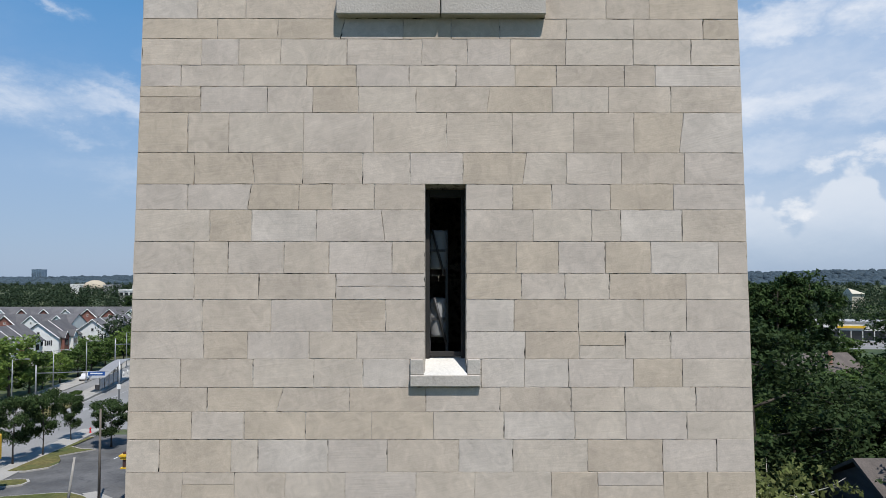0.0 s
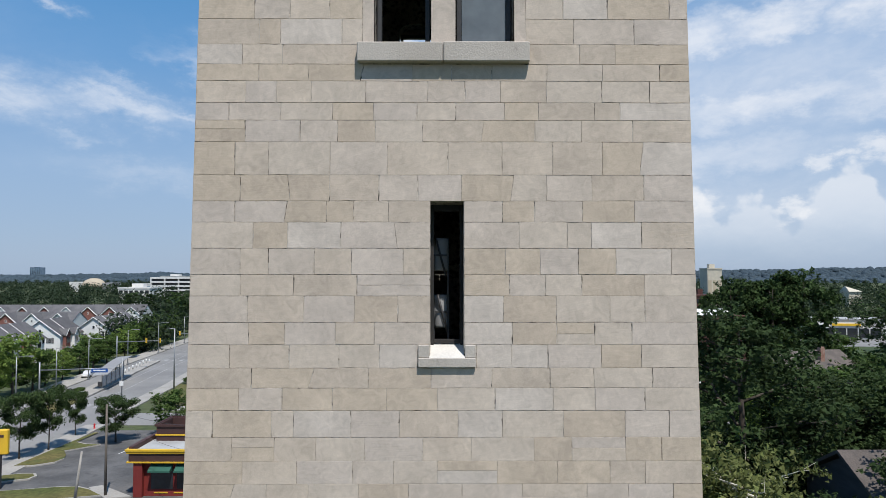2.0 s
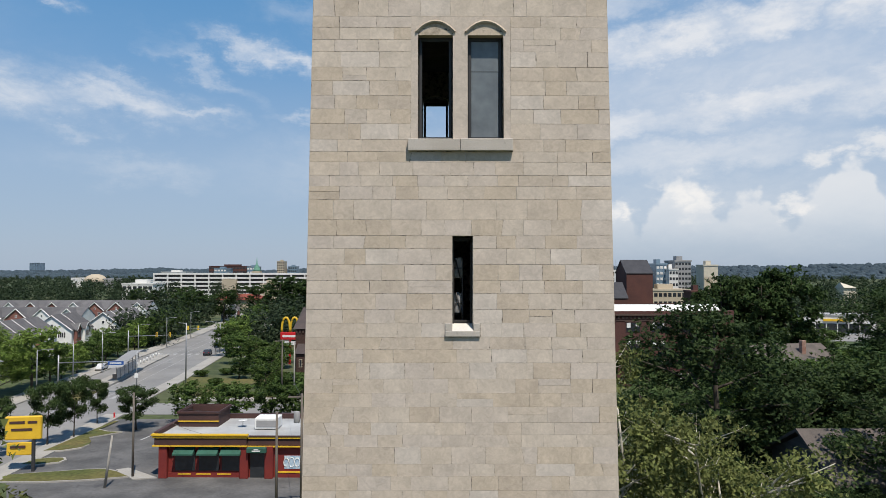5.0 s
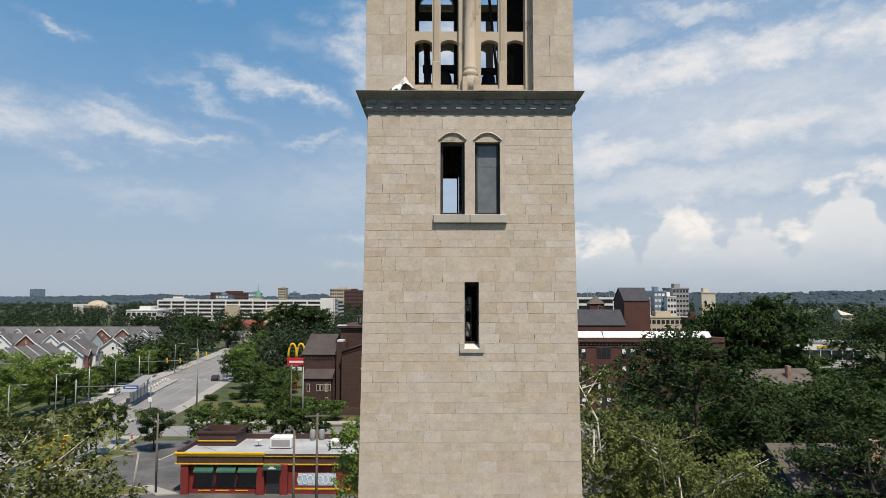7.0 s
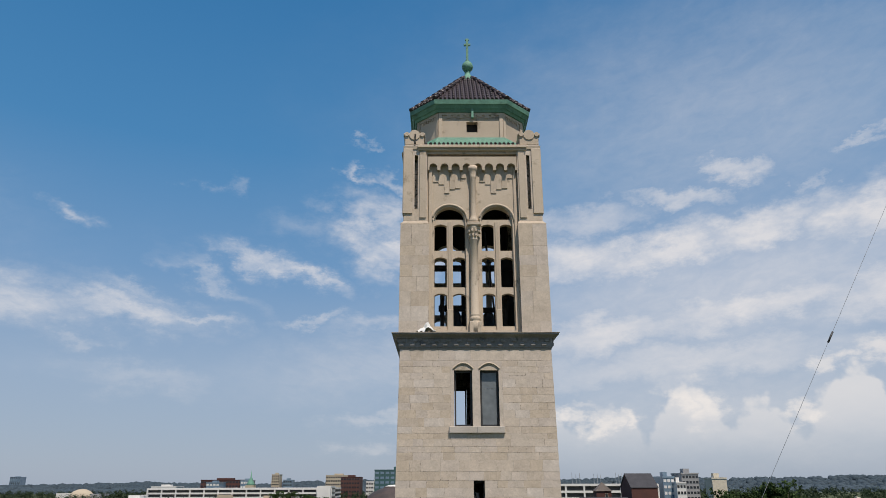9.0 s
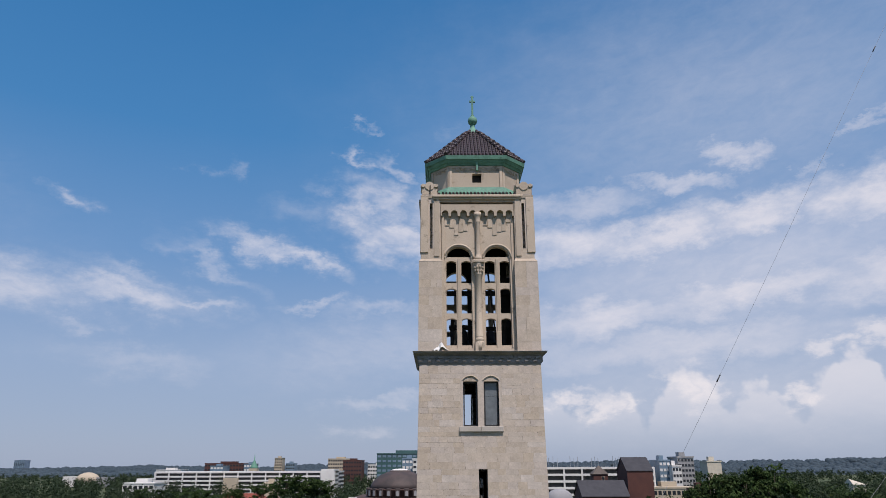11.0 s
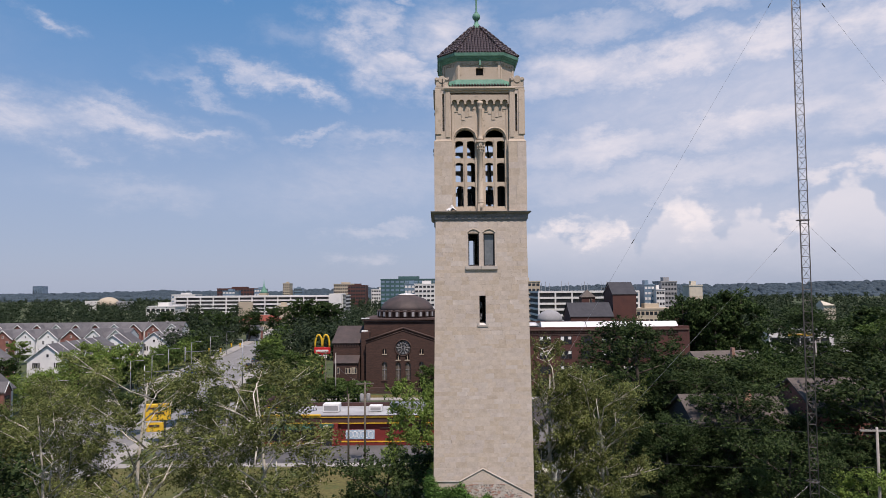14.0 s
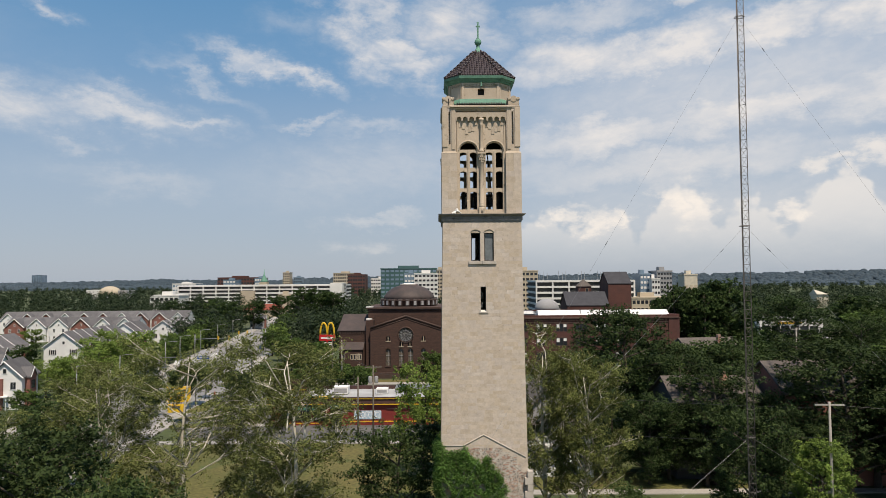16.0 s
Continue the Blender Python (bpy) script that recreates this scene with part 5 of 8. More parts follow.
def gable_roof(bm, x0, x1, y0, y1, eave, ridge, over=0.4, thick=0.18):
    """A pitched roof whose ridge runs along y."""
    c = (x0 + x1) / 2
    s = (ridge - eave) / (c - x0)
    prof = [(x0 - over, eave - over * s), (c, ridge), (x1 + over, eave - over * s)]
    up = thick * 1.2
    a = [bm.verts.new((x, y0 - over, z)) for x, z in prof] + [bm.verts.new((x, y0 - over, z + up)) for x, z in prof[::-1]]
    b = [bm.verts.new((x, y1 + over, z)) for x, z in prof] + [bm.verts.new((x, y1 + over, z + up)) for x, z in prof[::-1]]
    n = 6
    for i in range(n):
        bm.faces.new((a[i], a[(i + 1) % n], b[(i + 1) % n], b[i]))
    for r in (a, b):
        bm.faces.new((r[0], r[1], r[4], r[5]))
        bm.faces.new((r[1], r[2], r[3], r[4]))
    return bm


def house_body(w, d, eave, ridge):
    """Walls with gables front and back."""
    bm = bmesh.new()
    return plate([(-w, 0), (w, 0), (w, eave), (0, ridge), (-w, eave)], [], 0, d, bm)


# the diner: low, maroon and brown with yellow bands
diner = thing("diner", (-31.4, 58.6, 0.03), -0.8, "low maroon diner with yellow bands, green awnings and flat roof", "restaurant")
DW, DD = 29.0, 9.5
part("wall", boxes((0.9, DW, 0.5, DD, 0, 3.5)), MAROON, diner, "dark red painted wall")
part("base", boxes((0.85, DW + 0.05, 0.44, DD, 0, 0.5)), MAROON, diner)
part("kerb_stripe", boxes((2.6, 4.0, 0.40, 0.5, 0.3, 0.42), (4.6, 6.2, 0.40, 0.5, 0.3, 0.42), (6.9, 8.4, 0.40, 0.5, 0.3, 0.42), (13.5, DW, 0.40, 0.5, 0.5, 0.66)), YELLOW, diner, "yellow stripe")
part("fascia", boxes((0.2, 10.2, -0.1, DD, 3.5, 4.5), (10.2, DW + 0.2, 0.2, DD, 3.5, 4.4)), BROWNPAINT, diner, "dark brown fascia")
for z, t in ((3.45, 0.12), (4.38, 0.16)):
    part("band", boxes((0.0, 10.3, -0.22, -0.06, z, z + t), (0.0, 0.2, -0.06, DD, z, z + t)), YELLOW, diner, "yellow band")
    part("band", boxes((10.3, DW + 0.3, 0.05, 0.22, z - 0.1, z - 0.1 + t)), YELLOW, diner, "yellow band")
part("band", boxes((-0.1, 10.4, -0.32, 0.1, 4.62, 4.80), (-0.1, 0.2, 0.1, DD, 4.62, 4.8)), YELLOW, diner, "yellow band")
part("band", boxes((10.4, DW + 0.3, 0.0, 0.2, 4.46, 4.60)), BROWNPAINT, diner)
part("roof", boxes((0.5, DW - 0.3, 0.5, DD - 0.4, 4.3, 4.52)), WHITEROOF, diner, "stained white membrane roof")
part("parapet", boxes((0.1, 0.5, 0.1, DD, 4.4, 5.0), (0.5, DW, DD - 0.4, DD, 4.4, 5.1), (0.1, 10.2, -0.05, 0.4, 4.4, 4.62)), BROWNPAINT, diner)
part("cupola", boxes((1.0, 5.6, 4.6, 4.75, 4.5, 6.2), (1.0, 5.6, 8.65, 8.8, 4.5, 6.2), (1.0, 1.15, 4.75, 8.65, 4.5, 6.2), (5.45, 5.6, 4.75, 8.65, 4.5, 6.2)), BROWNPAINT, diner, "open dark brown rooftop screen")
part("vent", boxes((2.2, 3.6, 6.0, 7.4, 4.5, 5.7), bevel=0.05), METAL, diner, "roof fan inside the screen")
part("cupola_trim", boxes((0.85, 5.75, 4.45, 4.6, 6.05, 6.3), (0.85, 5.75, 8.8, 8.95, 6.05, 6.3), (0.85, 1.0, 4.6, 8.8, 6.05, 6.3), (5.6, 5.75, 4.6, 8.8, 6.05, 6.3)), BROWNPAINT, diner)
part("cupola_band", boxes((0.93, 5.67, 4.5, 4.6, 5.1, 5.22)), YELLOW, diner)
for x in (1.1, 9.9, 12.6):
    part("pier", boxes((x - 0.45, x + 0.45, -0.05, 0.6, 0, 3.45), bevel=0.03), MAROON, diner)
for i, x in enumerate((2.3, 4.9, 7.4)):
    part("dark_window", boxes((x, x + 2.2, 0.38, 0.46, 0.75, 2.9)), GLASS, diner)
    bm = bmesh.new()
    vs = [bm.verts.new(p) for p in ((x, 0.4, 3.3), (x + 2.2, 0.4, 3.3), (x + 2.2, -0.55, 2.75), (x, -0.55, 2.75), (x + 2.2, -0.55, 2.6), (x, -0.55, 2.6), (x + 2.2, 0.4, 2.6), (x, 0.4, 2.6))]
    for f in ((0, 1, 2, 3), (3, 2, 4, 5), (0, 3, 5, 7), (1, 6, 4, 2)):
        bm.faces.new([vs[i] for i in f])
    part("awning", bm, AWNING, diner, "green canvas awning")
part("entry", boxes((10.5, 12.1, 0.36, 0.47, 0.0, 2.7)), GLASS, diner)
part("awning", boxes((10.3, 12.4, -0.5, 0.4, 2.85, 3.4), bevel=0.04), AWNING, diner, "green entrance canopy with a pale emblem")
part("emblem", boxes((10.9, 11.8, -0.53, -0.51, 3.0, 3.14), (11.1, 11.6, -0.53, -0.51, 3.18, 3.3)), PAINTWHITE, diner)
part("mural", boxes((14.2, 18.6, 0.455, 0.495, 0.95, 2.35)), PAINTBLUE, diner, "pale blue painted mural")
bm = bmesh.new()
for i in range(7):
    tube(bm, [(14.4 + 0.6 * i + 0.28 * math.cos(t), 0.44, 1.65 + (0.45 + 0.08 * (i % 2)) * math.sin(t)) for t in (2 * math.pi * k / 10 for k in range(9 + i % 3))], 0.05, 5)
part("mural_strokes", bm, PAINTWHITE, diner)
part("side_door", boxes((24.3, 25.4, 0.42, 0.49, 0.05, 2.2)), BROWNPAINT, diner)
part("band", boxes((19.5, DW + 0.3, 0.36, 0.48, 2.55, 2.7)), BROWNPAINT, diner)
for x, y, w, d, h in ((10.2, 3.0, 2.6, 2.2, 1.3), (17.5, 3.0, 2.0, 1.6, 1.0)):
    unit = thing("rooftop_unit", (-31.4 + x, 58.6 + y, 4.55), -0.8, "pale metal rooftop air conditioner", "air conditioner", "rooftop units on the diner")
    part("casing", boxes((0, w, 0, d, 0.1, h), bevel=0.04), PAINTWHITE, unit)
    part("grille", boxes((0.2, w - 0.2, -0.03, 0.0, 0.3, h - 0.25)), GREYWALL, unit)
    part("skid", boxes((0.1, w - 0.1, 0.1, d - 0.1, 0.0, 0.1)), DARKMETAL, unit)
bm = boxes((20.5, DW - 0.5, 5.5, 9.0, 4.5, 5.3))
part("skylight", bm, METAL, diner, "ribbed metal roof section")
bm = bmesh.new()
for i in range(14):
    box(bm, 20.6 + 0.56 * i, 20.72 + 0.56 * i, 5.45, 8.9, 4.6, 5.38)
part("rib", bm, METAL, diner)
dish = thing("satellite_dish", (-22.9, 63.0, 4.55), 20, "white satellite dish on the diner roof", "satellite dish")
part("bowl", lathe(bmesh.new(), [(0.02, 0.0), (0.3, 0.06), (0.5, 0.18), (0.51, 0.2), (0.3, 0.09)], (0, 0, 0.6)), PAINTWHITE, dish)
part("stand", tube(bmesh.new(), [(0, 0, 0), (0, 0, 0.62)], 0.04, 6), METAL, dish)

# the domed brick church
church = thing("domed_church", (-11.2, 112.5, 0), -1.0, "dark brown brick church with a low dome and rose window", "church")
CW = 8.6
win = [arched(-4.9, -3.7, 3.0, 6.6, 0.6, 8), arched(-1.75, -0.55, 3.0, 6.6, 0.6, 8), arched(0.55, 1.75, 3.0, 6.6, 0.6, 8), arched(3.7, 4.9, 3.0, 6.6, 0.6, 8)]
small = [arched(x - 0.45, x + 0.45, z, z + 1.0, 0.2, 6) for x, z in ((-4.3, 9.0), (4.3, 9.0), (-1.1, 7.65), (1.0, 7.65))]
rose = [(1.75 * math.cos(2 * math.pi * i / 28), 10.45 + 1.75 * math.sin(2 * math.pi * i / 28)) for i in range(28)]
front = plate([(-CW, 0), (CW, 0), (CW, 12.4), (0, 15.2), (-CW, 12.4)], win + small + [rose], 0, 0.9)
part("front_wall", front, CHURCH, church, "dark brick gabled front")
part("glazing", boxes((-CW + 0.5, CW - 0.5, 0.55, 0.62, 2.5, 12.3)), GLASS, church)
bm = bmesh.new()
for s in (-1, 1):
    tube(bm, [(s * (CW + 0.1), -0.12, 12.2), (0, -0.12, 15.05)], 0.22, 6)
    tube(bm, [(s * CW, -0.06, 11.6), (0, -0.06, 14.4)], 0.09, 6)
part("gable_mould", bm, CHURCH_TRIM, church)
bm = bmesh.new()
tube(bm, [(1.85 * math.cos(2 * math.pi * i / 28), -0.03, 10.45 + 1.85 * math.sin(2 * math.pi * i / 28)) for i in range(29)], 0.14, 6)
rose_part = part("rose_window", bm, CHURCH_TRIM, church, "round rose window with tracery")
bm = bmesh.new()
for i in range(12):
    a = 2 * math.pi * i / 12
    tube(bm, [(0.35 * math.cos(a), 0.2, 10.45 + 0.35 * math.sin(a)), (1.7 * math.cos(a), 0.2, 10.45 + 1.7 * math.sin(a))], 0.05, 5)
    c = (1.25 * math.cos(a + 0.26), 10.45 + 1.25 * math.sin(a + 0.26))
    tube(bm, [(c[0] + 0.26 * math.cos(t), 0.2, c[1] + 0.26 * math.sin(t)) for t in (2 * math.pi * k / 8 for k in range(9))], 0.045, 5)
tube(bm, [(0.36 * math.cos(2 * math.pi * i / 12), 0.2, 10.45 + 0.36 * math.sin(2 * math.pi * i / 12)) for i in range(13)], 0.06, 5)
part("tracery", bm, GREYWALL, rose_part)
for x in (-4.3, -1.15, 1.15, 4.3):
    bm = boxes((x - 0.04, x + 0.04, 0.3, 0.4, 3.0, 7.0), (x - 0.55, x + 0.55, 0.3, 0.4, 4.1, 4.17), (x - 0.55, x + 0.55, 0.3, 0.4, 5.4, 5.47))
    g = part("window", bm, GREYWALL, church, "tall arched leaded window")
    part("pane", boxes((x - 0.58, x + 0.58, 0.44, 0.48, 3.0, 7.1)), CHURCHPANE, g)
    part("sill", boxes((x - 0.75, x + 0.75, -0.15, 0.3, 2.78, 3.0)), CHURCH_TRIM, g)
for x, z in ((-4.3, 9.0), (4.3, 9.0), (-1.1, 7.65), (1.0, 7.65)):
    part("small_column", boxes((x - 0.07, x + 0.07, 0.1, 0.3, z, z + 1.1)), TANWALL, church)
    part("sill", boxes((x - 0.6, x + 0.6, -0.1, 0.2, z - 0.16, z)), TANWALL, church)
part("nave", boxes((-CW, CW, 0.9, 30, 0, 12.3)), CHURCH, church)
part("upper_block", boxes((-9.6, 11.5, 4.5, 27, 0, 16.6)), CHURCH, church)
part("upper_cornice", boxes((-9.9, 11.8, 4.2, 27.3, 16.2, 16.45), (-10.1, 12.0, 4.0, 27.5, 16.6, 17.0)), CHURCH_TRIM, church)
part("cornice_cap", boxes((-10.15, -8.4, 3.9, 5.6, 16.98, 17.2), (-9.9, -8.6, 2.0, 4.4, 14.0, 14.3)), CONCRETE, church, "pale stone capping")
part("stair_turret", boxes((-9.9, -8.0, 1.4, 4.6, 0, 14.0), bevel=0.05), CHURCH, church)
drum = part("dome_drum", lathe(bmesh.new(), [(7.3, 16.8), (7.3, 18.4), (7.5, 18.45), (7.5, 18.7), (6.9, 18.75)], (0, 15, 0), 36), CHURCH_TRIM, church)
for i in range(24):
    a = 2 * math.pi * i / 24
    bm = boxes((-0.55, 0.55, -7.55, -7.0, 17.2, 18.9), bevel=0.1)
    bm.transform(Matrix.Translation((0, 15, 0)) @ Matrix.Rotation(a, 4, "Z"))
    dormer = part("drum_dormer", bm, CHURCH_ROOF, drum)
    bm = plate(arched(-0.3, 0.3, 17.35, 18.2, 0.25, 6), [], -7.6, -7.54)
    bm.transform(Matrix.Translation((0, 15, 0)) @ Matrix.Rotation(a, 4, "Z"))
    part("drum_light", bm, GREYWALL, drum)
part("dome", lathe(bmesh.new(), [(6.9, 18.6), (6.5, 19.7), (5.7, 20.7), (4.5, 21.6), (3.0, 22.2), (2.4, 22.35), (2.35, 22.6), (1.2, 22.85), (0.1, 22.9)], (0, 15, 0), 40), CHURCH_ROOF, church, "low dark tiled dome")
part("lantern", lathe(bmesh.new(), [(2.3, 22.3), (2.3, 22.62), (1.2, 22.9), (0.05, 22.98)], (0, 15, 0), 28), CONCRETE, church)
wing = part("wing", boxes((-16.6, -9.9, 2.5, 14, 0, 11.4)), CHURCH, church, "side wing of dark brick")
bm = bmesh.new()
vs = [bm.verts.new(p) for p in ((-17.0, 2.1, 11.4), (-9.9, 2.1, 11.4), (-9.9, 8.2, 15.2), (-16.3, 8.2, 15.2), (-9.9, 14.3, 11.4), (-17.0, 14.3, 11.4))]
for f in ((0, 1, 2, 3), (3, 2, 4, 5), (0, 3, 5), (0, 5, 4, 1)):
    bm.faces.new([vs[i] for i in f])
part("wing_roof", bm, CHURCH_ROOF, church, "dark slate wing roof")
part("wing_corbels", boxes(*[(-16.5 + 0.62 * i, -16.2 + 0.62 * i, 2.3, 2.5, 10.6, 11.2) for i in range(11)]), CHURCH_TRIM, church)
part("porch", boxes((-15.8, -10.6, -0.2, 2.5, 0, 7.0)), CHURCH, church)
bm = bmesh.new()
vs = [bm.verts.new(p) for p in ((-16.1, -0.5, 7.0), (-10.3, -0.5, 7.0), (-10.3, 2.5, 8.6), (-16.1, 2.5, 8.6))]
bm.faces.new(vs)
part("porch_roof", bm, CHURCH_ROOF, church)
for i in range(4):
    window(church, -13.4 + 0.72 * i, -12.8 + 0.72 * i, 4.6, 5.9, -0.22, (TANWALL, GLASS), 0)
for x in (-15.0, -11.4):
    window(church, x - 0.3, x + 0.3, 4.5, 6.0, -0.22, (TANWALL, GLASS), 0)
    window(church, x - 0.3, x + 0.3, 1.5, 3.4, -0.22, (TANWALL, GLASS), 0)
part("door", plate(arched(-14.0, -12.6, 0.1, 2.3, 0.7, 8), [], -0.3, -0.18), DARKMETAL, church)
part("plinth", boxes((-16.9, 8.9, -0.5, 2.4, 0, 1.4)), CHURCH_TRIM, church)

# the long brick school
school = block("brick_school", 14.0, 57.0, 118, 150, 14.2, REDBRICK, DARKROOF, "long red brick building with white skylights on its roof", "building", parapet=0.45)
SW = 21.5
part("cornice", boxes((-SW - 0.2, SW + 0.2, -0.45, 0.1, 13.7, 14.1), bevel=0.06), CHURCH_TRIM, school)
for i in range(52):
    part("corbel", boxes((-SW + 0.6 + 0.8 * i, -SW + 1.0 + 0.8 * i, -0.26, 0.0, 13.2, 13.7)), CHURCH_TRIM, school)
part("string_course", boxes((-SW - 0.05, SW + 0.05, -0.12, 0.0, 12.72, 12.95)), CHURCH_TRIM, school)
for a, b in ((-13.5, -2.6), (-2.5, 8.2), (8.3, 19.8)):
    part("skylight", frustum(bmesh.new(), [(a, 0.8), (b, 0.8), (b, 4.6), (a, 4.6)], [(a + 0.1, 2.8), (b - 0.1, 2.8), (b - 0.1, 4.4), (a + 0.1, 4.4)], 14.25, 15.75), WHITE, school, "long white sloping roof light")
part("skylight", boxes((-19.5, -14.0, 0.8, 4.6, 14.2, 15.7), bevel=0.7), METAL, school, "bent metal roof strip")
part("end_pier", boxes((SW - 2.4, SW + 0.35, -0.25, 0.8, 0, 14.75), bevel=0.06), REDBRICK, school)
for z in (10.5, 7.0, 3.4, 0.6):
    for i in range(8):
        x = -SW + 2.2 + 5.0 * i
        if i == 7:
            continue
        window(school, x, x + 2.9, z, z + 2.0, -0.02, (BROWNPAINT, GLASS), 2)
        if (i + int(z)) % 3 != 1:
            part("blind", boxes((x + 0.2, x + 1.0, -0.05, 0.0, z + 0.9, z + 1.85), (x + 1.9, x + 2.7, -0.05, 0.0, z + 1.2, z + 1.85)), PAINTWHITE, school)
        part("lintel", boxes((x - 0.2, x + 3.1, -0.1, 0.0, z + 2.02, z + 2.28)), CHURCH_TRIM, school)

# far blocks
stage = thing("brick_hall", (71, 252.5, 0), -90, "tall red brick hall with a dark pitched roof", "building")
part("wall", house_body(8, 10, 21.6, 26.4), REDBRICK, stage)
part("roof", gable_roof(bmesh.new(), -8, 8, 0, 10, 21.6, 26.6, 0.25), DARKSLATE, stage, "dark slate roof")
hall = thing("hall_wing", (51.2, 243, 0), -90, "low hall with a wide dark roof", "building")
part("wall", house_body(8, 17.5, 12.6, 17.9), REDBRICK, hall)
part("roof", gable_roof(bmesh.new(), -8, 8, 0, 17.5, 12.6, 18.0, 0.3), DARKSLATE, hall, "dark grey pitched roof")
turret = thing("brick_turret", (64.5, 262, 0), 0, "small brick stair tower with a pyramid roof", "building")
part("wall", boxes((-3, 3, 0, 6, 0, 20.2)), REDBRICK, turret)
part("roof", frustum(bmesh.new(), [(-3.4, -0.4), (3.4, -0.4), (3.4, 6.4), (-3.4, 6.4)], [(-0.1, 2.9), (0.1, 2.9), (0.1, 3.1), (-0.1, 3.1)], 20.2, 23.6), BROWNSHINGLE, turret)
window(turret, 0.4, 1.6, 17.2, 19.4, -0.03, (TANWALL, GLASS), 0)
rot = thing("metal_dome", (41, 225, 11), 0, "small silver roof dome", "dome")
part("shell", lathe(bmesh.new(), [(5.0, 0), (4.9, 1.5), (4.2, 3.0), (2.8, 4.1), (1.0, 4.6), (0.1, 4.65)], sides=28), GREYWALL, rot)
part("base", lathe(bmesh.new(), [(5.3, -11), (5.3, 0.2), (4.9, 0.3)], sides=28), REDBRICK, rot)


def parking_deck(x0, x1, y, d, z0, levels, step, label):
    ob = thing("parking_deck", ((x0 + x1) / 2, y, 0), 0, label, "parking garage")
    w = (x1 - x0) / 2
    # one solid dark box replaces the shaded space between the decks
    part("core", boxes((-w + 0.6, w - 0.6, 1.2, d, 0, z0 + levels * step - 0.6)), SHADEGAP, ob, "solid dark core painted as the shade of open storeys")
    for i in range(levels + 1):
        z = z0 + i * step
        part("deck_band", boxes((-w, w, 0, d, z - 1.1, z)), CONCRETE, ob)
    bays = int(2 * w / 9)
    for i in range(bays + 1):
        x = -w + 2 * w * i / bays
        part("column", boxes((x - 0.4, x + 0.4, 0.05, 0.9, 0, z0 + levels * step - 0.1)), CONCRETE, ob)
    return ob


deck = parking_deck(-197, -74, 460, 50, 7.0, 5, 2.75, "long white concrete parking garage with open decks")
part("stair_tower", boxes((52.5, 61.5, -3, 20, 0, 22.0), bevel=0.1), CONCRETE, deck)
part("stair_tower", boxes((-14, -4, -2, 10, 0, 16.5)), TANWALL, deck)
deck2 = parking_deck(52, 107, 330, 40, 7.0, 5, 3.2, "white concrete parking garage with light poles")
for i in range(14):
    part("light_pole", tube(bmesh.new(), [(-25 + 3.7 * i, 6 + 9 * (i % 3), 23), (-25 + 3.7 * i, 6 + 9 * (i % 3), 27.5 + 0.8 * (i % 2))], 0.12, 5), METAL, deck2)


def tower_block(name, x0, x1, y, d, h, wall, glass, label, rows, cols, band=0.45, glasspart=True):
    """A city block with a window strip or openings on every floor."""
    ob = thing(name, ((x0 + x1) / 2, y, 0), 0, label, "building")
    w = (x1 - x0) / 2
    part("wall", boxes((-w, w, 0, d, 0, h)), wall, ob)
    part("roof_cap", boxes((-w - 0.3, w + 0.3, -0.3, d + 0.3, h, h + 0.8), (-w * 0.4, w * 0.35, d * 0.3, d * 0.6, h + 0.8, h + 3.2)), wall, ob)
    fh, cw = h / rows, 2 * w / cols
    for r in range(rows):
        for c in range(cols):
            if h - r * fh > 0:
                part("window", boxes((-w + (c + 0.15) * cw, -w + (c + 0.85) * cw, -0.12, 0.05, r * fh + fh * 0.3, r * fh + fh * (0.3 + band))), glass, ob)
    return ob


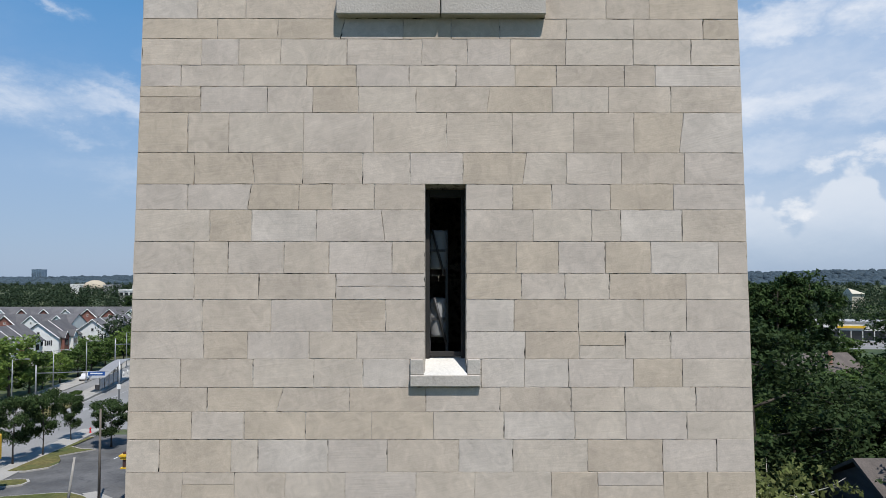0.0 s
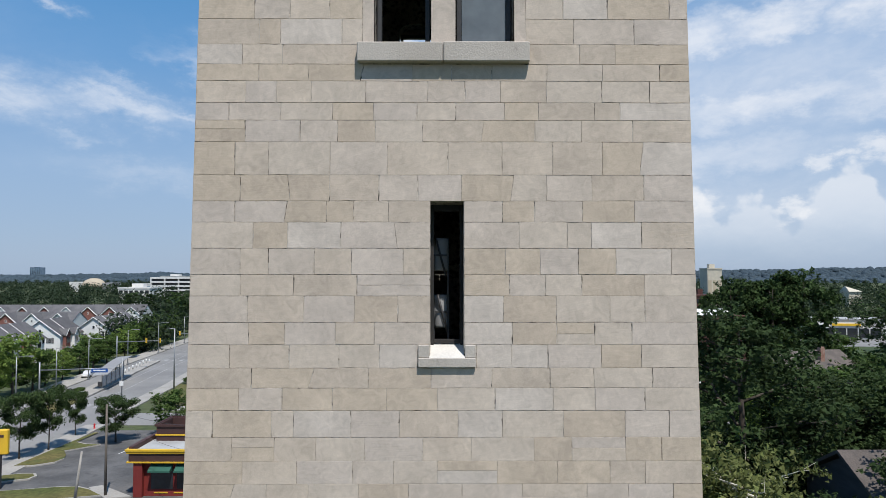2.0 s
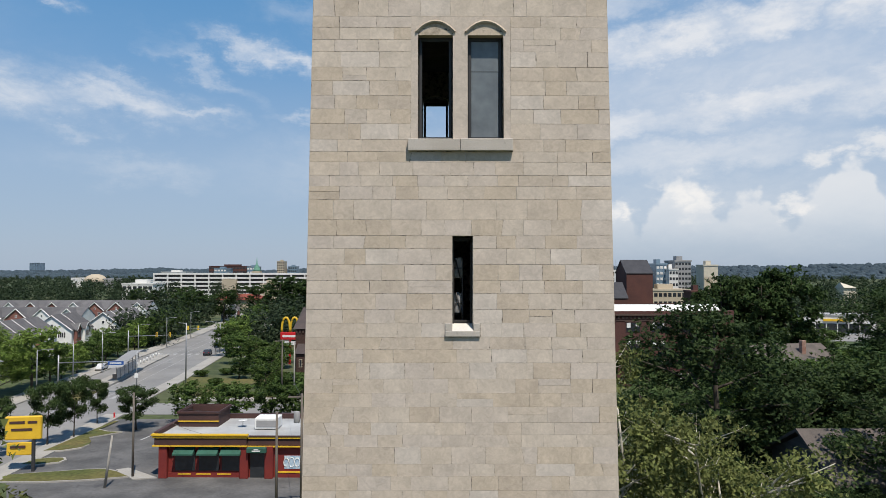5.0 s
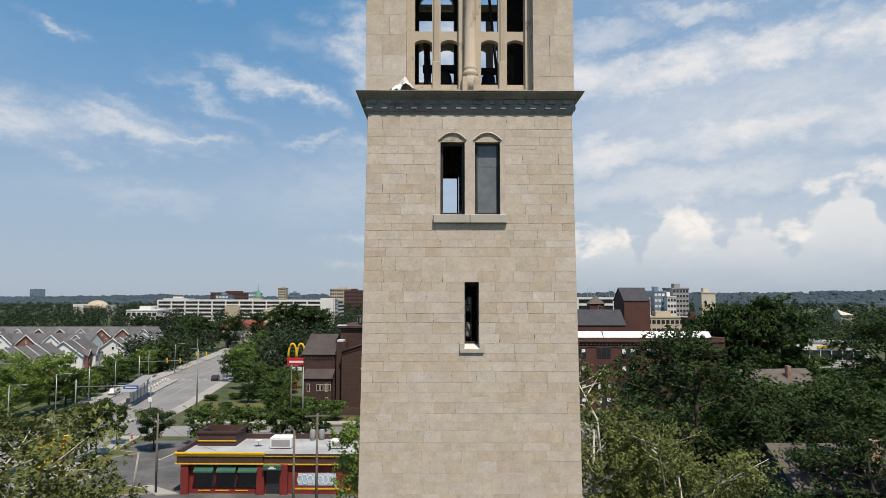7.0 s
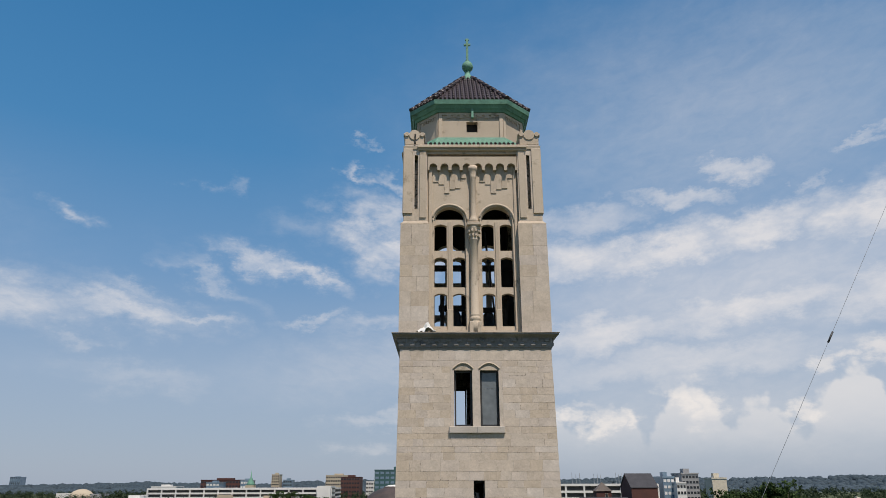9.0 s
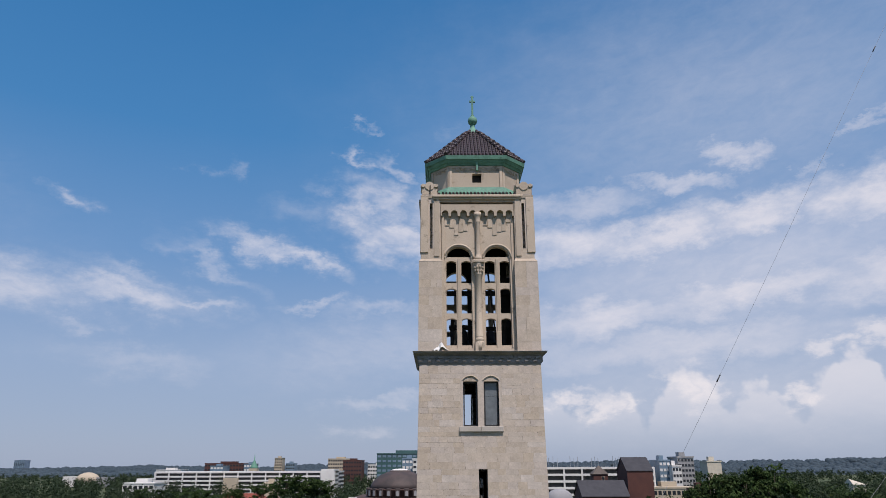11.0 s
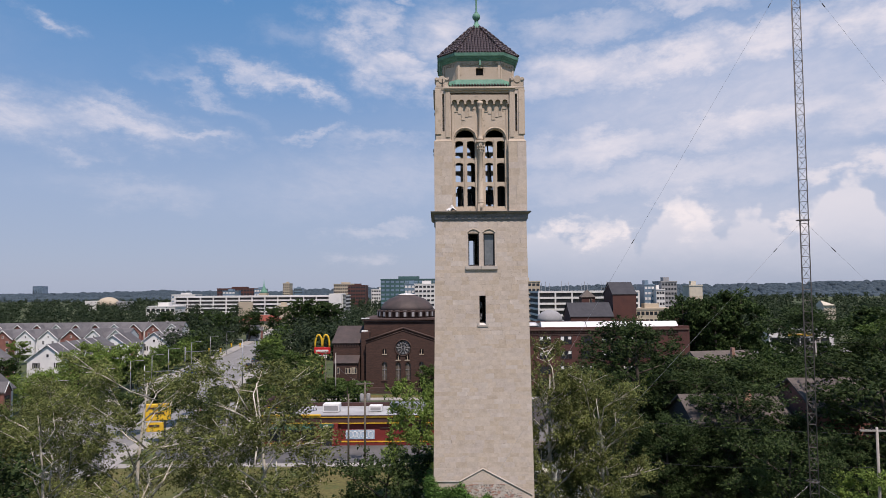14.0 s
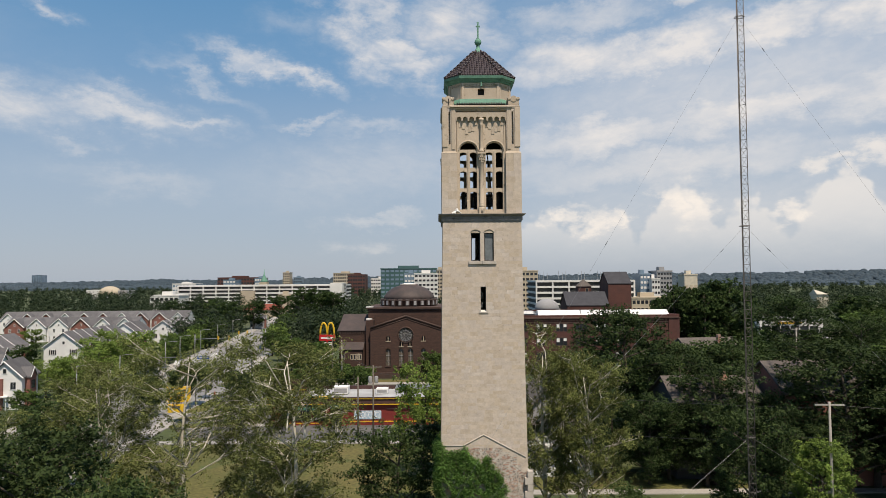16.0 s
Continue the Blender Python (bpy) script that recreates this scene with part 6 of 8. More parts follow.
ROWS_OF_BLOCKS = [
    # name, x0, x1, y, depth, height, wall, glass, label, rows, cols
    ("glass_office", -54, -4, 560, 30, 33.5, GREENGLASS, BLUEGLASS, "dark green glass office block", 9, 12),
    ("blue_office", -31, -20, 520, 12, 29, BLUEGLASS, CONCRETE, "bright blue glass office block", 7, 4),
    ("hotel", -22, -3, 500, 24, 28.5, CONCRETE, GLASS, "white hotel block with small windows", 8, 6),
    ("hospital_wing", -10, 14, 620, 24, 33, TANWALL, GLASS, "tan hospital wing behind the hotel", 9, 8),
    ("apartment_block", 122.6, 128.8, 372, 18, 26.0, BLUEGLASS, CONCRETE, "blue glass apartment block", 8, 3),
    ("apartment_block", 128.0, 133.0, 366, 18, 23.0, CONCRETE, GLASS, "white panel apartment block", 7, 3),
    ("apartment_block", 134, 143.2, 374, 18, 27.8, GREYWALL, GLASS, "dark grey apartment block with balconies", 10, 5),
    ("low_block", 104, 125, 325, 20, 12.6, TANWALL, GLASS, "low tan brick block near the hall", 3, 9),
    ("grain_tower", 158.5, 167, 395, 12, 25.5, CREAM, TANWALL, "blank beige concrete storage tower", 1, 3),
    ("medical_block", 46, 66, 420, 20, 29, TANWALL, GLASS, "tan and brick medical block", 8, 7),
    ("brick_block", 114, 120, 294, 10, 12.8, REDBRICK, GLASS, "small red brick block with battlements", 3, 4),
    # the slab's blue walls carry the haze of its distance
    ("far_slab", -2642, -2576, 4450, 60, 70, BLUEGLASS, GLASS, "lone high-rise on the horizon, haze put into its bluish walls", 10, 6),
    ("white_block", -205, -185, 430, 20, 13.5, CONCRETE, GLASS, "low white modern block", 3, 6),
    ("white_block", -225, -190, 520, 25, 15, CONCRETE, BLUEGLASS, "low white block with a glass top", 3, 8),
    ("brick_campus", -355, -290, 1050, 40, 29, REDBRICK, GLASS, "long red brick campus block", 5, 14),
    ("office_block", -288, -272, 1020, 20, 28, BLUEGLASS, CONCRETE, "pale blue glass office block", 5, 4),
    ("slim_tower", -262, -250, 1100, 20, 37, TANWALL, GLASS, "slim tan brick high-rise", 9, 4),
    ("office_block", -246, -232, 1110, 20, 29, BLUEGLASS, GLASS, "dark blue glass office block", 6, 4),
    ("hospital_block", -170, -135, 1050, 40, 35, TANWALL, GLASS, "broad tan hospital block with rows of windows", 7, 10),
    ("hospital_block", -138, -112, 980, 40, 32, REDBRICK, GLASS, "red brick hospital block beyond the garage", 6, 7),
    ("white_block", -105, -70, 1000, 40, 26, CONCRETE, GLASS, "white clinic block far down the avenue", 5, 10),
    ("white_block", -400, -365, 980, 30, 20, CONCRETE, BLUEGLASS, "pale low block among far trees", 3, 7),
    ("green_block", -318, -300, 960, 30, 25, BLUEGLASS, CONCRETE, "pale green glass block far off", 5, 4),
    ("tan_wall", -118, -108, 440, 10, 13.0, TANWALL, TANWALL, "blank tan block before the garage", 2, 2),
]
for row in ROWS_OF_BLOCKS:
    tower_block(*row)
spire = thing("church_spire", (-268, 1000, 0), 0, "slim green copper church spire", "spire")
part("spire", lathe(bmesh.new(), [(6, 22), (5.5, 24), (1.0, 33), (0.2, 42)], sides=8), COPPER, spire)
part("tower", boxes((-6, 6, -6, 6, 0, 22)), TANWALL, spire)
temple = thing("domed_temple", (-455, 900, 0), 0, "pale temple with a wide tan dome", "building")
part("dome", lathe(bmesh.new(), [(15, 6), (14, 11), (10.5, 15), (5, 17.5), (0.5, 18)], sides=30), TANWALL, temple)
part("wall", boxes((-30, -12, -5, 20, 0, 13)), CONCRETE, temple)
part("wall", boxes((12, 26, -5, 20, 0, 12)), GREYWALL, temple)
flat("parking_lot", [(112, 205), (160, 200), (168, 224), (116, 228)], 0.05, ROADWAY, "pale concrete forecourt of the store", "parking lot", 0.08)
shop = thing("corner_store", (142, 228, 0), -14, "long low white store with a yellow fascia", "store")
part("wall", boxes((-12, 12, 0, 12, 0, 6.6)), CONCRETE, shop)
part("fascia", boxes((-5, 4, -0.4, 0, 4.6, 5.4)), YELLOW, shop)
for a in (-11, -7.4, -3.8, -0.2, 3.4, 7.0):
    part("window", boxes((a, a + 3.2, -0.15, 0.05, 0.6, 3.8)), GLASS, shop)
part("roof", boxes((-12.3, 12.3, -0.3, 12.3, 6.6, 7.0)), WHITEROOF, shop)
tent = thing("white_hall", (290, 468, 0), 0, "pale yellow hall with a peaked roof", "building")
part("wall", boxes((-4.5, 4.5, 0, 10, 0, 10.6)), CREAM, tent)
part("roof", frustum(bmesh.new(), [(-4.8, -1), (4.8, -1), (4.8, 11), (-4.8, 11)], [(-4.4, 4), (-4, 4), (-4, 5.3), (-4.4, 5.3)], 10.6, 14.2), CREAM, tent)
red = thing("red_roofed_store", (-119, 395, 0), 0, "low store with a dull red roof", "store")
part("wall", boxes((-13, 13, 0, 14, 0, 5)), TANWALL, red)
part("roof", frustum(bmesh.new(), [(-14, -1), (14, -1), (14, 15), (-14, 15)], [(-9, 6), (9, 6), (9, 7), (-9, 7)], 5, 8.6), REDROOF, red)


# townhouses
def townhouse(at, rz, w=4.0, d=11.0, eave=6.0, ridge=9.3, wall=WHITE, front_brick=False, label="white gabled townhouse with grey shingle roof", sub=True):
    ob = thing("townhouse", at, rz, label, "house", "townhouses along the avenue")
    part("wall", house_body(w, d, eave, ridge - 0.25), wall, ob)
    part("roof", gable_roof(bmesh.new(), -w, w, 0, d, eave, ridge), SHINGLE, ob, "grey asphalt shingle roof")
    part("rake_board", tube(tube(bmesh.new(), [(-w - 0.4, -0.42, eave - 0.35), (0, -0.42, ridge + 0.02)], 0.13, 4), [(w + 0.4, -0.42, eave - 0.35), (0, -0.42, ridge + 0.02)], 0.13, 4), PAINTWHITE, ob)
    if front_brick:
        part("brick_bay", boxes((-w + 0.1, -0.2, -0.5, 0.1, 0, eave - 0.4), bevel=0.02), TOWNBRICK, ob, "red brick bay")
    for z in (0.9, 3.7):
        for x in (-w * 0.55, w * 0.5):
            window(ob, x - 0.55, x + 0.55, z, z + 1.5, -0.53 if front_brick and x < 0 else -0.03, (PAINTWHITE, GLASS), 1)
            for a in (x - 0.95, x + 0.6):
                if not front_brick:
                    part("shutter", boxes((a, a + 0.35, -0.08, -0.01, z, z + 1.5)), DARKMETAL, ob)
    window(ob, -0.4, 0.4, eave + 0.5, eave + 1.5, -0.03, (PAINTWHITE, GLASS), 0)
    part("porch", boxes((-0.6, 0.9, -1.3, 0.0, 2.45, 2.65), (-0.5, -0.38, -1.2, -1.08, 0, 2.45), (0.7, 0.82, -1.2, -1.08, 0, 2.45)), PAINTWHITE, ob)
    if sub:
        for z in (1.6, 4.4):
            for y in [2.5 + 3.0 * i for i in range(int(d / 3.0))]:
                for side in (-1, 1):
                    part("side_window", boxes((*sorted((side * w, side * (w + 0.05))), y - 0.5, y + 0.5, z, z + 1.4)), GLASS, ob)
        for i in range(int(d / 5.2)):
            y = 2.7 + 5.2 * i
            turn = Matrix.Translation((w + 0.9, y, 0)) @ Matrix.Rotation(radians(90), 4, "Z")
            bay = house_body(1.35, 3.4, eave - 0.2, eave + 1.2)
            bay.transform(turn)
            part("side_bay", bay, (TOWNBRICK, WHITE)[i % 2], ob, ("red brick bay", "white sided bay")[i % 2])
            cap = gable_roof(bmesh.new(), -1.35, 1.35, 0, 3.6, eave - 0.2, eave + 1.3, 0.2)
            cap.transform(turn)
            part("bay_roof", cap, SHINGLE, ob)
            edge = tube(tube(bmesh.new(), [(-1.55, -0.22, eave - 0.35), (0, -0.22, eave + 1.5)], 0.07, 4), [(1.55, -0.22, eave - 0.35), (0, -0.22, eave + 1.5)], 0.07, 4)
            edge.transform(turn)
            part("rake_board", edge, PAINTWHITE, ob)
            for z in (1.0, 3.7):
                part("bay_window", boxes((w + 0.88, w + 0.96, y - 0.8, y + 0.8, z, z + 1.5)), GLASS, ob)
            if i:
                part("party_line", tube(bmesh.new(), [(0, y - 2.6, ridge + 0.3), (w + 0.4, y - 2.6, eave - 0.1)], 0.07, 4), PAINTWHITE, ob)
    return ob


def row_house(at, rz, w, wall, bay, label, ridge=9.6):
    """One house of a row: roof ridge along the street, with a gabled bay in front."""
    ob = thing("row_house", at, rz, label, "house", "row houses")
    d, eave = 11.0, 6.2
    bm = house_body(d / 2, 2 * w, eave, ridge - 0.25)
    bm.transform(Matrix.Translation((-w, d / 2, 0)) @ Matrix.Rotation(radians(90), 4, "Z") @ Matrix.Scale(-1, 4, (0, 1, 0)))
    part("wall", bm, wall, ob)
    bm = gable_roof(bmesh.new(), -d / 2, d / 2, 0, 2 * w, eave, ridge, 0.12)
    bm.transform(Matrix.Translation((-w, d / 2, 0)) @ Matrix.Rotation(radians(90), 4, "Z") @ Matrix.Scale(-1, 4, (0, 1, 0)))
    part("roof", bm, SHINGLE, ob, "grey asphalt shingle roof")
    g = w * 0.82
    bm = house_body(g, 6.0, 6.0, 8.9)
    bm.transform(Matrix.Translation((0.3, -1.2, 0)))
    bay_part = part("bay", bm, bay, ob, "gabled front bay")
    bm = gable_roof(bmesh.new(), -g, g, 0, 6.2, 6.0, 9.1, 0.3)
    bm.transform(Matrix.Translation((0.3, -1.2, 0)))
    part("bay_roof", bm, SHINGLE, ob)
    part("rake_board", tube(tube(bmesh.new(), [(0.3 - g - 0.35, -1.55, 5.75), (0.3, -1.55, 9.25)], 0.16, 4), [(0.3 + g + 0.35, -1.55, 5.75), (0.3, -1.55, 9.25)], 0.16, 4), PAINTWHITE, ob)
    for z in (0.9, 3.8):
        for x in (0.3 - g * 0.5, 0.3 + g * 0.5):
            window(ob, x - 0.45, x + 0.45, z, z + 1.5, -1.23, (PAINTWHITE, GLASS), 1)
    window(ob, 0.0, 0.6, 6.3, 7.2, -1.23, (PAINTWHITE, GLASS), 0)
    part("door", boxes((-w + 0.25, -w + 1.1, -0.06, 0.02, 0.1, 2.2)), DARKMETAL, ob)
    return ob


house_rng = random.Random(3)
for i in range(10):
    row_house((-203 + 8.6 * i, 268 + 0.35 * i, 0), 2, 4.3, TOWNBRICK if i % 3 == 1 else WHITE, (WHITE, TOWNBRICK, TOWNBRICK)[i % 3], "brick and white row house with a gabled bay", 9.8)
for i in range(6):
    row_house((-172 + 8.6 * i, 222 + 0.3 * i, 0), 2, 4.3, TOWNBRICK if i % 3 == 0 else WHITE, (TOWNBRICK, WHITE, WHITE)[i % 3], "grey-roofed row house with a gabled bay", 9.4)
for x, y, rz, d, br in ((-107.0, 137, 3, 33, False), (-108.5, 177, 4, 14, False), (-101.0, 191, 5, 26, False), (-117.5, 116, 3, 17, True)):
    townhouse((x, y, 0), rz, 5.3, d, 6.0, 9.9, WHITE, br, "white row of townhouses under one long grey roof" if not br else "white townhouse row with red brick bays")
townhouse((-84.5, 75, 0), 8, 3.0, 7, 6.2, 9.0, WHITE, True, "white house with a red brick front beside the avenue")
townhouse((-94, 292, 0), 8, 3.4, 10, 5.0, 8.2, WHITE, False, "small white house far along the avenue")
townhouse((-106, 93, 0), 3, 4.6, 12, 6.2, 9.8, WHITE, True, "white house with grey roof beside the avenue")

# frame houses among the trees
porch_house = thing("porch_house", (11.2, 30.5, 0), -2, "grey frame house with a white two-storey porch and steps", "house")
part("wall", house_body(4.2, 12, 7.0, 10.6), GREYWALL, porch_house)
part("roof", gable_roof(bmesh.new(), -4.2, 4.2, 0, 12, 7.0, 10.9), BROWNSHINGLE, porch_house)
part("porch_floor", boxes((-4.0, 4.0, -2.4, 0, 0.6, 0.85), (-4.0, 4.0, -2.4, 0, 3.7, 3.9)), PAINTWHITE, porch_house)
part("porch_skirt", boxes((-4.0, 4.0, -2.35, -2.25, 0, 0.6)), PAINTWHITE, porch_house)
for x in (-3.85, -1.3, 1.3, 3.85):
    part("porch_column", lathe(bmesh.new(), [(0.2, 0.85), (0.2, 1.0), (0.15, 1.05), (0.13, 3.4), (0.19, 3.5), (0.19, 3.7)], (x, -2.2, 0), 12), PAINTWHITE, porch_house, "white round column")
bm = bmesh.new()
for x in [-3.7 + 0.16 * i for i in range(47)]:
    if not 0.9 < x < 2.6:
        box(bm, x - 0.025, x + 0.025, -2.28, -2.22, 0.9, 1.7)
    box(bm, x - 0.025, x + 0.025, -2.28, -2.22, 3.95, 4.75)
box(bm, -3.8, 0.9, -2.3, -2.2, 1.68, 1.76)
box(bm, -3.8, 3.8, -2.3, -2.2, 4.73, 4.81)
part("railing", bm, PAINTWHITE, porch_house)
part("porch_roof", boxes((-4.3, 4.3, -2.8, 0, 6.3, 6.55)), BROWNSHINGLE, porch_house)
for i in range(4):
    part("step", boxes((0.9, 2.5, -2.75 - 0.3 * i, -2.4 - 0.3 * i, 0, 0.66 - 0.17 * i)), WALKWAY, porch_house)
for x in (-2.6, 0.0, 2.6):
    window(porch_house, x - 0.5, x + 0.5, 1.4, 3.0, -0.03)
    window(porch_house, x - 0.5, x + 0.5, 4.4, 5.9, -0.03)


def cottage(at, rz, w, d, eave, ridge, wall, label):
    ob = thing("frame_house", at, rz, label, "house", "frame houses among the trees")
    part("wall", house_body(w, d, eave, ridge - 0.2), wall, ob)
    part("roof", gable_roof(bmesh.new(), -w, w, 0, d, eave, ridge), BROWNSHINGLE, ob, "brown shingle roof")
    for x in (-w * 0.5, w * 0.5):
        window(ob, x - 0.5, x + 0.5, 4.0, 5.5, -0.03)
        window(ob, x - 0.5, x + 0.5, 1.2, 2.8, -0.03)
    part("chimney", boxes((w * 0.4, w * 0.4 + 0.7, d * 0.6, d * 0.6 + 0.7, ridge - 1.6, ridge + 0.9), bevel=0.03), BRICK, ob)
    return ob


cottage((24.7, 31.0, 0), -90, 4.3, 10.5, 9.2, 11.4, DARKSIDING, "dark grey frame house with brown shingle roof")
cottage((36.3, 29.0, 0), -90, 5.6, 24, 10.6, 13.4, TOWNBRICK, "long brick house with a wide brown roof")
cottage((47.0, 88.5, 0), -80, 4.6, 12, 8.6, 11.1, DARKSIDING, "grey roofed frame house behind trees")
cottage((88, 52, 0), 75, 5.0, 14, 7.0, 10.6, TOWNBRICK, "brick house half hidden by trees")


# ---- trees ----
def sprays(centres, spread, count, gen):
    """Splits each clump into flat sprays of leaves with gaps between them."""
    c = np.repeat(np.asarray(centres, float), count, axis=0)
    s = np.repeat(np.asarray(spread, float), count)
    d = gen.normal(size=(len(c), 3))
    d /= np.linalg.norm(d, axis=1)[:, None] + 1e-9
    c = c + d * (s * gen.random(len(c)) ** 0.4)[:, None] * np.array([1, 1, 0.8])
    return c, s * gen.uniform(0.26, 0.46, len(c))


def leaves_mesh(name, centres, spread, count, size, material, gen, flat_bias=0.35, squash=0.8, corners=3, outward=0.9, jitter=0.6):
    """Many small leaf blades about clump centres, each at its own angle."""
    c = np.repeat(np.asarray(centres, float), count, axis=0)
    n = len(c)
    s = np.repeat(np.asarray(spread, float), count)
    d = gen.normal(size=(n, 3))
    d /= np.linalg.norm(d, axis=1)[:, None] + 1e-9
    rad = gen.random(n) ** 0.45
    off = d * (rad * s)[:, None]
    off[:, 2] *= squash
    pos = c + off
    nor = d * outward + gen.normal(size=(n, 3)) * jitter + np.array([0, 0, flat_bias])
    nor /= np.linalg.norm(nor, axis=1)[:, None]
    ref = gen.normal(size=(n, 3))
    u = np.cross(nor, ref)
    u /= np.linalg.norm(u, axis=1)[:, None] + 1e-9
    v = np.cross(nor, u)
    k = size * gen.uniform(0.6, 1.35, n)
    u, v = u * k[:, None], v * (k * 0.72)[:, None]
    tip = nor * (k * 0.22)[:, None]
    blade = [pos - u, pos - v + tip, pos + u, pos + v + tip] if corners == 4 else [pos - 1.15 * u, pos + 0.75 * u - v, pos + 0.75 * u + v]
    verts = np.stack(blade, axis=1).reshape(-1, 3)
    me = bpy.data.meshes.new(name)
    me.vertices.add(corners * n)
    me.vertices.foreach_set("co", verts.ravel())
    me.loops.add(corners * n)
    me.loops.foreach_set("vertex_index", np.arange(corners * n))
    me.polygons.add(n)
    me.polygons.foreach_set("loop_start", np.arange(n) * corners)
    me.materials.append(material)
    me.update(calc_edges=True)
    return me


def tree_frame(h, spread, seed, trunk_r, limbs, start=0.28, up=0.55, droop=0.0, twigs=3, bend=0.0):
    """Trunk, limbs and branches; returns the wood and where the clumps sit."""
    r = random.Random(seed)
    bm = bmesh.new()
    lean = (r.uniform(-0.03, 0.03) * h, r.uniform(-0.03, 0.03) * h)
    spine = [(lean[0] * t * t + (0.01 + 0.5 * bend) * h * math.sin(5 * t + seed), lean[1] * t * t, h * 0.88 * t) for t in (0, 0.15, 0.3, 0.45, 0.6, 0.75, 0.9, 1.0)]
    tube(bm, spine, [trunk_r * (1.25 if i == 0 else 1 - 0.128 * i) for i in range(8)], 9)
    tips = []
    for i in range(limbs):
        f = start + (0.93 - start) * (i + r.random() * 0.6) / limbs
        z0 = h * 0.88 * f
        k = min(7, int(f * 7.9))
        x0, y0 = spine[k][0], spine[k][1]
        a = 2.4 * i + r.uniform(-0.5, 0.5)
        shape = math.sin(math.pi * min(1.0, (f - start) / (1.02 - start) * 0.62 + 0.2))
        reach = spread * (0.45 + 0.6 * shape) * r.uniform(0.75, 1.12)
        rise = up * reach * r.uniform(0.6, 1.2) - droop * reach
        pts = []
        for t in (0, 0.35, 0.7, 1.0):
            pts.append((x0 + math.cos(a) * reach * t + (0.05 + 3 * bend) * reach * math.sin(4 * t + i), y0 + math.sin(a) * reach * t + (0.05 + 3 * bend) * reach * math.cos(5 * t + i), z0 + rise * (t ** 0.8) + 2.5 * bend * reach * math.sin(6 * t + 2 * i)))
        lr = trunk_r * (0.42 - 0.22 * f)
        tube(bm, pts, [lr, lr * 0.75, lr * 0.5, lr * 0.22], 6)
        tips.append(pts[3])
        tips.append(tuple((p + q) / 2 for p, q in zip(pts[2], pts[3])))
        for j in range(twigs):
            t = 0.4 + 0.5 * j / max(1, twigs)
            b = [p + (q - p) * ((t - 0.35) / 0.35 if t < 0.7 else 1) for p, q in zip(pts[1], pts[2])]
            a2 = a + r.choice((-1, 1)) * r.uniform(0.5, 1.2)
            l2 = reach * r.uniform(0.3, 0.5)
            e = (b[0] + math.cos(a2) * l2, b[1] + math.sin(a2) * l2, b[2] + l2 * r.uniform(0.1, 0.8))
            m = tuple((p + q) / 2 + r.uniform(-0.05, 0.05) * l2 for p, q in zip(b, e))
            tube(bm, [b, m, e], [lr * (0.4 + 5 * bend), lr * (0.28 + 4 * bend), lr * 0.1], 5)
            tips += [e, m]
            for q in range(twigs - 2):
                w = Vector((r.uniform(-1, 1), r.uniform(-1, 1), r.uniform(-0.2, 1.2))) * l2 * 0.3
                tube(bm, [m if q % 2 else e, Vector(m if q % 2 else e) + w], [lr * 0.13, lr * 0.04], 3, False)
    tips.append((spine[-1][0], spine[-1][1], h * 0.92))
    return bm, tips


def tree_kind(name, h, spread, seed, leaf, bark, label, trunk_r=0.3, limbs=11, count=26, size=0.3, clump=1.5, start=0.25, up=0.5, fill=8, spray=0, **more):
    gen = np.random.default_rng(seed)
    ob = thing(name, label=label, category="tree")
    bm, tips = tree_frame(h, spread, seed, trunk_r, limbs, start, up, **more)
    tips = np.array(tips)
    if name == "sycamore":
        low = h / (tips[:, 2].max() + 0.3 * clump)
        bmesh.ops.scale(bm, verts=bm.verts, vec=(1, 1, low))
        tips[:, 2] *= low
    part("trunk", bm, bark, ob)
    if fill:
        inner = fill // 3
        extra = tips[gen.integers(0, len(tips), inner)] * np.array([0.6, 0.6, 1.0]) + gen.normal(size=(inner, 3)) * clump * 0.5
        way = gen.normal(size=(fill - inner, 3))
        way /= np.linalg.norm(way, axis=1)[:, None]
        lo = h * (start * 0.88 + 0.06)
        dome = way * np.array([spread * 0.92, spread * 0.92, (h - lo) / 2 - clump * 0.5]) * gen.uniform(0.72, 1.0, fill - inner)[:, None] + np.array([0, 0, (h + lo) / 2])
        extra = np.concatenate([extra, dome])
        tips = np.concatenate([tips, extra])
    sizes = clump * gen.uniform(0.6, 1.2, len(tips))
    top = tips[:, 2] + sizes > h
    tips[top, 2] = h - sizes[top] * 0.8
    flat, squash = 0.35, 0.8
    if spray:
        tips, sizes = sprays(tips, sizes, spray, gen)
        count, flat, squash = max(4, count // spray), 0.75, 0.72
    crown = new("crown", leaves_mesh("crown", tips, sizes, count, size, leaf, gen, flat, squash, 3, 0.45 if spray else 0.9))
    crown.parent = ob
    ob.location = (0, -400, -60)
    return ob


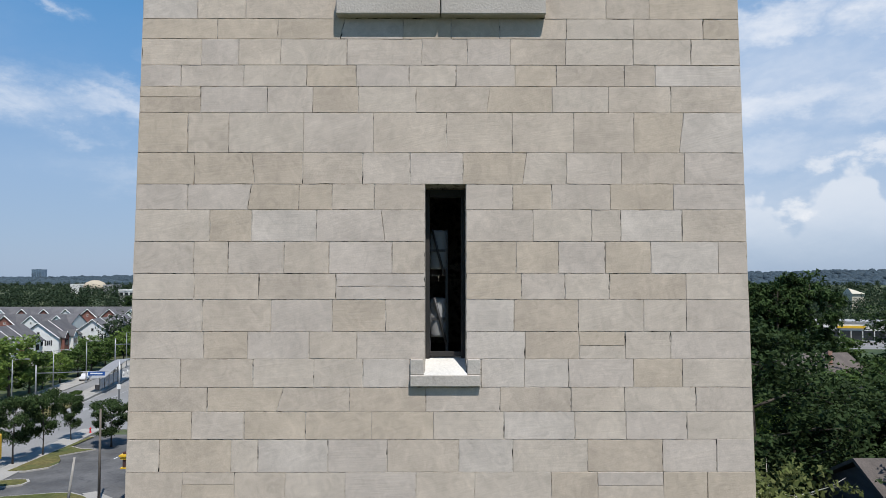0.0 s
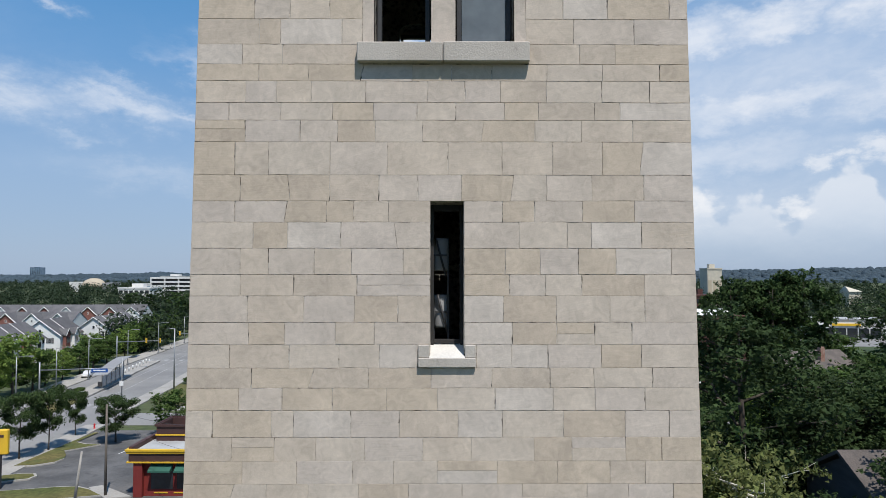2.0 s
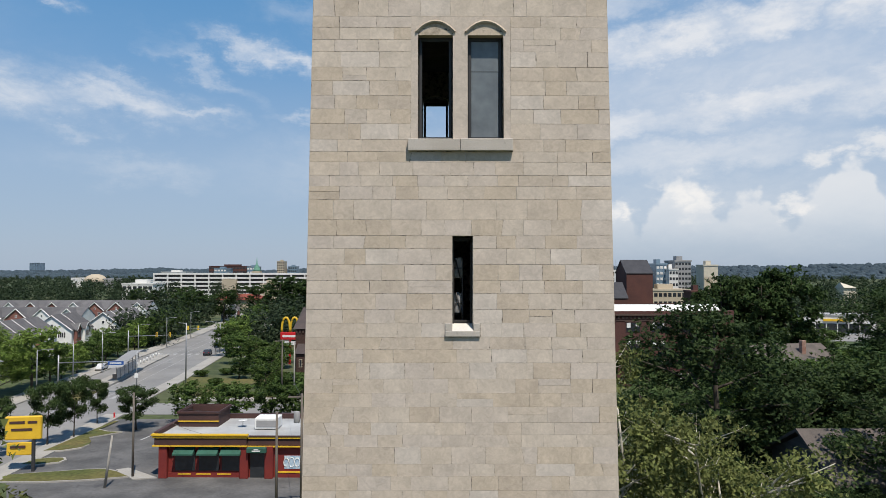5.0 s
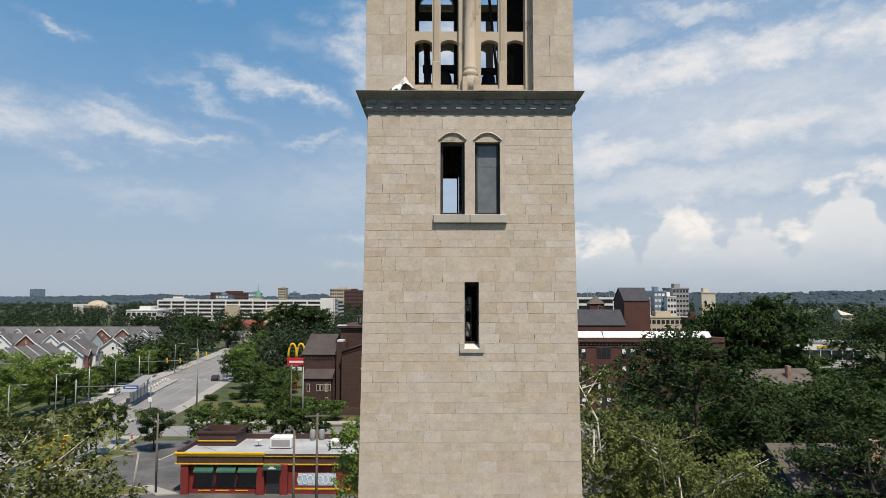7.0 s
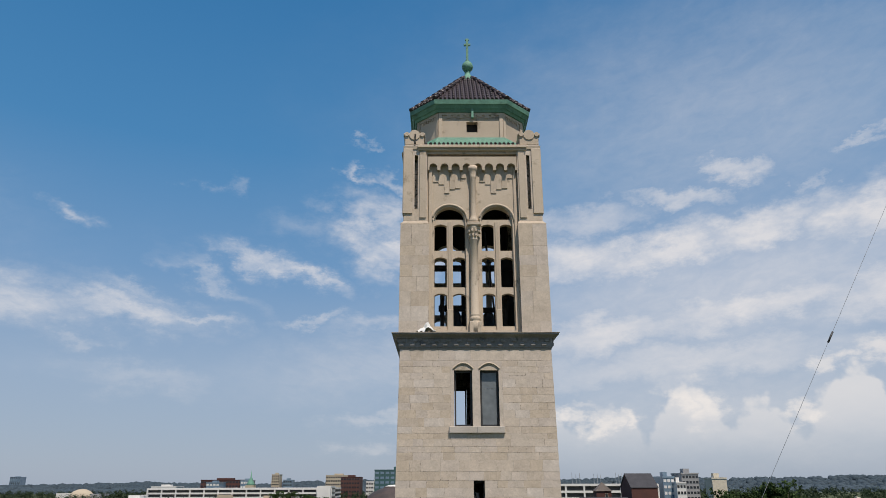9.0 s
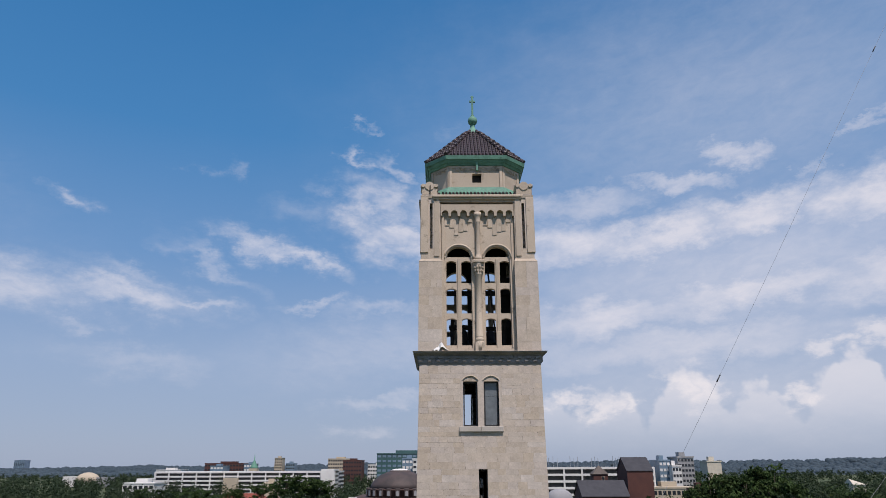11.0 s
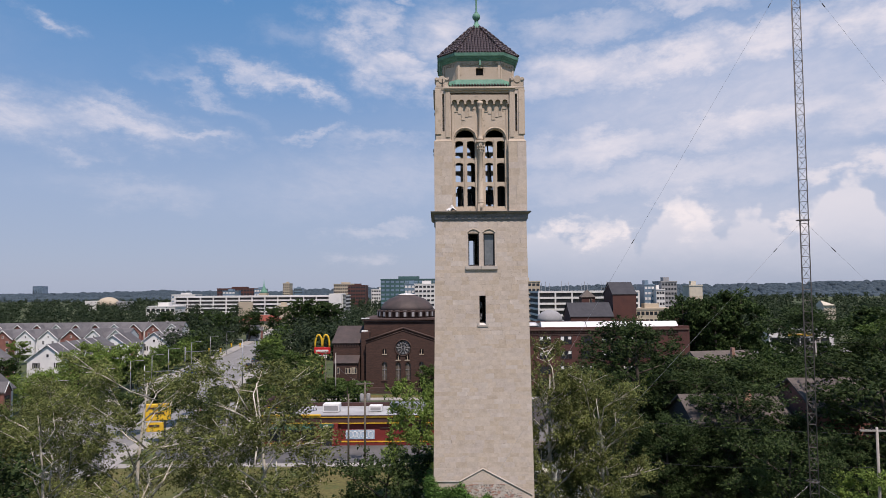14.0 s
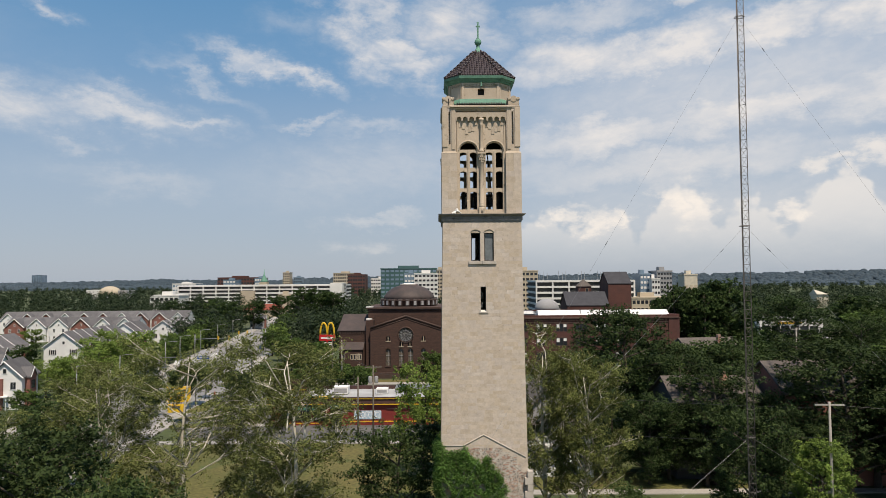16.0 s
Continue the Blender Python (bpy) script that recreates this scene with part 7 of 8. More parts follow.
KINDS = {
    "oak": tree_kind("tree", 16, 5.0, 11, LEAF_DARK, BARK, "broad dark green shade tree with a dense crown", 0.36, 14, 56, 0.27, 1.6, 0.12, fill=45, spray=5),
    "ash": tree_kind("tree", 15, 4.4, 12, LEAF_DARK, BARK, "tall dark green shade tree with feathery crown", 0.32, 14, 52, 0.26, 1.4, 0.12, 0.8, fill=45, spray=5),
    "maple": tree_kind("tree", 13, 4.6, 13, LEAF_MID, BARK, "rounded green maple with full crown", 0.3, 12, 52, 0.26, 1.5, 0.12, fill=45, spray=5),
    "lime": tree_kind("tree", 10, 3.2, 14, LEAF_LIGHT, BARK, "bright green young shade tree", 0.2, 11, 50, 0.21, 1.15, 0.15, fill=20, spray=5),
    "near_oak": tree_kind("tree", 16, 5.0, 51, LEAF_DEEP, BARK, "broad dark green tree with a deep dense crown", 0.36, 18, 84, 0.138, 1.35, 0.06, fill=135, spray=8),
    "near_ash": tree_kind("tree", 15, 4.4, 52, LEAF_ASH, BARK, "tall dark green tree with feathery layered crown", 0.32, 19, 76, 0.137, 1.2, 0.08, 0.6, fill=130, spray=8),
    "near_maple": tree_kind("tree", 13, 4.6, 53, LEAF_FULL, BARK, "rounded mid-green tree with full leafy crown", 0.3, 16, 76, 0.14, 1.25, 0.08, fill=120, spray=8),
    "near_lime": tree_kind("tree", 10, 3.2, 54, LEAF_LIGHT, BARK, "bright yellow-green young tree", 0.2, 13, 115, 0.10, 0.95, 0.12, fill=60, spray=7),
    "street": tree_kind("tree", 7, 1.9, 15, LEAF_ASH, BARK, "small street tree with narrow green crown", 0.11, 10, 120, 0.10, 0.7, 0.24, 0.9, fill=14),
    "sycamore": tree_kind("sycamore", 19, 4.7, 21, LEAF_SYC, PALEBARK, "thin-leaved sycamore with pale branches showing", 0.26, 21, 100, 0.08, 1.15, 0.2, 0.85, fill=6, twigs=6, spray=6, bend=0.03),
    "sycamore_b": tree_kind("sycamore", 18, 4.0, 27, LEAF_SYC, PALEBARK, "slender sycamore with sparse leaves and pale bark", 0.22, 20, 120, 0.077, 1.15, 0.16, 1.0, fill=12, twigs=6, spray=7, bend=0.03),
    "sycamore_full": tree_kind("sycamore", 17, 3.9, 33, LEAF_SYC, PALEBARK, "sycamore with twisting white limbs and olive leaves", 0.30, 22, 120, 0.085, 1.15, 0.1, 0.95, fill=40, twigs=6, spray=6, bend=0.03),
    "shrub": tree_kind("shrub", 2.6, 1.5, 41, LEAF_MID, BARK, "rounded green shrub on the grass", 0.06, 9, 60, 0.15, 0.75, 0.05, 0.7, fill=16),
}
HEIGHT = {"oak": 16, "ash": 15, "maple": 13, "lime": 10, "near_oak": 16, "near_ash": 15, "near_maple": 13, "near_lime": 10, "street": 7, "sycamore": 19, "sycamore_b": 18, "sycamore_full": 17, "shrub": 2.6}


def plant(kind, x, y, h, turn=0.0, wide=1.0):
    src = KINDS[kind]
    base = HEIGHT[kind]
    s = h / base
    return copy_thing(src, pose(x, y, 0.0, 0, 0, turn) @ Matrix.Diagonal((s * wide, s * wide, s, 1)))


ivy = new("ivy", leaves_mesh("ivy", spots, sizes, 60, 0.062, LEAF_IVY, ivy_gen, 0.5, 1.0, 3, 0.5))
tagged(ivy, "thick green ivy climbing the tower base", "ivy", kind="stuff")
# near the tower
NEAR = [
    ("sycamore", -24.6, 3.8, 19.6, 20, 1.0), ("sycamore_b", -14.8, -0.8, 19.9, 140, 1.05), ("sycamore_b", -31.5, 2.0, 17.2, 250, 0.95), ("sycamore", -37.5, -4, 15.5, 80, 0.9), ("sycamore_b", -19.5, 6.5, 15.5, 10, 0.9),
    ("sycamore_full", 6.6, 10.5, 19.6, 60, 0.8), ("sycamore_full", 10.3, 9.5, 17.4, 190, 0.85),
    ("near_oak", 22.7, 40, 20.8, 10, 1.05), ("near_ash", 14.5, 35, 15.0, 100, 1.0), ("near_lime", 28.0, 47, 12.0, 0, 0.9), ("near_ash", 31, 42, 15.2, 210, 1.1), ("near_maple", 38.5, 44, 15.4, 300, 1.2), ("near_maple", 46, 48, 14.0, 80, 1.2), ("near_ash", 36, 57, 13.2, 200, 1.3), ("near_maple", 29, 57, 12.6, 10, 1.2), ("near_maple", 46, 60, 12.0, 120, 1.3),
    ("near_ash", 28.6, 24.5, 14.6, 140, 1.05), ("near_oak", 36.5, 25.0, 11.5, 140, 1.0), ("near_oak", 21.0, 25, 10.8, 240, 1.0), ("near_oak", 27.2, 24, 9.6, 300, 1.0), ("near_oak", 17.2, 27, 11.5, 60, 1.05), ("near_oak", 23.8, 26.5, 9.6, 150, 1.0),
    ("near_ash", 25.1, 8.0, 12.6, 0, 0.95), ("near_lime", 31.5, 8, 9.3, 70, 0.95), ("near_maple", 12.0, 1.0, 7.0, 140, 1.0), ("near_ash", 41.2, 19.8, 17.2, 190, 1.2), ("near_oak", 47.5, 16, 11.5, 40, 1.0), ("near_ash", 46.0, 23.0, 15.8, 300, 1.1), ("near_ash", 36.5, 18, 9.0, 20, 1.1), ("near_oak", 52.0, 22, 14.5, 130, 1.1), ("sycamore_b", -36.5, 14, 17.2, 320, 1.0),
    ("near_oak", 72.5, 90, 20.8, 30, 1.35), ("oak", 88, 150, 8.5, 40, 1.4), ("maple", 99, 160, 8.0, 140, 1.4), ("oak", 109, 152, 8.5, 260, 1.4), ("near_ash", 82, 84, 16.0, 70, 1.2),
    ("ash", 56, 72, 12.5, 80, 1.2), ("maple", 62, 54, 11.5, 280, 1.2), ("maple", 72, 62, 12.5, 180, 1.3), ("ash", 46, 52, 9.5, 15, 1.1), ("maple", 53, 50, 9.0, 95, 1.2), ("oak", 68, 44, 15.5, 330, 1.1), ("maple", 77, 56, 15.0, 120, 1.2), ("oak", 84, 40, 16.5, 200, 1.1),
    ("near_ash", -7.0, 4.0, 12.2, 20, 0.95), ("near_lime", -5.2, 28.0, 14.0, 0, 0.8), ("near_maple", -12.5, -12.0, 7.4, 50, 1.0),
    ("near_ash", -30, -11, 15.2, 35, 1.0), ("near_maple", -18.3, -22, 14.4, 200, 0.8), ("near_oak", -25.5, -24, 14.0, 80, 0.9), ("near_ash", -22, -14, 12.0, 250, 0.9), ("near_ash", -23.0, -19.5, 11.0, 170, 1.0), ("near_oak", -37, -7.5, 14.5, 260, 1.05), ("near_maple", -17.5, -18.5, 7.8, 10, 1.1), ("near_ash", -42, 9, 13.0, 90, 1.0), ("oak", -46, 22, 11.0, 290, 1.0), ("near_maple", -33.5, -21, 10.5, 120, 1.0),
]
for row in NEAR:
    plant(*row)
# between the houses, behind the brick blocks and along the avenue
MIDDLE = [
    ("oak", 62, 135, 22.5, 50, 0.85), ("oak", 69, 131, 22.0, 110, 0.85), ("oak", 77, 134, 24.4, 200, 0.8), ("oak", 66, 138, 21.5, 250, 0.85), ("oak", 73, 139, 22.5, 300, 0.8), ("oak", -70, 287, 21, 10, 1.2), ("oak", -63, 300, 19.5, 100, 1.2), ("ash", -56, 292, 18, 200, 1.2),
    ("maple", 62, 86, 11, 10, 1.3), ("oak", 74, 92, 12, 130, 1.3), ("maple", 88, 84, 13, 220, 1.3), ("oak", 104, 96, 17, 70, 1.3), ("maple", 120, 110, 16, 150, 1.3), ("oak", 134, 120, 18, 240, 1.3), ("ash", 98, 70, 16, 330, 1.2), ("oak", 115, 76, 17.5, 15, 1.2),
    ("maple", 40, 120, 8, 0, 1.4), ("maple", 52, 128, 8, 90, 1.4), ("oak", 68, 130, 9, 170, 1.4), ("maple", 88, 130, 6.5, 250, 1.3), ("oak", 38, 146, 8, 40, 1.4), ("maple", 58, 150, 7.5, 40, 1.5), ("maple", 72, 150, 8, 140, 1.5), ("maple", 46, 76, 12.0, 80, 1.3), ("oak", 34, 68, 11.5, 160, 1.2),
    ("oak", 142, 150, 21, 10, 1.3), ("oak", 152, 160, 22, 100, 1.3), ("ash", 128, 160, 18, 190, 1.3), ("maple", 118, 140, 15, 280, 1.3),
    ("street", -50.4, 85, 6.6, 0, 0.75), ("street", -50.7, 72.7, 8.4, 100, 0.85), ("street", -49.5, 76.9, 8.4, 200, 0.75), ("street", -43.2, 81.5, 6.2, 300, 1.3), ("street", -54.5, 67, 7.6, 40, 1.0),
    ("maple", -36.5, 85, 6.5, 20, 1.2), ("maple", -30.5, 86, 6.3, 120, 1.2), ("maple", -25.0, 85.5, 6.2, 220, 1.2), ("maple", -20.5, 86, 6.0, 320, 1.2),
    ("near_lime", -77.5, 96, 11.8, 0, 1.25), ("near_lime", -79, 106, 13.0, 60, 1.2), ("lime", -77, 114, 11.8, 120, 1.1), ("maple", -78, 122, 8.6, 180, 1.1), ("lime", -79, 128, 7.4, 240, 1.1), ("lime", -80, 136, 6.2, 300, 1.1), ("maple", -81, 145, 7.0, 30, 1.1), ("maple", -82.5, 154, 8.0, 90, 1.1), ("maple", -84, 164, 7.0, 150, 1.1), ("lime", -84, 174, 8.0, 210, 1.1), ("maple", -87, 186, 9.4, 270, 1.1), ("maple", -88, 198, 9.0, 330, 1.1), ("maple", -90, 212, 9.4, 10, 1.1), ("maple", -93, 228, 9.6, 70, 1.1),
    ("maple", -84, 98, 7, 0, 1.1), ("lime", -92, 108, 6.5, 90, 1.1), ("near_lime", -77, 86, 9.5, 200, 1.3), ("maple", -72.5, 62, 6.0, 100, 1.1), ("oak", -86, 60, 9.0, 200, 1.1), ("maple", -78, 52, 9.0, 250, 1.1),
    ("lime", -58, 176, 8.6, 0, 1.2), ("maple", -59.5, 188, 8.8, 60, 1.2), ("lime", -62, 200, 8.6, 130, 1.2), ("maple", -64, 214, 9.0, 190, 1.2), ("maple", -67, 230, 9.2, 260, 1.2), ("maple", -56, 165, 8.2, 300, 1.2), ("maple", -48, 150, 7.8, 20, 1.3), ("maple", -42, 142, 7.2, 80, 1.3), ("oak", -47, 200, 9.0, 120, 1.2), ("oak", -52, 235, 10, 180, 1.2), ("maple", -70, 250, 10, 240, 1.2), ("maple", -40, 215, 9, 290, 1.2),
    ("maple", -31.5, 108.0, 6.0, 0, 1.1), ("shrub", -21.5, 106.8, 3.6, 60, 1.2), ("maple", -4.5, 108, 7.2, 90, 1.1), ("maple", -1, 106, 6.5, 0, 1.1),
    ("lime", -87, 152, 5.4, 70, 1.2), ("near_lime", -89, 166, 7.6, 130, 1.3), ("maple", -92, 184, 6.0, 250, 1.2), ("near_lime", -91, 132, 7.4, 310, 1.3), ("maple", -96, 222, 9.5, 105, 1.2), ("oak", -98, 240, 10.5, 165, 1.2),
    ("near_lime", -84, 88, 8.0, 20, 1.2), ("oak", -103, 111, 9.2, 60, 1.2), ("maple", -33, 116, 8.0, 0, 1.0), ("maple", -36.5, 143, 6.5, 60, 1.2), ("oak", -42, 128, 4.6, 10, 1.5), ("shrub", -26.7, 107, 4.2, 10, 1.1),
    ("lime", -150, 170, 8, 0, 1.2), ("lime", -142, 182, 8, 50, 1.2), ("maple", -160, 120, 12, 100, 1.2), ("oak", -150, 105, 13, 150, 1.2), ("oak", -170, 140, 13, 200, 1.2), ("maple", -100, 108, 5.0, 250, 1.2),
    ("oak", -102, 270, 15, 0, 1.2), ("oak", -94, 285, 15, 60, 1.2), ("ash", -88, 320, 16, 120, 1.3), ("oak", -120, 310, 15, 180, 1.3), ("oak", -135, 320, 14, 240, 1.3), ("oak", -150, 330, 14, 300, 1.3),
]
for row in MIDDLE:
    plant(*row)
for x, y, h in ((-39, 108, 1.8), (-37, 110.5, 1.6), (-51, 131, 1.3), (-46, 133, 1.4), (-41, 134, 1.3), (-36, 133, 1.4), (-33, 122, 2.2), (-44, 119, 1.4), (-66.8, 112, 1.0), (-67.5, 116, 1.0), (-68.2, 120, 1.0)):
    plant("shrub", x, y, h, 37 * x, 1.5)

# woods out to the horizon: crowns of leaf clumps, too many to count
far_gen = np.random.default_rng(5)
centres, spreads = [], []


def clear_of(x, y):
    """Keeps the woods off the avenue and the big blocks."""
    if 190 < y < 700 and abs(x - np.interp(y, [190, 230, 300, 420, 620, 700], [-71, -75, -84, -100, -125, -135])) < 13:
        return False
    for x0, x1, y0, y1 in ((-215, -105, 185, 285), (-200, -75, 440, 520), (20, 82, 165, 225), (35, 135, 225, 400), (150, 170, 360, 410), (-75, 10, 440, 600), (-118, -75, 360, 410), (-210, -170, 400, 450), (108, 178, 180, 255), (235, 290, 380, 430)):
        if x0 < x < x1 and y0 < y < y1:
            return False
    return True


near_centres, near_spreads = [], []
for i in range(3100):
    d = 190 + 1500 * far_gen.random() ** 1.6
    a = far_gen.uniform(-0.75, 0.75)
    x, y = d * math.tan(a), d
    if not clear_of(x, y):
        continue
    h = far_gen.uniform(8, 15.5) + (2.5 if x > 100 else 0) + (3.5 if 285 < y < 445 and x < -60 else 0)
    r = far_gen.uniform(4.0, 7.0)
    close = d < 470
    for j in range(3):
        (near_centres if close else centres).append((x + far_gen.normal() * r * 0.4, y + far_gen.normal() * r * 0.4, h - r * 0.8 - 0.22 * j * h))
        (near_spreads if close else spreads).append(r * far_gen.uniform(0.7, 1.0))
far = new("far_trees", leaves_mesh("far_trees", centres, spreads, 26, 1.05, LEAF_FAR, far_gen, 0.6, jitter=0.25))
tagged(far, "distant green treetops over the neighbourhood", "trees", kind="stuff")
belt = new("tree_belt", leaves_mesh("tree_belt", near_centres, near_spreads, 84, 0.5, LEAF_FAR, far_gen, 0.5, jitter=0.3))
tagged(belt, "dense green treetops behind the houses", "trees", kind="stuff")


def ridge(y, lo, hi, x0, x1, n, size, seed, label):
    """A wooded rise: rows of crowns along a rolling crest."""
    g = np.random.default_rng(seed)
    c, s = [], []
    for i in range(n):
        x = x0 + (x1 - x0) * g.random()
        t = (x - x0) / (x1 - x0)
        crest = lo + (hi - lo) * t + 5 * math.sin(x * 0.004 + seed) + 3 * math.sin(x * 0.013)
        f = g.random() ** 0.7
        c.append((x, y - 500 * (1 - f) * (y / 4000), crest * f + g.normal() * 2.0))
        s.append(size * g.uniform(0.6, 1.3))
    # each crown a small lumpy dome
    c, s = np.array(c), np.array(s)
    prof = np.array([(1.0, -0.45), (0.95, 0.15), (0.6, 0.62), (0.0, 0.85)])
    turn = g.random(len(c)) * 6.28
    verts, faces = [], []
    for k, (p, q, a) in enumerate(zip(c, s, turn)):
        base = len(verts)
        for rr, zz in prof[:3]:
            for m in range(6):
                lump = q * rr * g.uniform(0.75, 1.2)
                verts.append((p[0] + lump * math.cos(a + 1.047 * m), p[1] + lump * math.sin(a + 1.047 * m), p[2] + q * zz * 0.75))
        verts.append((p[0], p[1], p[2] + q * 0.62))
        for u in (0, 6):
            faces += [(base + u + m, base + u + (m + 1) % 6, base + u + 6 + (m + 1) % 6, base + u + 6 + m) for m in range(6)]
        faces += [(base + 12 + m, base + 12 + (m + 1) % 6, base + 18) for m in range(6)]
    ob = new("wooded_ridge", mesh_of("wooded_ridge", verts, faces, HILL_HAZED, True))
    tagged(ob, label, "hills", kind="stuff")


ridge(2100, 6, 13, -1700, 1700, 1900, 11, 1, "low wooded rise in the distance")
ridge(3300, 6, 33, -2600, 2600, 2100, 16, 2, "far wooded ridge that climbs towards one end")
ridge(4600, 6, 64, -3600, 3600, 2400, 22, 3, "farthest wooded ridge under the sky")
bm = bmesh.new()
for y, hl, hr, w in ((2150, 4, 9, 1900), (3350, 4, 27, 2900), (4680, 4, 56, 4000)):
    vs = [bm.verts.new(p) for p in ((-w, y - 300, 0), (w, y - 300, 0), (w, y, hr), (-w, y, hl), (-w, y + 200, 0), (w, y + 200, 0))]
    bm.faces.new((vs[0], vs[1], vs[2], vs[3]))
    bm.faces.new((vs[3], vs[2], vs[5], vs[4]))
tagged(part("hillside", bm, HILL_HAZED), "bluish slopes under the far woods, haze in their colour", "hills", kind="structure")
for src in KINDS.values():
    for o in (*src.children_recursive, src):
        bpy.data.objects.remove(o)


# ---- mast, signs, poles and street things ----
def wire(parent, a, b, sag=0.0, r=0.012, name="wire", material=None):
    a, b = Vector(a), Vector(b)
    pts = [a.lerp(b, i / 8) - Vector((0, 0, sag * 4 * (i / 8) * (1 - i / 8))) for i in range(9)]
    return part(name, tube(bmesh.new(), pts, r, 4), material or DARKMETAL, parent)


mast = thing("radio_mast", (13.75, -17.2, 0), 0, "slim guyed lattice radio mast of dark steel", "radio mast")
LEGS = [(0.23 * math.cos(a), 0.23 * math.sin(a)) for a in (radians(90), radians(210), radians(330))]
for x, y in LEGS:
    part("leg", tube(bmesh.new(), [(x, y, 0), (x, y, 47)], 0.022, 6), MASTSTEEL, mast)
bm = bmesh.new()
for i in range(94):
    z = 0.5 * i
    for j in range(3):
        a, b = LEGS[j], LEGS[(j + 1) % 3]
        tube(bm, [(*a, z), (*b, z)], 0.008, 4, False)
        tube(bm, [(*(a if i % 2 else b), z), (*(b if i % 2 else a), z + 0.5)], 0.009, 4, False)
part("lacing", bm, MASTSTEEL, mast, "zigzag steel lacing")
part("footing", boxes((-0.6, 0.6, -0.6, 0.6, 0, 0.3), bevel=0.03), WALKWAY, mast)
for z in (15.0, 26.65, 38.5):
    part("guy_collar", tube(bmesh.new(), [(0.27 * math.cos(a), 0.27 * math.sin(a), z) for a in (radians(60 * i + 30) for i in range(7))], 0.022, 5), MASTSTEEL, mast)
TIES = [((0, 0, 38.6), (-23.5, 0, 0)), ((0, 0, 26.65), (-26.0, 0, 0)), ((0, 0, 15.0), (-21.8, -4.8, 0)), ((0, 0, 38.5), (24.2, -4.8, 0)), ((0, 0, 26.65), (24.2, -4.8, 0)), ((0, 0, 15.0), (24.2, -4.8, 0))]
for a, b in TIES:
    g = wire(mast, a, b, 0.15, 0.0042, "guy_wire", METAL)
    a, b = Vector(a), Vector(b)
    for f in (0.05, 0.33):
        c = a.lerp(b, f)
        d = (b - a).normalized()
        part("insulator", tube(bmesh.new(), [c - d * 0.12 - Vector((0, 0, 0.6 * f * (1 - f))), c + d * 0.12 - Vector((0, 0, 0.6 * f * (1 - f)))], 0.018, 6), DARKMETAL, g)

# burger sign
arches = thing("restaurant_sign", (-36.2, 150, 0), 0, "tall roadside sign with yellow arches over a red panel", "sign")
for c in (-1.05, 1.05):
    part("arch", tube(bmesh.new(), [(c + 1.0 * math.cos(t), 0, 7.6 + 3.6 * math.sin(t) ** 0.8) for t in (math.pi * i / 16 for i in range(17))], 0.27, 8), YELLOW, arches, "yellow arch")
part("panel", boxes((-2.3, 2.3, -0.3, 0.3, 5.9, 7.7), bevel=0.06), REDSIGN, arches, "red panel with a pale bar")
part("bar", boxes((-1.8, 1.8, -0.33, -0.29, 6.5, 7.0)), PAINTWHITE, arches)
part("reader_board", boxes((-1.3, 1.3, -0.2, 0.2, 4.6, 5.5)), PAINTWHITE, arches)
part("pole", boxes((-0.25, 0.25, -0.2, 0.2, 0, 5.9)), REDSIGN, arches)

ysign = thing("yellow_sign", (-46.9, 61.2, 0), 8, "yellow roadside sign with brown bars on a post", "sign")
part("board", boxes((-1.9, 1.9, -0.25, 0.25, 3.6, 6.2), bevel=0.1), YELLOW, ysign)
part("board", boxes((-1.7, 0.9, -0.2, 0.2, 1.9, 3.3), bevel=0.06), YELLOW, ysign)
for i, (x0, x1, z) in enumerate(((-1.4, 0.2, 5.4), (0.5, 1.5, 5.4), (-1.2, 1.0, 4.6), (-1.3, 0.3, 2.7))):
    part("bar", boxes((x0, x1, -0.29, -0.26 + 0.05 * (i == 3), z, z + 0.28)), BROWNPAINT, ysign)
part("post", boxes((0.9, 1.2, -0.15, 0.15, 0, 3.6)), DARKMETAL, ysign)


def street_lamp(x, y, h=8.4, arm=2.2, turn=0.0):
    ob = thing("street_lamp", (x, y, 0.1), turn, "grey steel street lamp with a single arm", "street lamp", "lamps along the avenue")
    part("pole", tube(bmesh.new(), [(0, 0, 0), (0, 0, h)], [0.12, 0.07], 8), METAL, ob)
    part("arm", tube(bmesh.new(), [(0, 0, h - 0.2), (arm * 0.5, 0, h + 0.1), (arm, 0, h + 0.12)], 0.045, 6), METAL, ob)
    part("lamp_head", boxes((arm - 0.1, arm + 0.65, -0.16, 0.16, h + 0.02, h + 0.18), bevel=0.05), GREYWALL, ob)
    part("base", boxes((-0.22, 0.22, -0.22, 0.22, 0, 0.4), bevel=0.04), METAL, ob)
    return ob


for x, y, t in ((-70.3, 104, 0), (-71.6, 118.4, 0), (-74.5, 136, 0), (-77.0, 160, 0), (-80, 186, 0), (-83, 214, 0), (-69, 88, 0), (-68.5, 70, 0), (-60.5, 170, 180), (-63, 196, 180), (-66, 225, 180), (-71, 262, 180)):
    street_lamp(x, y, 8.6, 2.2, t)
tall = thing("light_pole", (-51.0, 122, 0), 0, "tall pale grey light pole at the corner", "light pole")
part("pole", tube(bmesh.new(), [(0, 0, 0), (0, 0, 12.0)], [0.16, 0.1], 8), METAL, tall)
part("arm", tube(bmesh.new(), [(0, 0, 11.9), (-1.6, 0, 12.1)], 0.05, 6), METAL, tall)


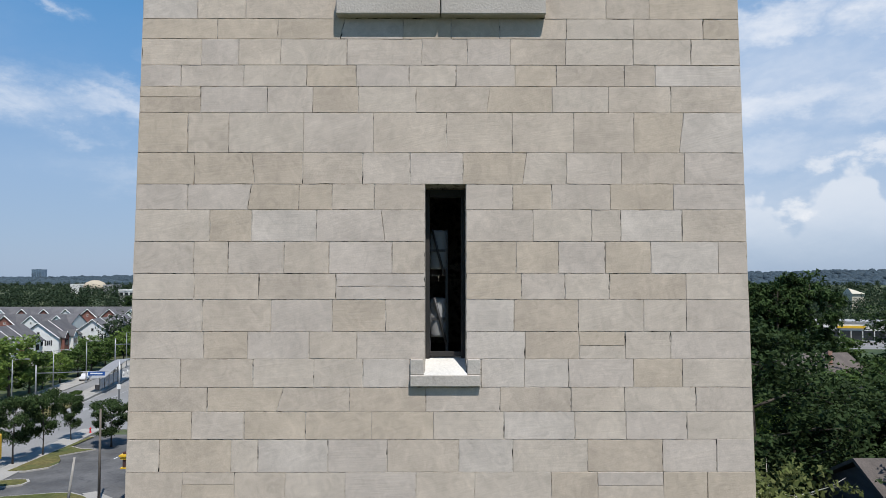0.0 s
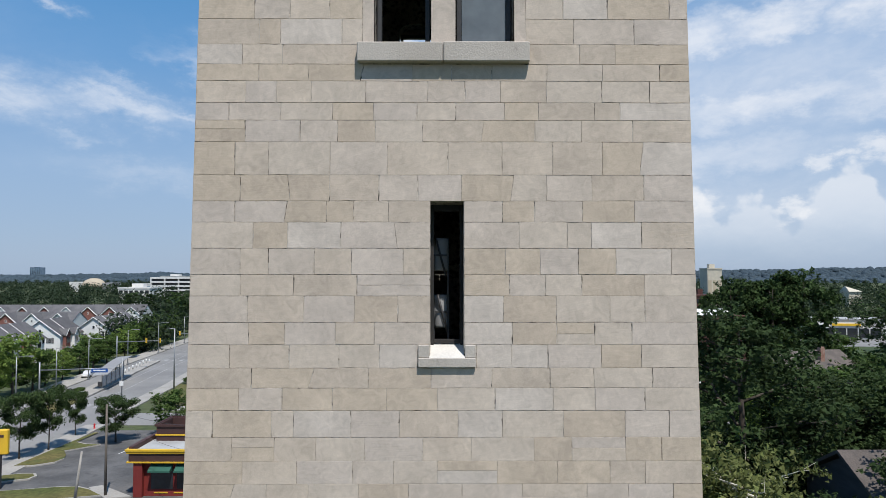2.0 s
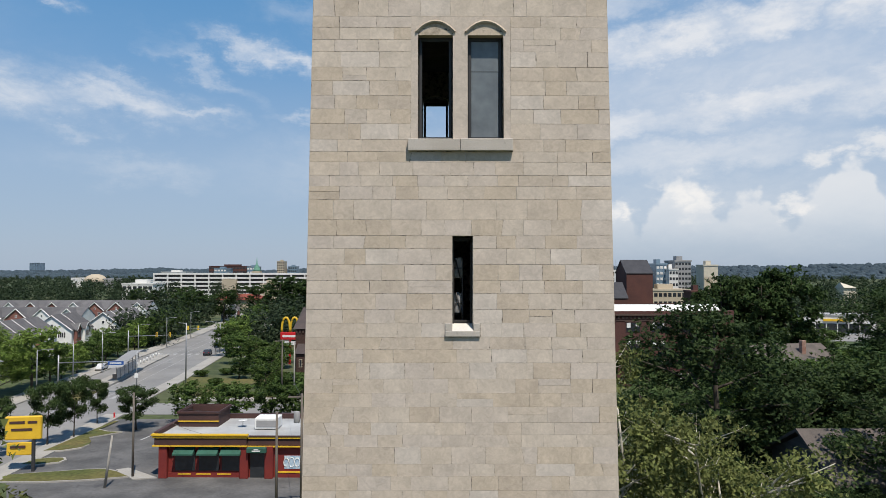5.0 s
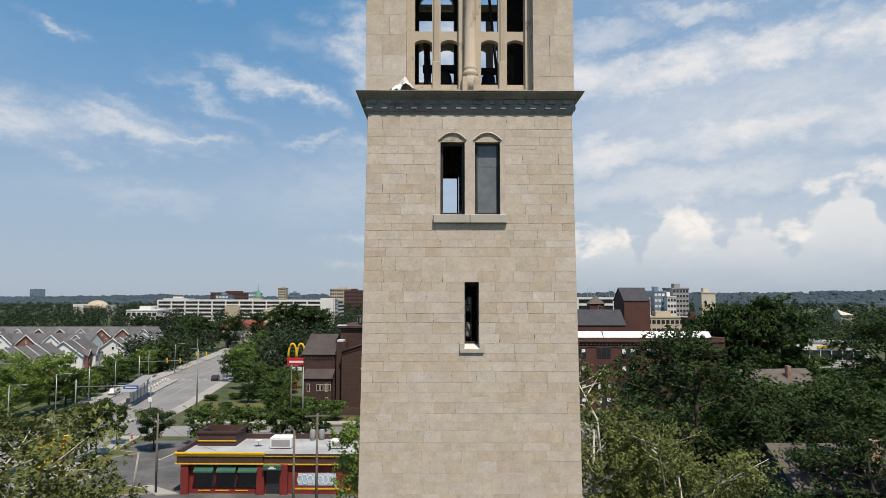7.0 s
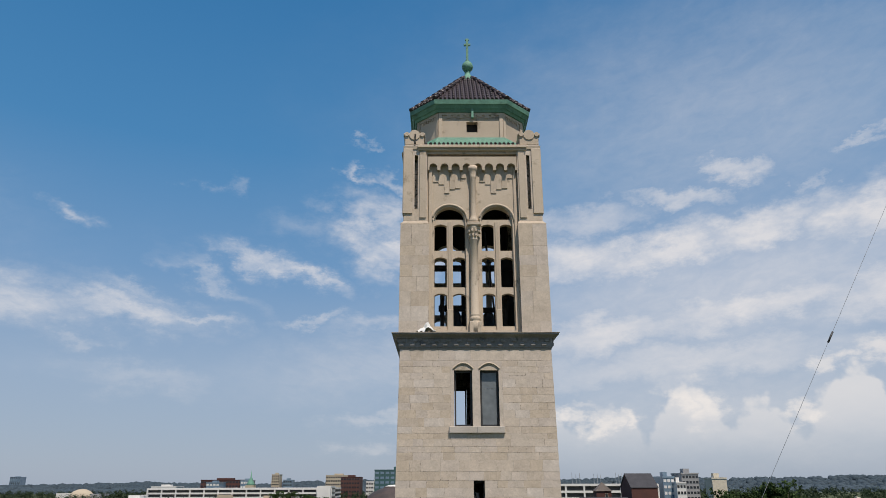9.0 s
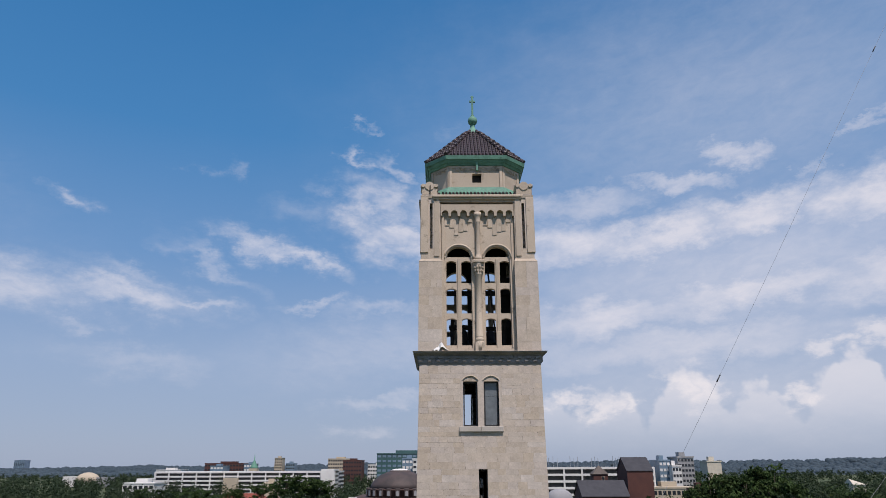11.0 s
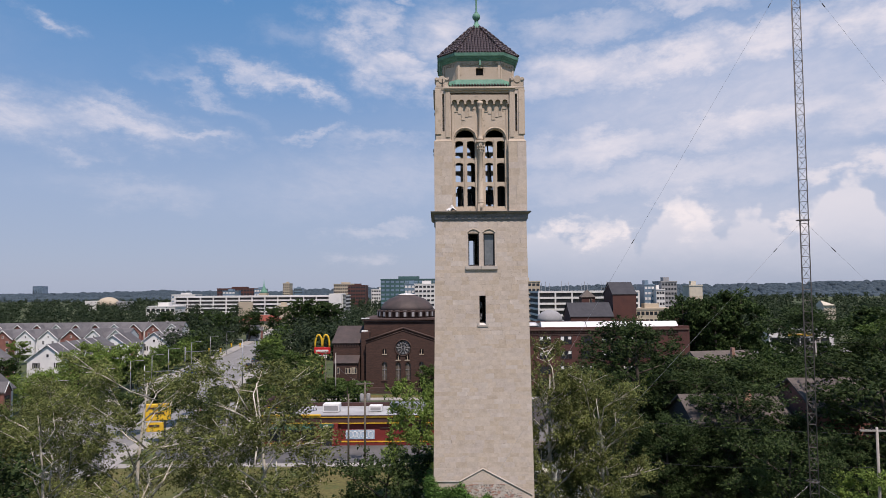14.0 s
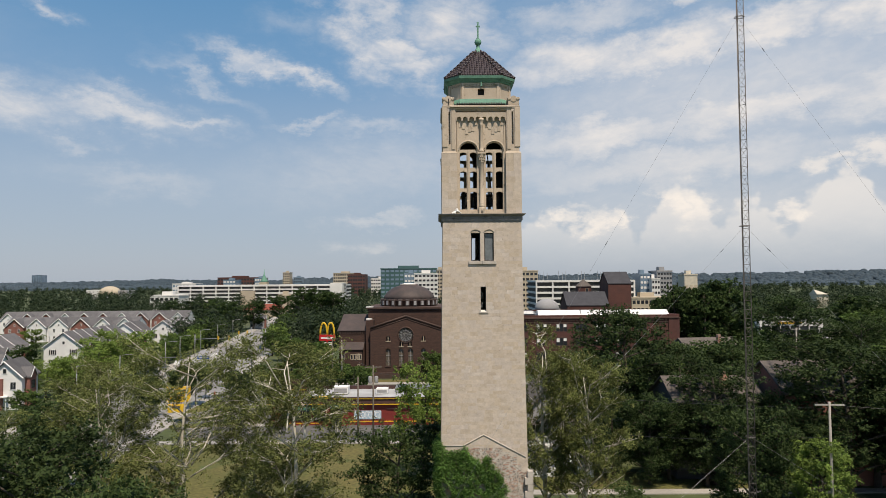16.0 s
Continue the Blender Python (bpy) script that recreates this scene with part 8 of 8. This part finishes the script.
def signal_mast(x, y, h, arm, turn, heads=2, sign=False):
    ob = thing("traffic_signal", (x, y, 0.1), turn, "steel signal mast with a long arm over the road", "traffic light", "signal masts")
    part("pole", tube(bmesh.new(), [(0, 0, 0), (0, 0, h + 1.0)], [0.16, 0.12], 8), METAL, ob)
    part("arm", tube(bmesh.new(), [(0, 0, h - 0.4), (arm, 0, h)], [0.11, 0.06], 6), METAL, ob)
    for i in range(heads):
        s = arm * (0.95 - 0.3 * i)
        head = part("signal_head", boxes((s - 0.2, s + 0.2, -0.25, 0.05, h - 0.55, h + 0.6), bevel=0.04), YELLOW, ob)
        for j in range(3):
            part("lens", tube(bmesh.new(), [(s, -0.28, h - 0.3 + 0.35 * j), (s, -0.24, h - 0.3 + 0.35 * j)], 0.12, 10), DARKMETAL, head)
    if sign:
        part("street_sign", boxes((arm * 0.72, arm * 0.95, -0.12, -0.06, h - 0.75, h - 0.1), bevel=0.01), SIGNBLUE, ob, "blue street name panel with pale bars")
        part("bar", boxes((arm * 0.75, arm * 0.92, -0.135, -0.122, h - 0.5, h - 0.3)), PAINTWHITE, ob)
    return ob


signal_mast(-69.6, 109.5, 6.0, 12.5, 0, 0, True)
signal_mast(-76.0, 152.0, 6.8, 11.0, -4, 2)
signal_mast(-60.0, 172.0, 6.8, 9.0, 184, 2)
post = thing("signal_pole", (-56.8, 112.8, 0.1), 0, "pale steel corner pole with signs", "pole")
part("pole", tube(bmesh.new(), [(0, 0, 0), (0, 0, 7.4)], [0.14, 0.1], 8), METAL, post)
part("sign", boxes((-0.35, 0.35, -0.16, -0.12, 2.4, 3.3)), PAINTWHITE, post)

# bus shelter on its platform
platform = flat("platform", strip([(-65.2, 112), (-67.5, 128), (-70.6, 146), (-73.4, 166)], 1.9, -1.9), 0.38, WALKWAY, "raised concrete bus platform", "platform", 0.35)
shelter = thing("bus_shelter", (-65.0, 121.5, 0.38), 10.0, "glass bus shelter with a long curved pale canopy", "bus shelter")
bm = bmesh.new()
prev = None
for i in range(13):
    y = 18.0 * i / 12
    z = 2.6 + 1.5 * math.sin(math.pi * 0.5 * i / 12)
    cur = [bm.verts.new(p) for p in ((-1.4, y, z), (1.4, y, z + 0.2), (1.4, y, z + 0.3), (-1.4, y, z + 0.1))]
    if prev:
        for k in range(4):
            bm.faces.new((prev[k], prev[(k + 1) % 4], cur[(k + 1) % 4], cur[k]))
    else:
        bm.faces.new(cur)
    prev = cur
bm.faces.new(prev[::-1])
part("canopy", bm, GREYWALL, shelter, "curved pale canopy")
for i in range(6):
    y = 1.5 + 3 * i
    part("post", boxes((-0.08, 0.08, y - 0.08, y + 0.08, 0, 2.65 + 1.45 * math.sin(math.pi * 0.5 * y / 18))), METAL, shelter)
for i in range(5):
    y = 1.6 + 3 * i
    part("glass_panel", boxes((-0.02, 0.02, y + 0.05, y + 2.85, 0.3, 2.3)), BLUEGLASS, shelter)
part("end_panel", boxes((-0.4, 0.4, 0.1, 0.2, 0.5, 1.5), bevel=0.03), DARKMETAL, shelter, "dark end panel")
for i in range(9):
    y = 141 + 3.0 * i
    b = thing("bollard", (-69.8 - 0.165 * (y - 141), y, 0.38 if y < 165 else 0.05), 0, "short pale concrete bollard on the platform", "bollard", "bollards on the platform")
    part("shaft", lathe(bmesh.new(), [(0.17, 0), (0.17, 0.8), (0.12, 0.92), (0.02, 0.95)], sides=10), PAINTWHITE, b)


def utility_pole(x, y, h, label, arms=1, turn=0.0, cans=0, lean=0.0, wood=None):
    ob = thing("utility_pole", (x, y, 0), turn, label, "utility pole", "utility poles")
    part("pole", tube(bmesh.new(), [(0, 0, 0), (lean, 0, h)], [0.15, 0.10], 8), wood or WOODPOLE, ob)
    for i in range(arms):
        z = h - 0.35 - 0.9 * i
        part("crossarm", boxes((-1.25, 1.25, -0.08, 0.06, z, z + 0.14), bevel=0.01), wood or WOODPOLE, ob)
        for k in (-1.1, -0.4, 0.4, 1.1):
            part("insulator", lathe(bmesh.new(), [(0.04, 0), (0.06, 0.08), (0.03, 0.16)], (k, 0, z + 0.14), 8), DARKMETAL, ob)
    for i in range(cans):
        s = -0.45 + 0.9 * i
        part("transformer", lathe(bmesh.new(), [(0.26, 0), (0.28, 0.05), (0.28, 0.95), (0.2, 1.02), (0.02, 1.05)], (s, -0.1, h - 2.6), 12), GREYWALL, ob, "grey transformer can")
    return ob


utility_pole(-33.7, 59.0, 9.2, "plain weathered wooden pole in the lot", 0, wood=DARKPOLE)
utility_pole(-35.0, 55.4, 5.4, "short leaning wooden pole beside the lot", 0, 0, 0, 0.7)
utility_pole(-15.2, 46.6, 9.6, "weathered pole with a street light", 0, wood=DARKPOLE)
utility_pole(-13.0, 47.0, 11.2, "wooden pole with transformers and crossarm", 1, 12, 2, 0.0, DARKPOLE)
utility_pole(31.6, 6.5, 12.6, "grey wooden pole with a broad crossarm", 1, -8)
utility_pole(45.7, 23.7, 8.6, "bare wooden pole beside the street", 0)
utility_pole(66.0, 78, 14.0, "far wooden pole over the trees", 1, 20)
utility_pole(-27.6, 103.5, 10.6, "dark wooden pole before the church", 1, 30, wood=DARKPOLE)
utility_pole(-25.4, 103.2, 10.2, "slim grey pole before the church", 0)
lines = thing("power_lines", (0, 0, 0), 0, "thin dark power lines slung between poles", "power line")
for a, b in (((31.0, 6.5, 12.3), (45.7, 23.7, 8.3)), ((32.2, 6.5, 12.3), (110, -20, 12)), ((31.6, 6.5, 9.5), (8.5, 28, 6.5)), ((-13, 47, 10.8), (-27.6, 103.5, 10.2)), ((-13, 47, 10.2), (31.6, 6.5, 12.0)), ((-33.7, 59, 8.8), (-13, 47, 9.6)), ((-33.7, 59, 8.6), (-24.0, 59, 4.4)), ((66, 78, 13.7), (150, 110, 13)), ((66, 78, 13.5), (31.6, 6.5, 12.2))):
    wire(lines, a, b, 0.9, 0.014)
hydrant = thing("fire_hydrant", (-49.8, 89.1, 0.1), 0, "small red and white fire hydrant", "fire hydrant")
part("barrel", lathe(bmesh.new(), [(0.16, 0), (0.16, 0.08), (0.12, 0.1), (0.12, 0.55), (0.16, 0.58), (0.13, 0.68), (0.05, 0.78), (0.02, 0.82)], sides=12), REDSIGN, hydrant)
part("nozzle", tube(bmesh.new(), [(-0.22, 0, 0.42), (0.22, 0, 0.42)], 0.06, 8), PAINTWHITE, hydrant)


def car(x, y, turn, paint, label):
    ob = thing("car", (x, y, 0.06), turn, label, "car", "cars on the avenue")
    prof = [(-2.2, 0.35), (2.15, 0.35), (2.25, 0.6), (2.1, 0.82), (1.25, 0.95), (0.55, 1.42), (-1.0, 1.46), (-1.85, 1.02), (-2.25, 0.95), (-2.28, 0.55)]
    bm = plate(prof, [], -0.86, 0.86)
    bmesh.ops.bevel(bm, geom=[e for e in bm.edges if abs(e.verts[0].co.y - e.verts[1].co.y) < 0.01 and len(e.link_faces) == 2 and abs(e.calc_face_angle(0)) > 0.8], offset=0.08, segments=2, affect="EDGES")
    part("body", bm, paint, ob)
    g = [(1.12, 0.98), (0.5, 1.37), (-0.95, 1.40), (-1.65, 1.02)]
    part("side_glass", plate(g, [], -0.88, 0.88), GLASS, ob)
    for wx in (-1.4, 1.4):
        for wy in (-0.82, 0.82):
            t = part("tyre", tube(bmesh.new(), [(wx, wy - 0.1, 0.32), (wx, wy + 0.1, 0.32)], 0.32, 14), RUBBER, ob)
            part("rim", tube(bmesh.new(), [(wx, wy - 0.11, 0.32), (wx, wy + 0.11, 0.32)], 0.18, 10), METAL, t)
    for wy in (-0.6, 0.6):
        part("headlight", boxes((2.1, 2.24, wy - 0.17, wy + 0.17, 0.62, 0.78), bevel=0.02), PAINTWHITE, ob)
        part("tail_light", boxes((-2.32, -2.2, wy - 0.15, wy + 0.15, 0.72, 0.9), bevel=0.02), REDSIGN, ob)
    return ob


car(-65.0, 186, 100, CARBLUE, "blue sedan driving on the avenue")
car(-62.0, 168, 100, CARGREY, "dark grey sedan on the avenue")
car(-76.5, 140, -80, CARWHITE, "white sedan beside the bus platform")
car(45.5, 12.5, 4, CARWHITE, "white car parked on the street")
car(-47.0, 158, 10, CARWHITE, "white car parked behind trees")
# planters, kerbs and a hedge strip of the median
flat("verge", strip([(-63.9, 100), (-65.0, 111)], 1.7, -1.7), 0.3, GRASS, "planted median with low shrubs", "median", 0.28)
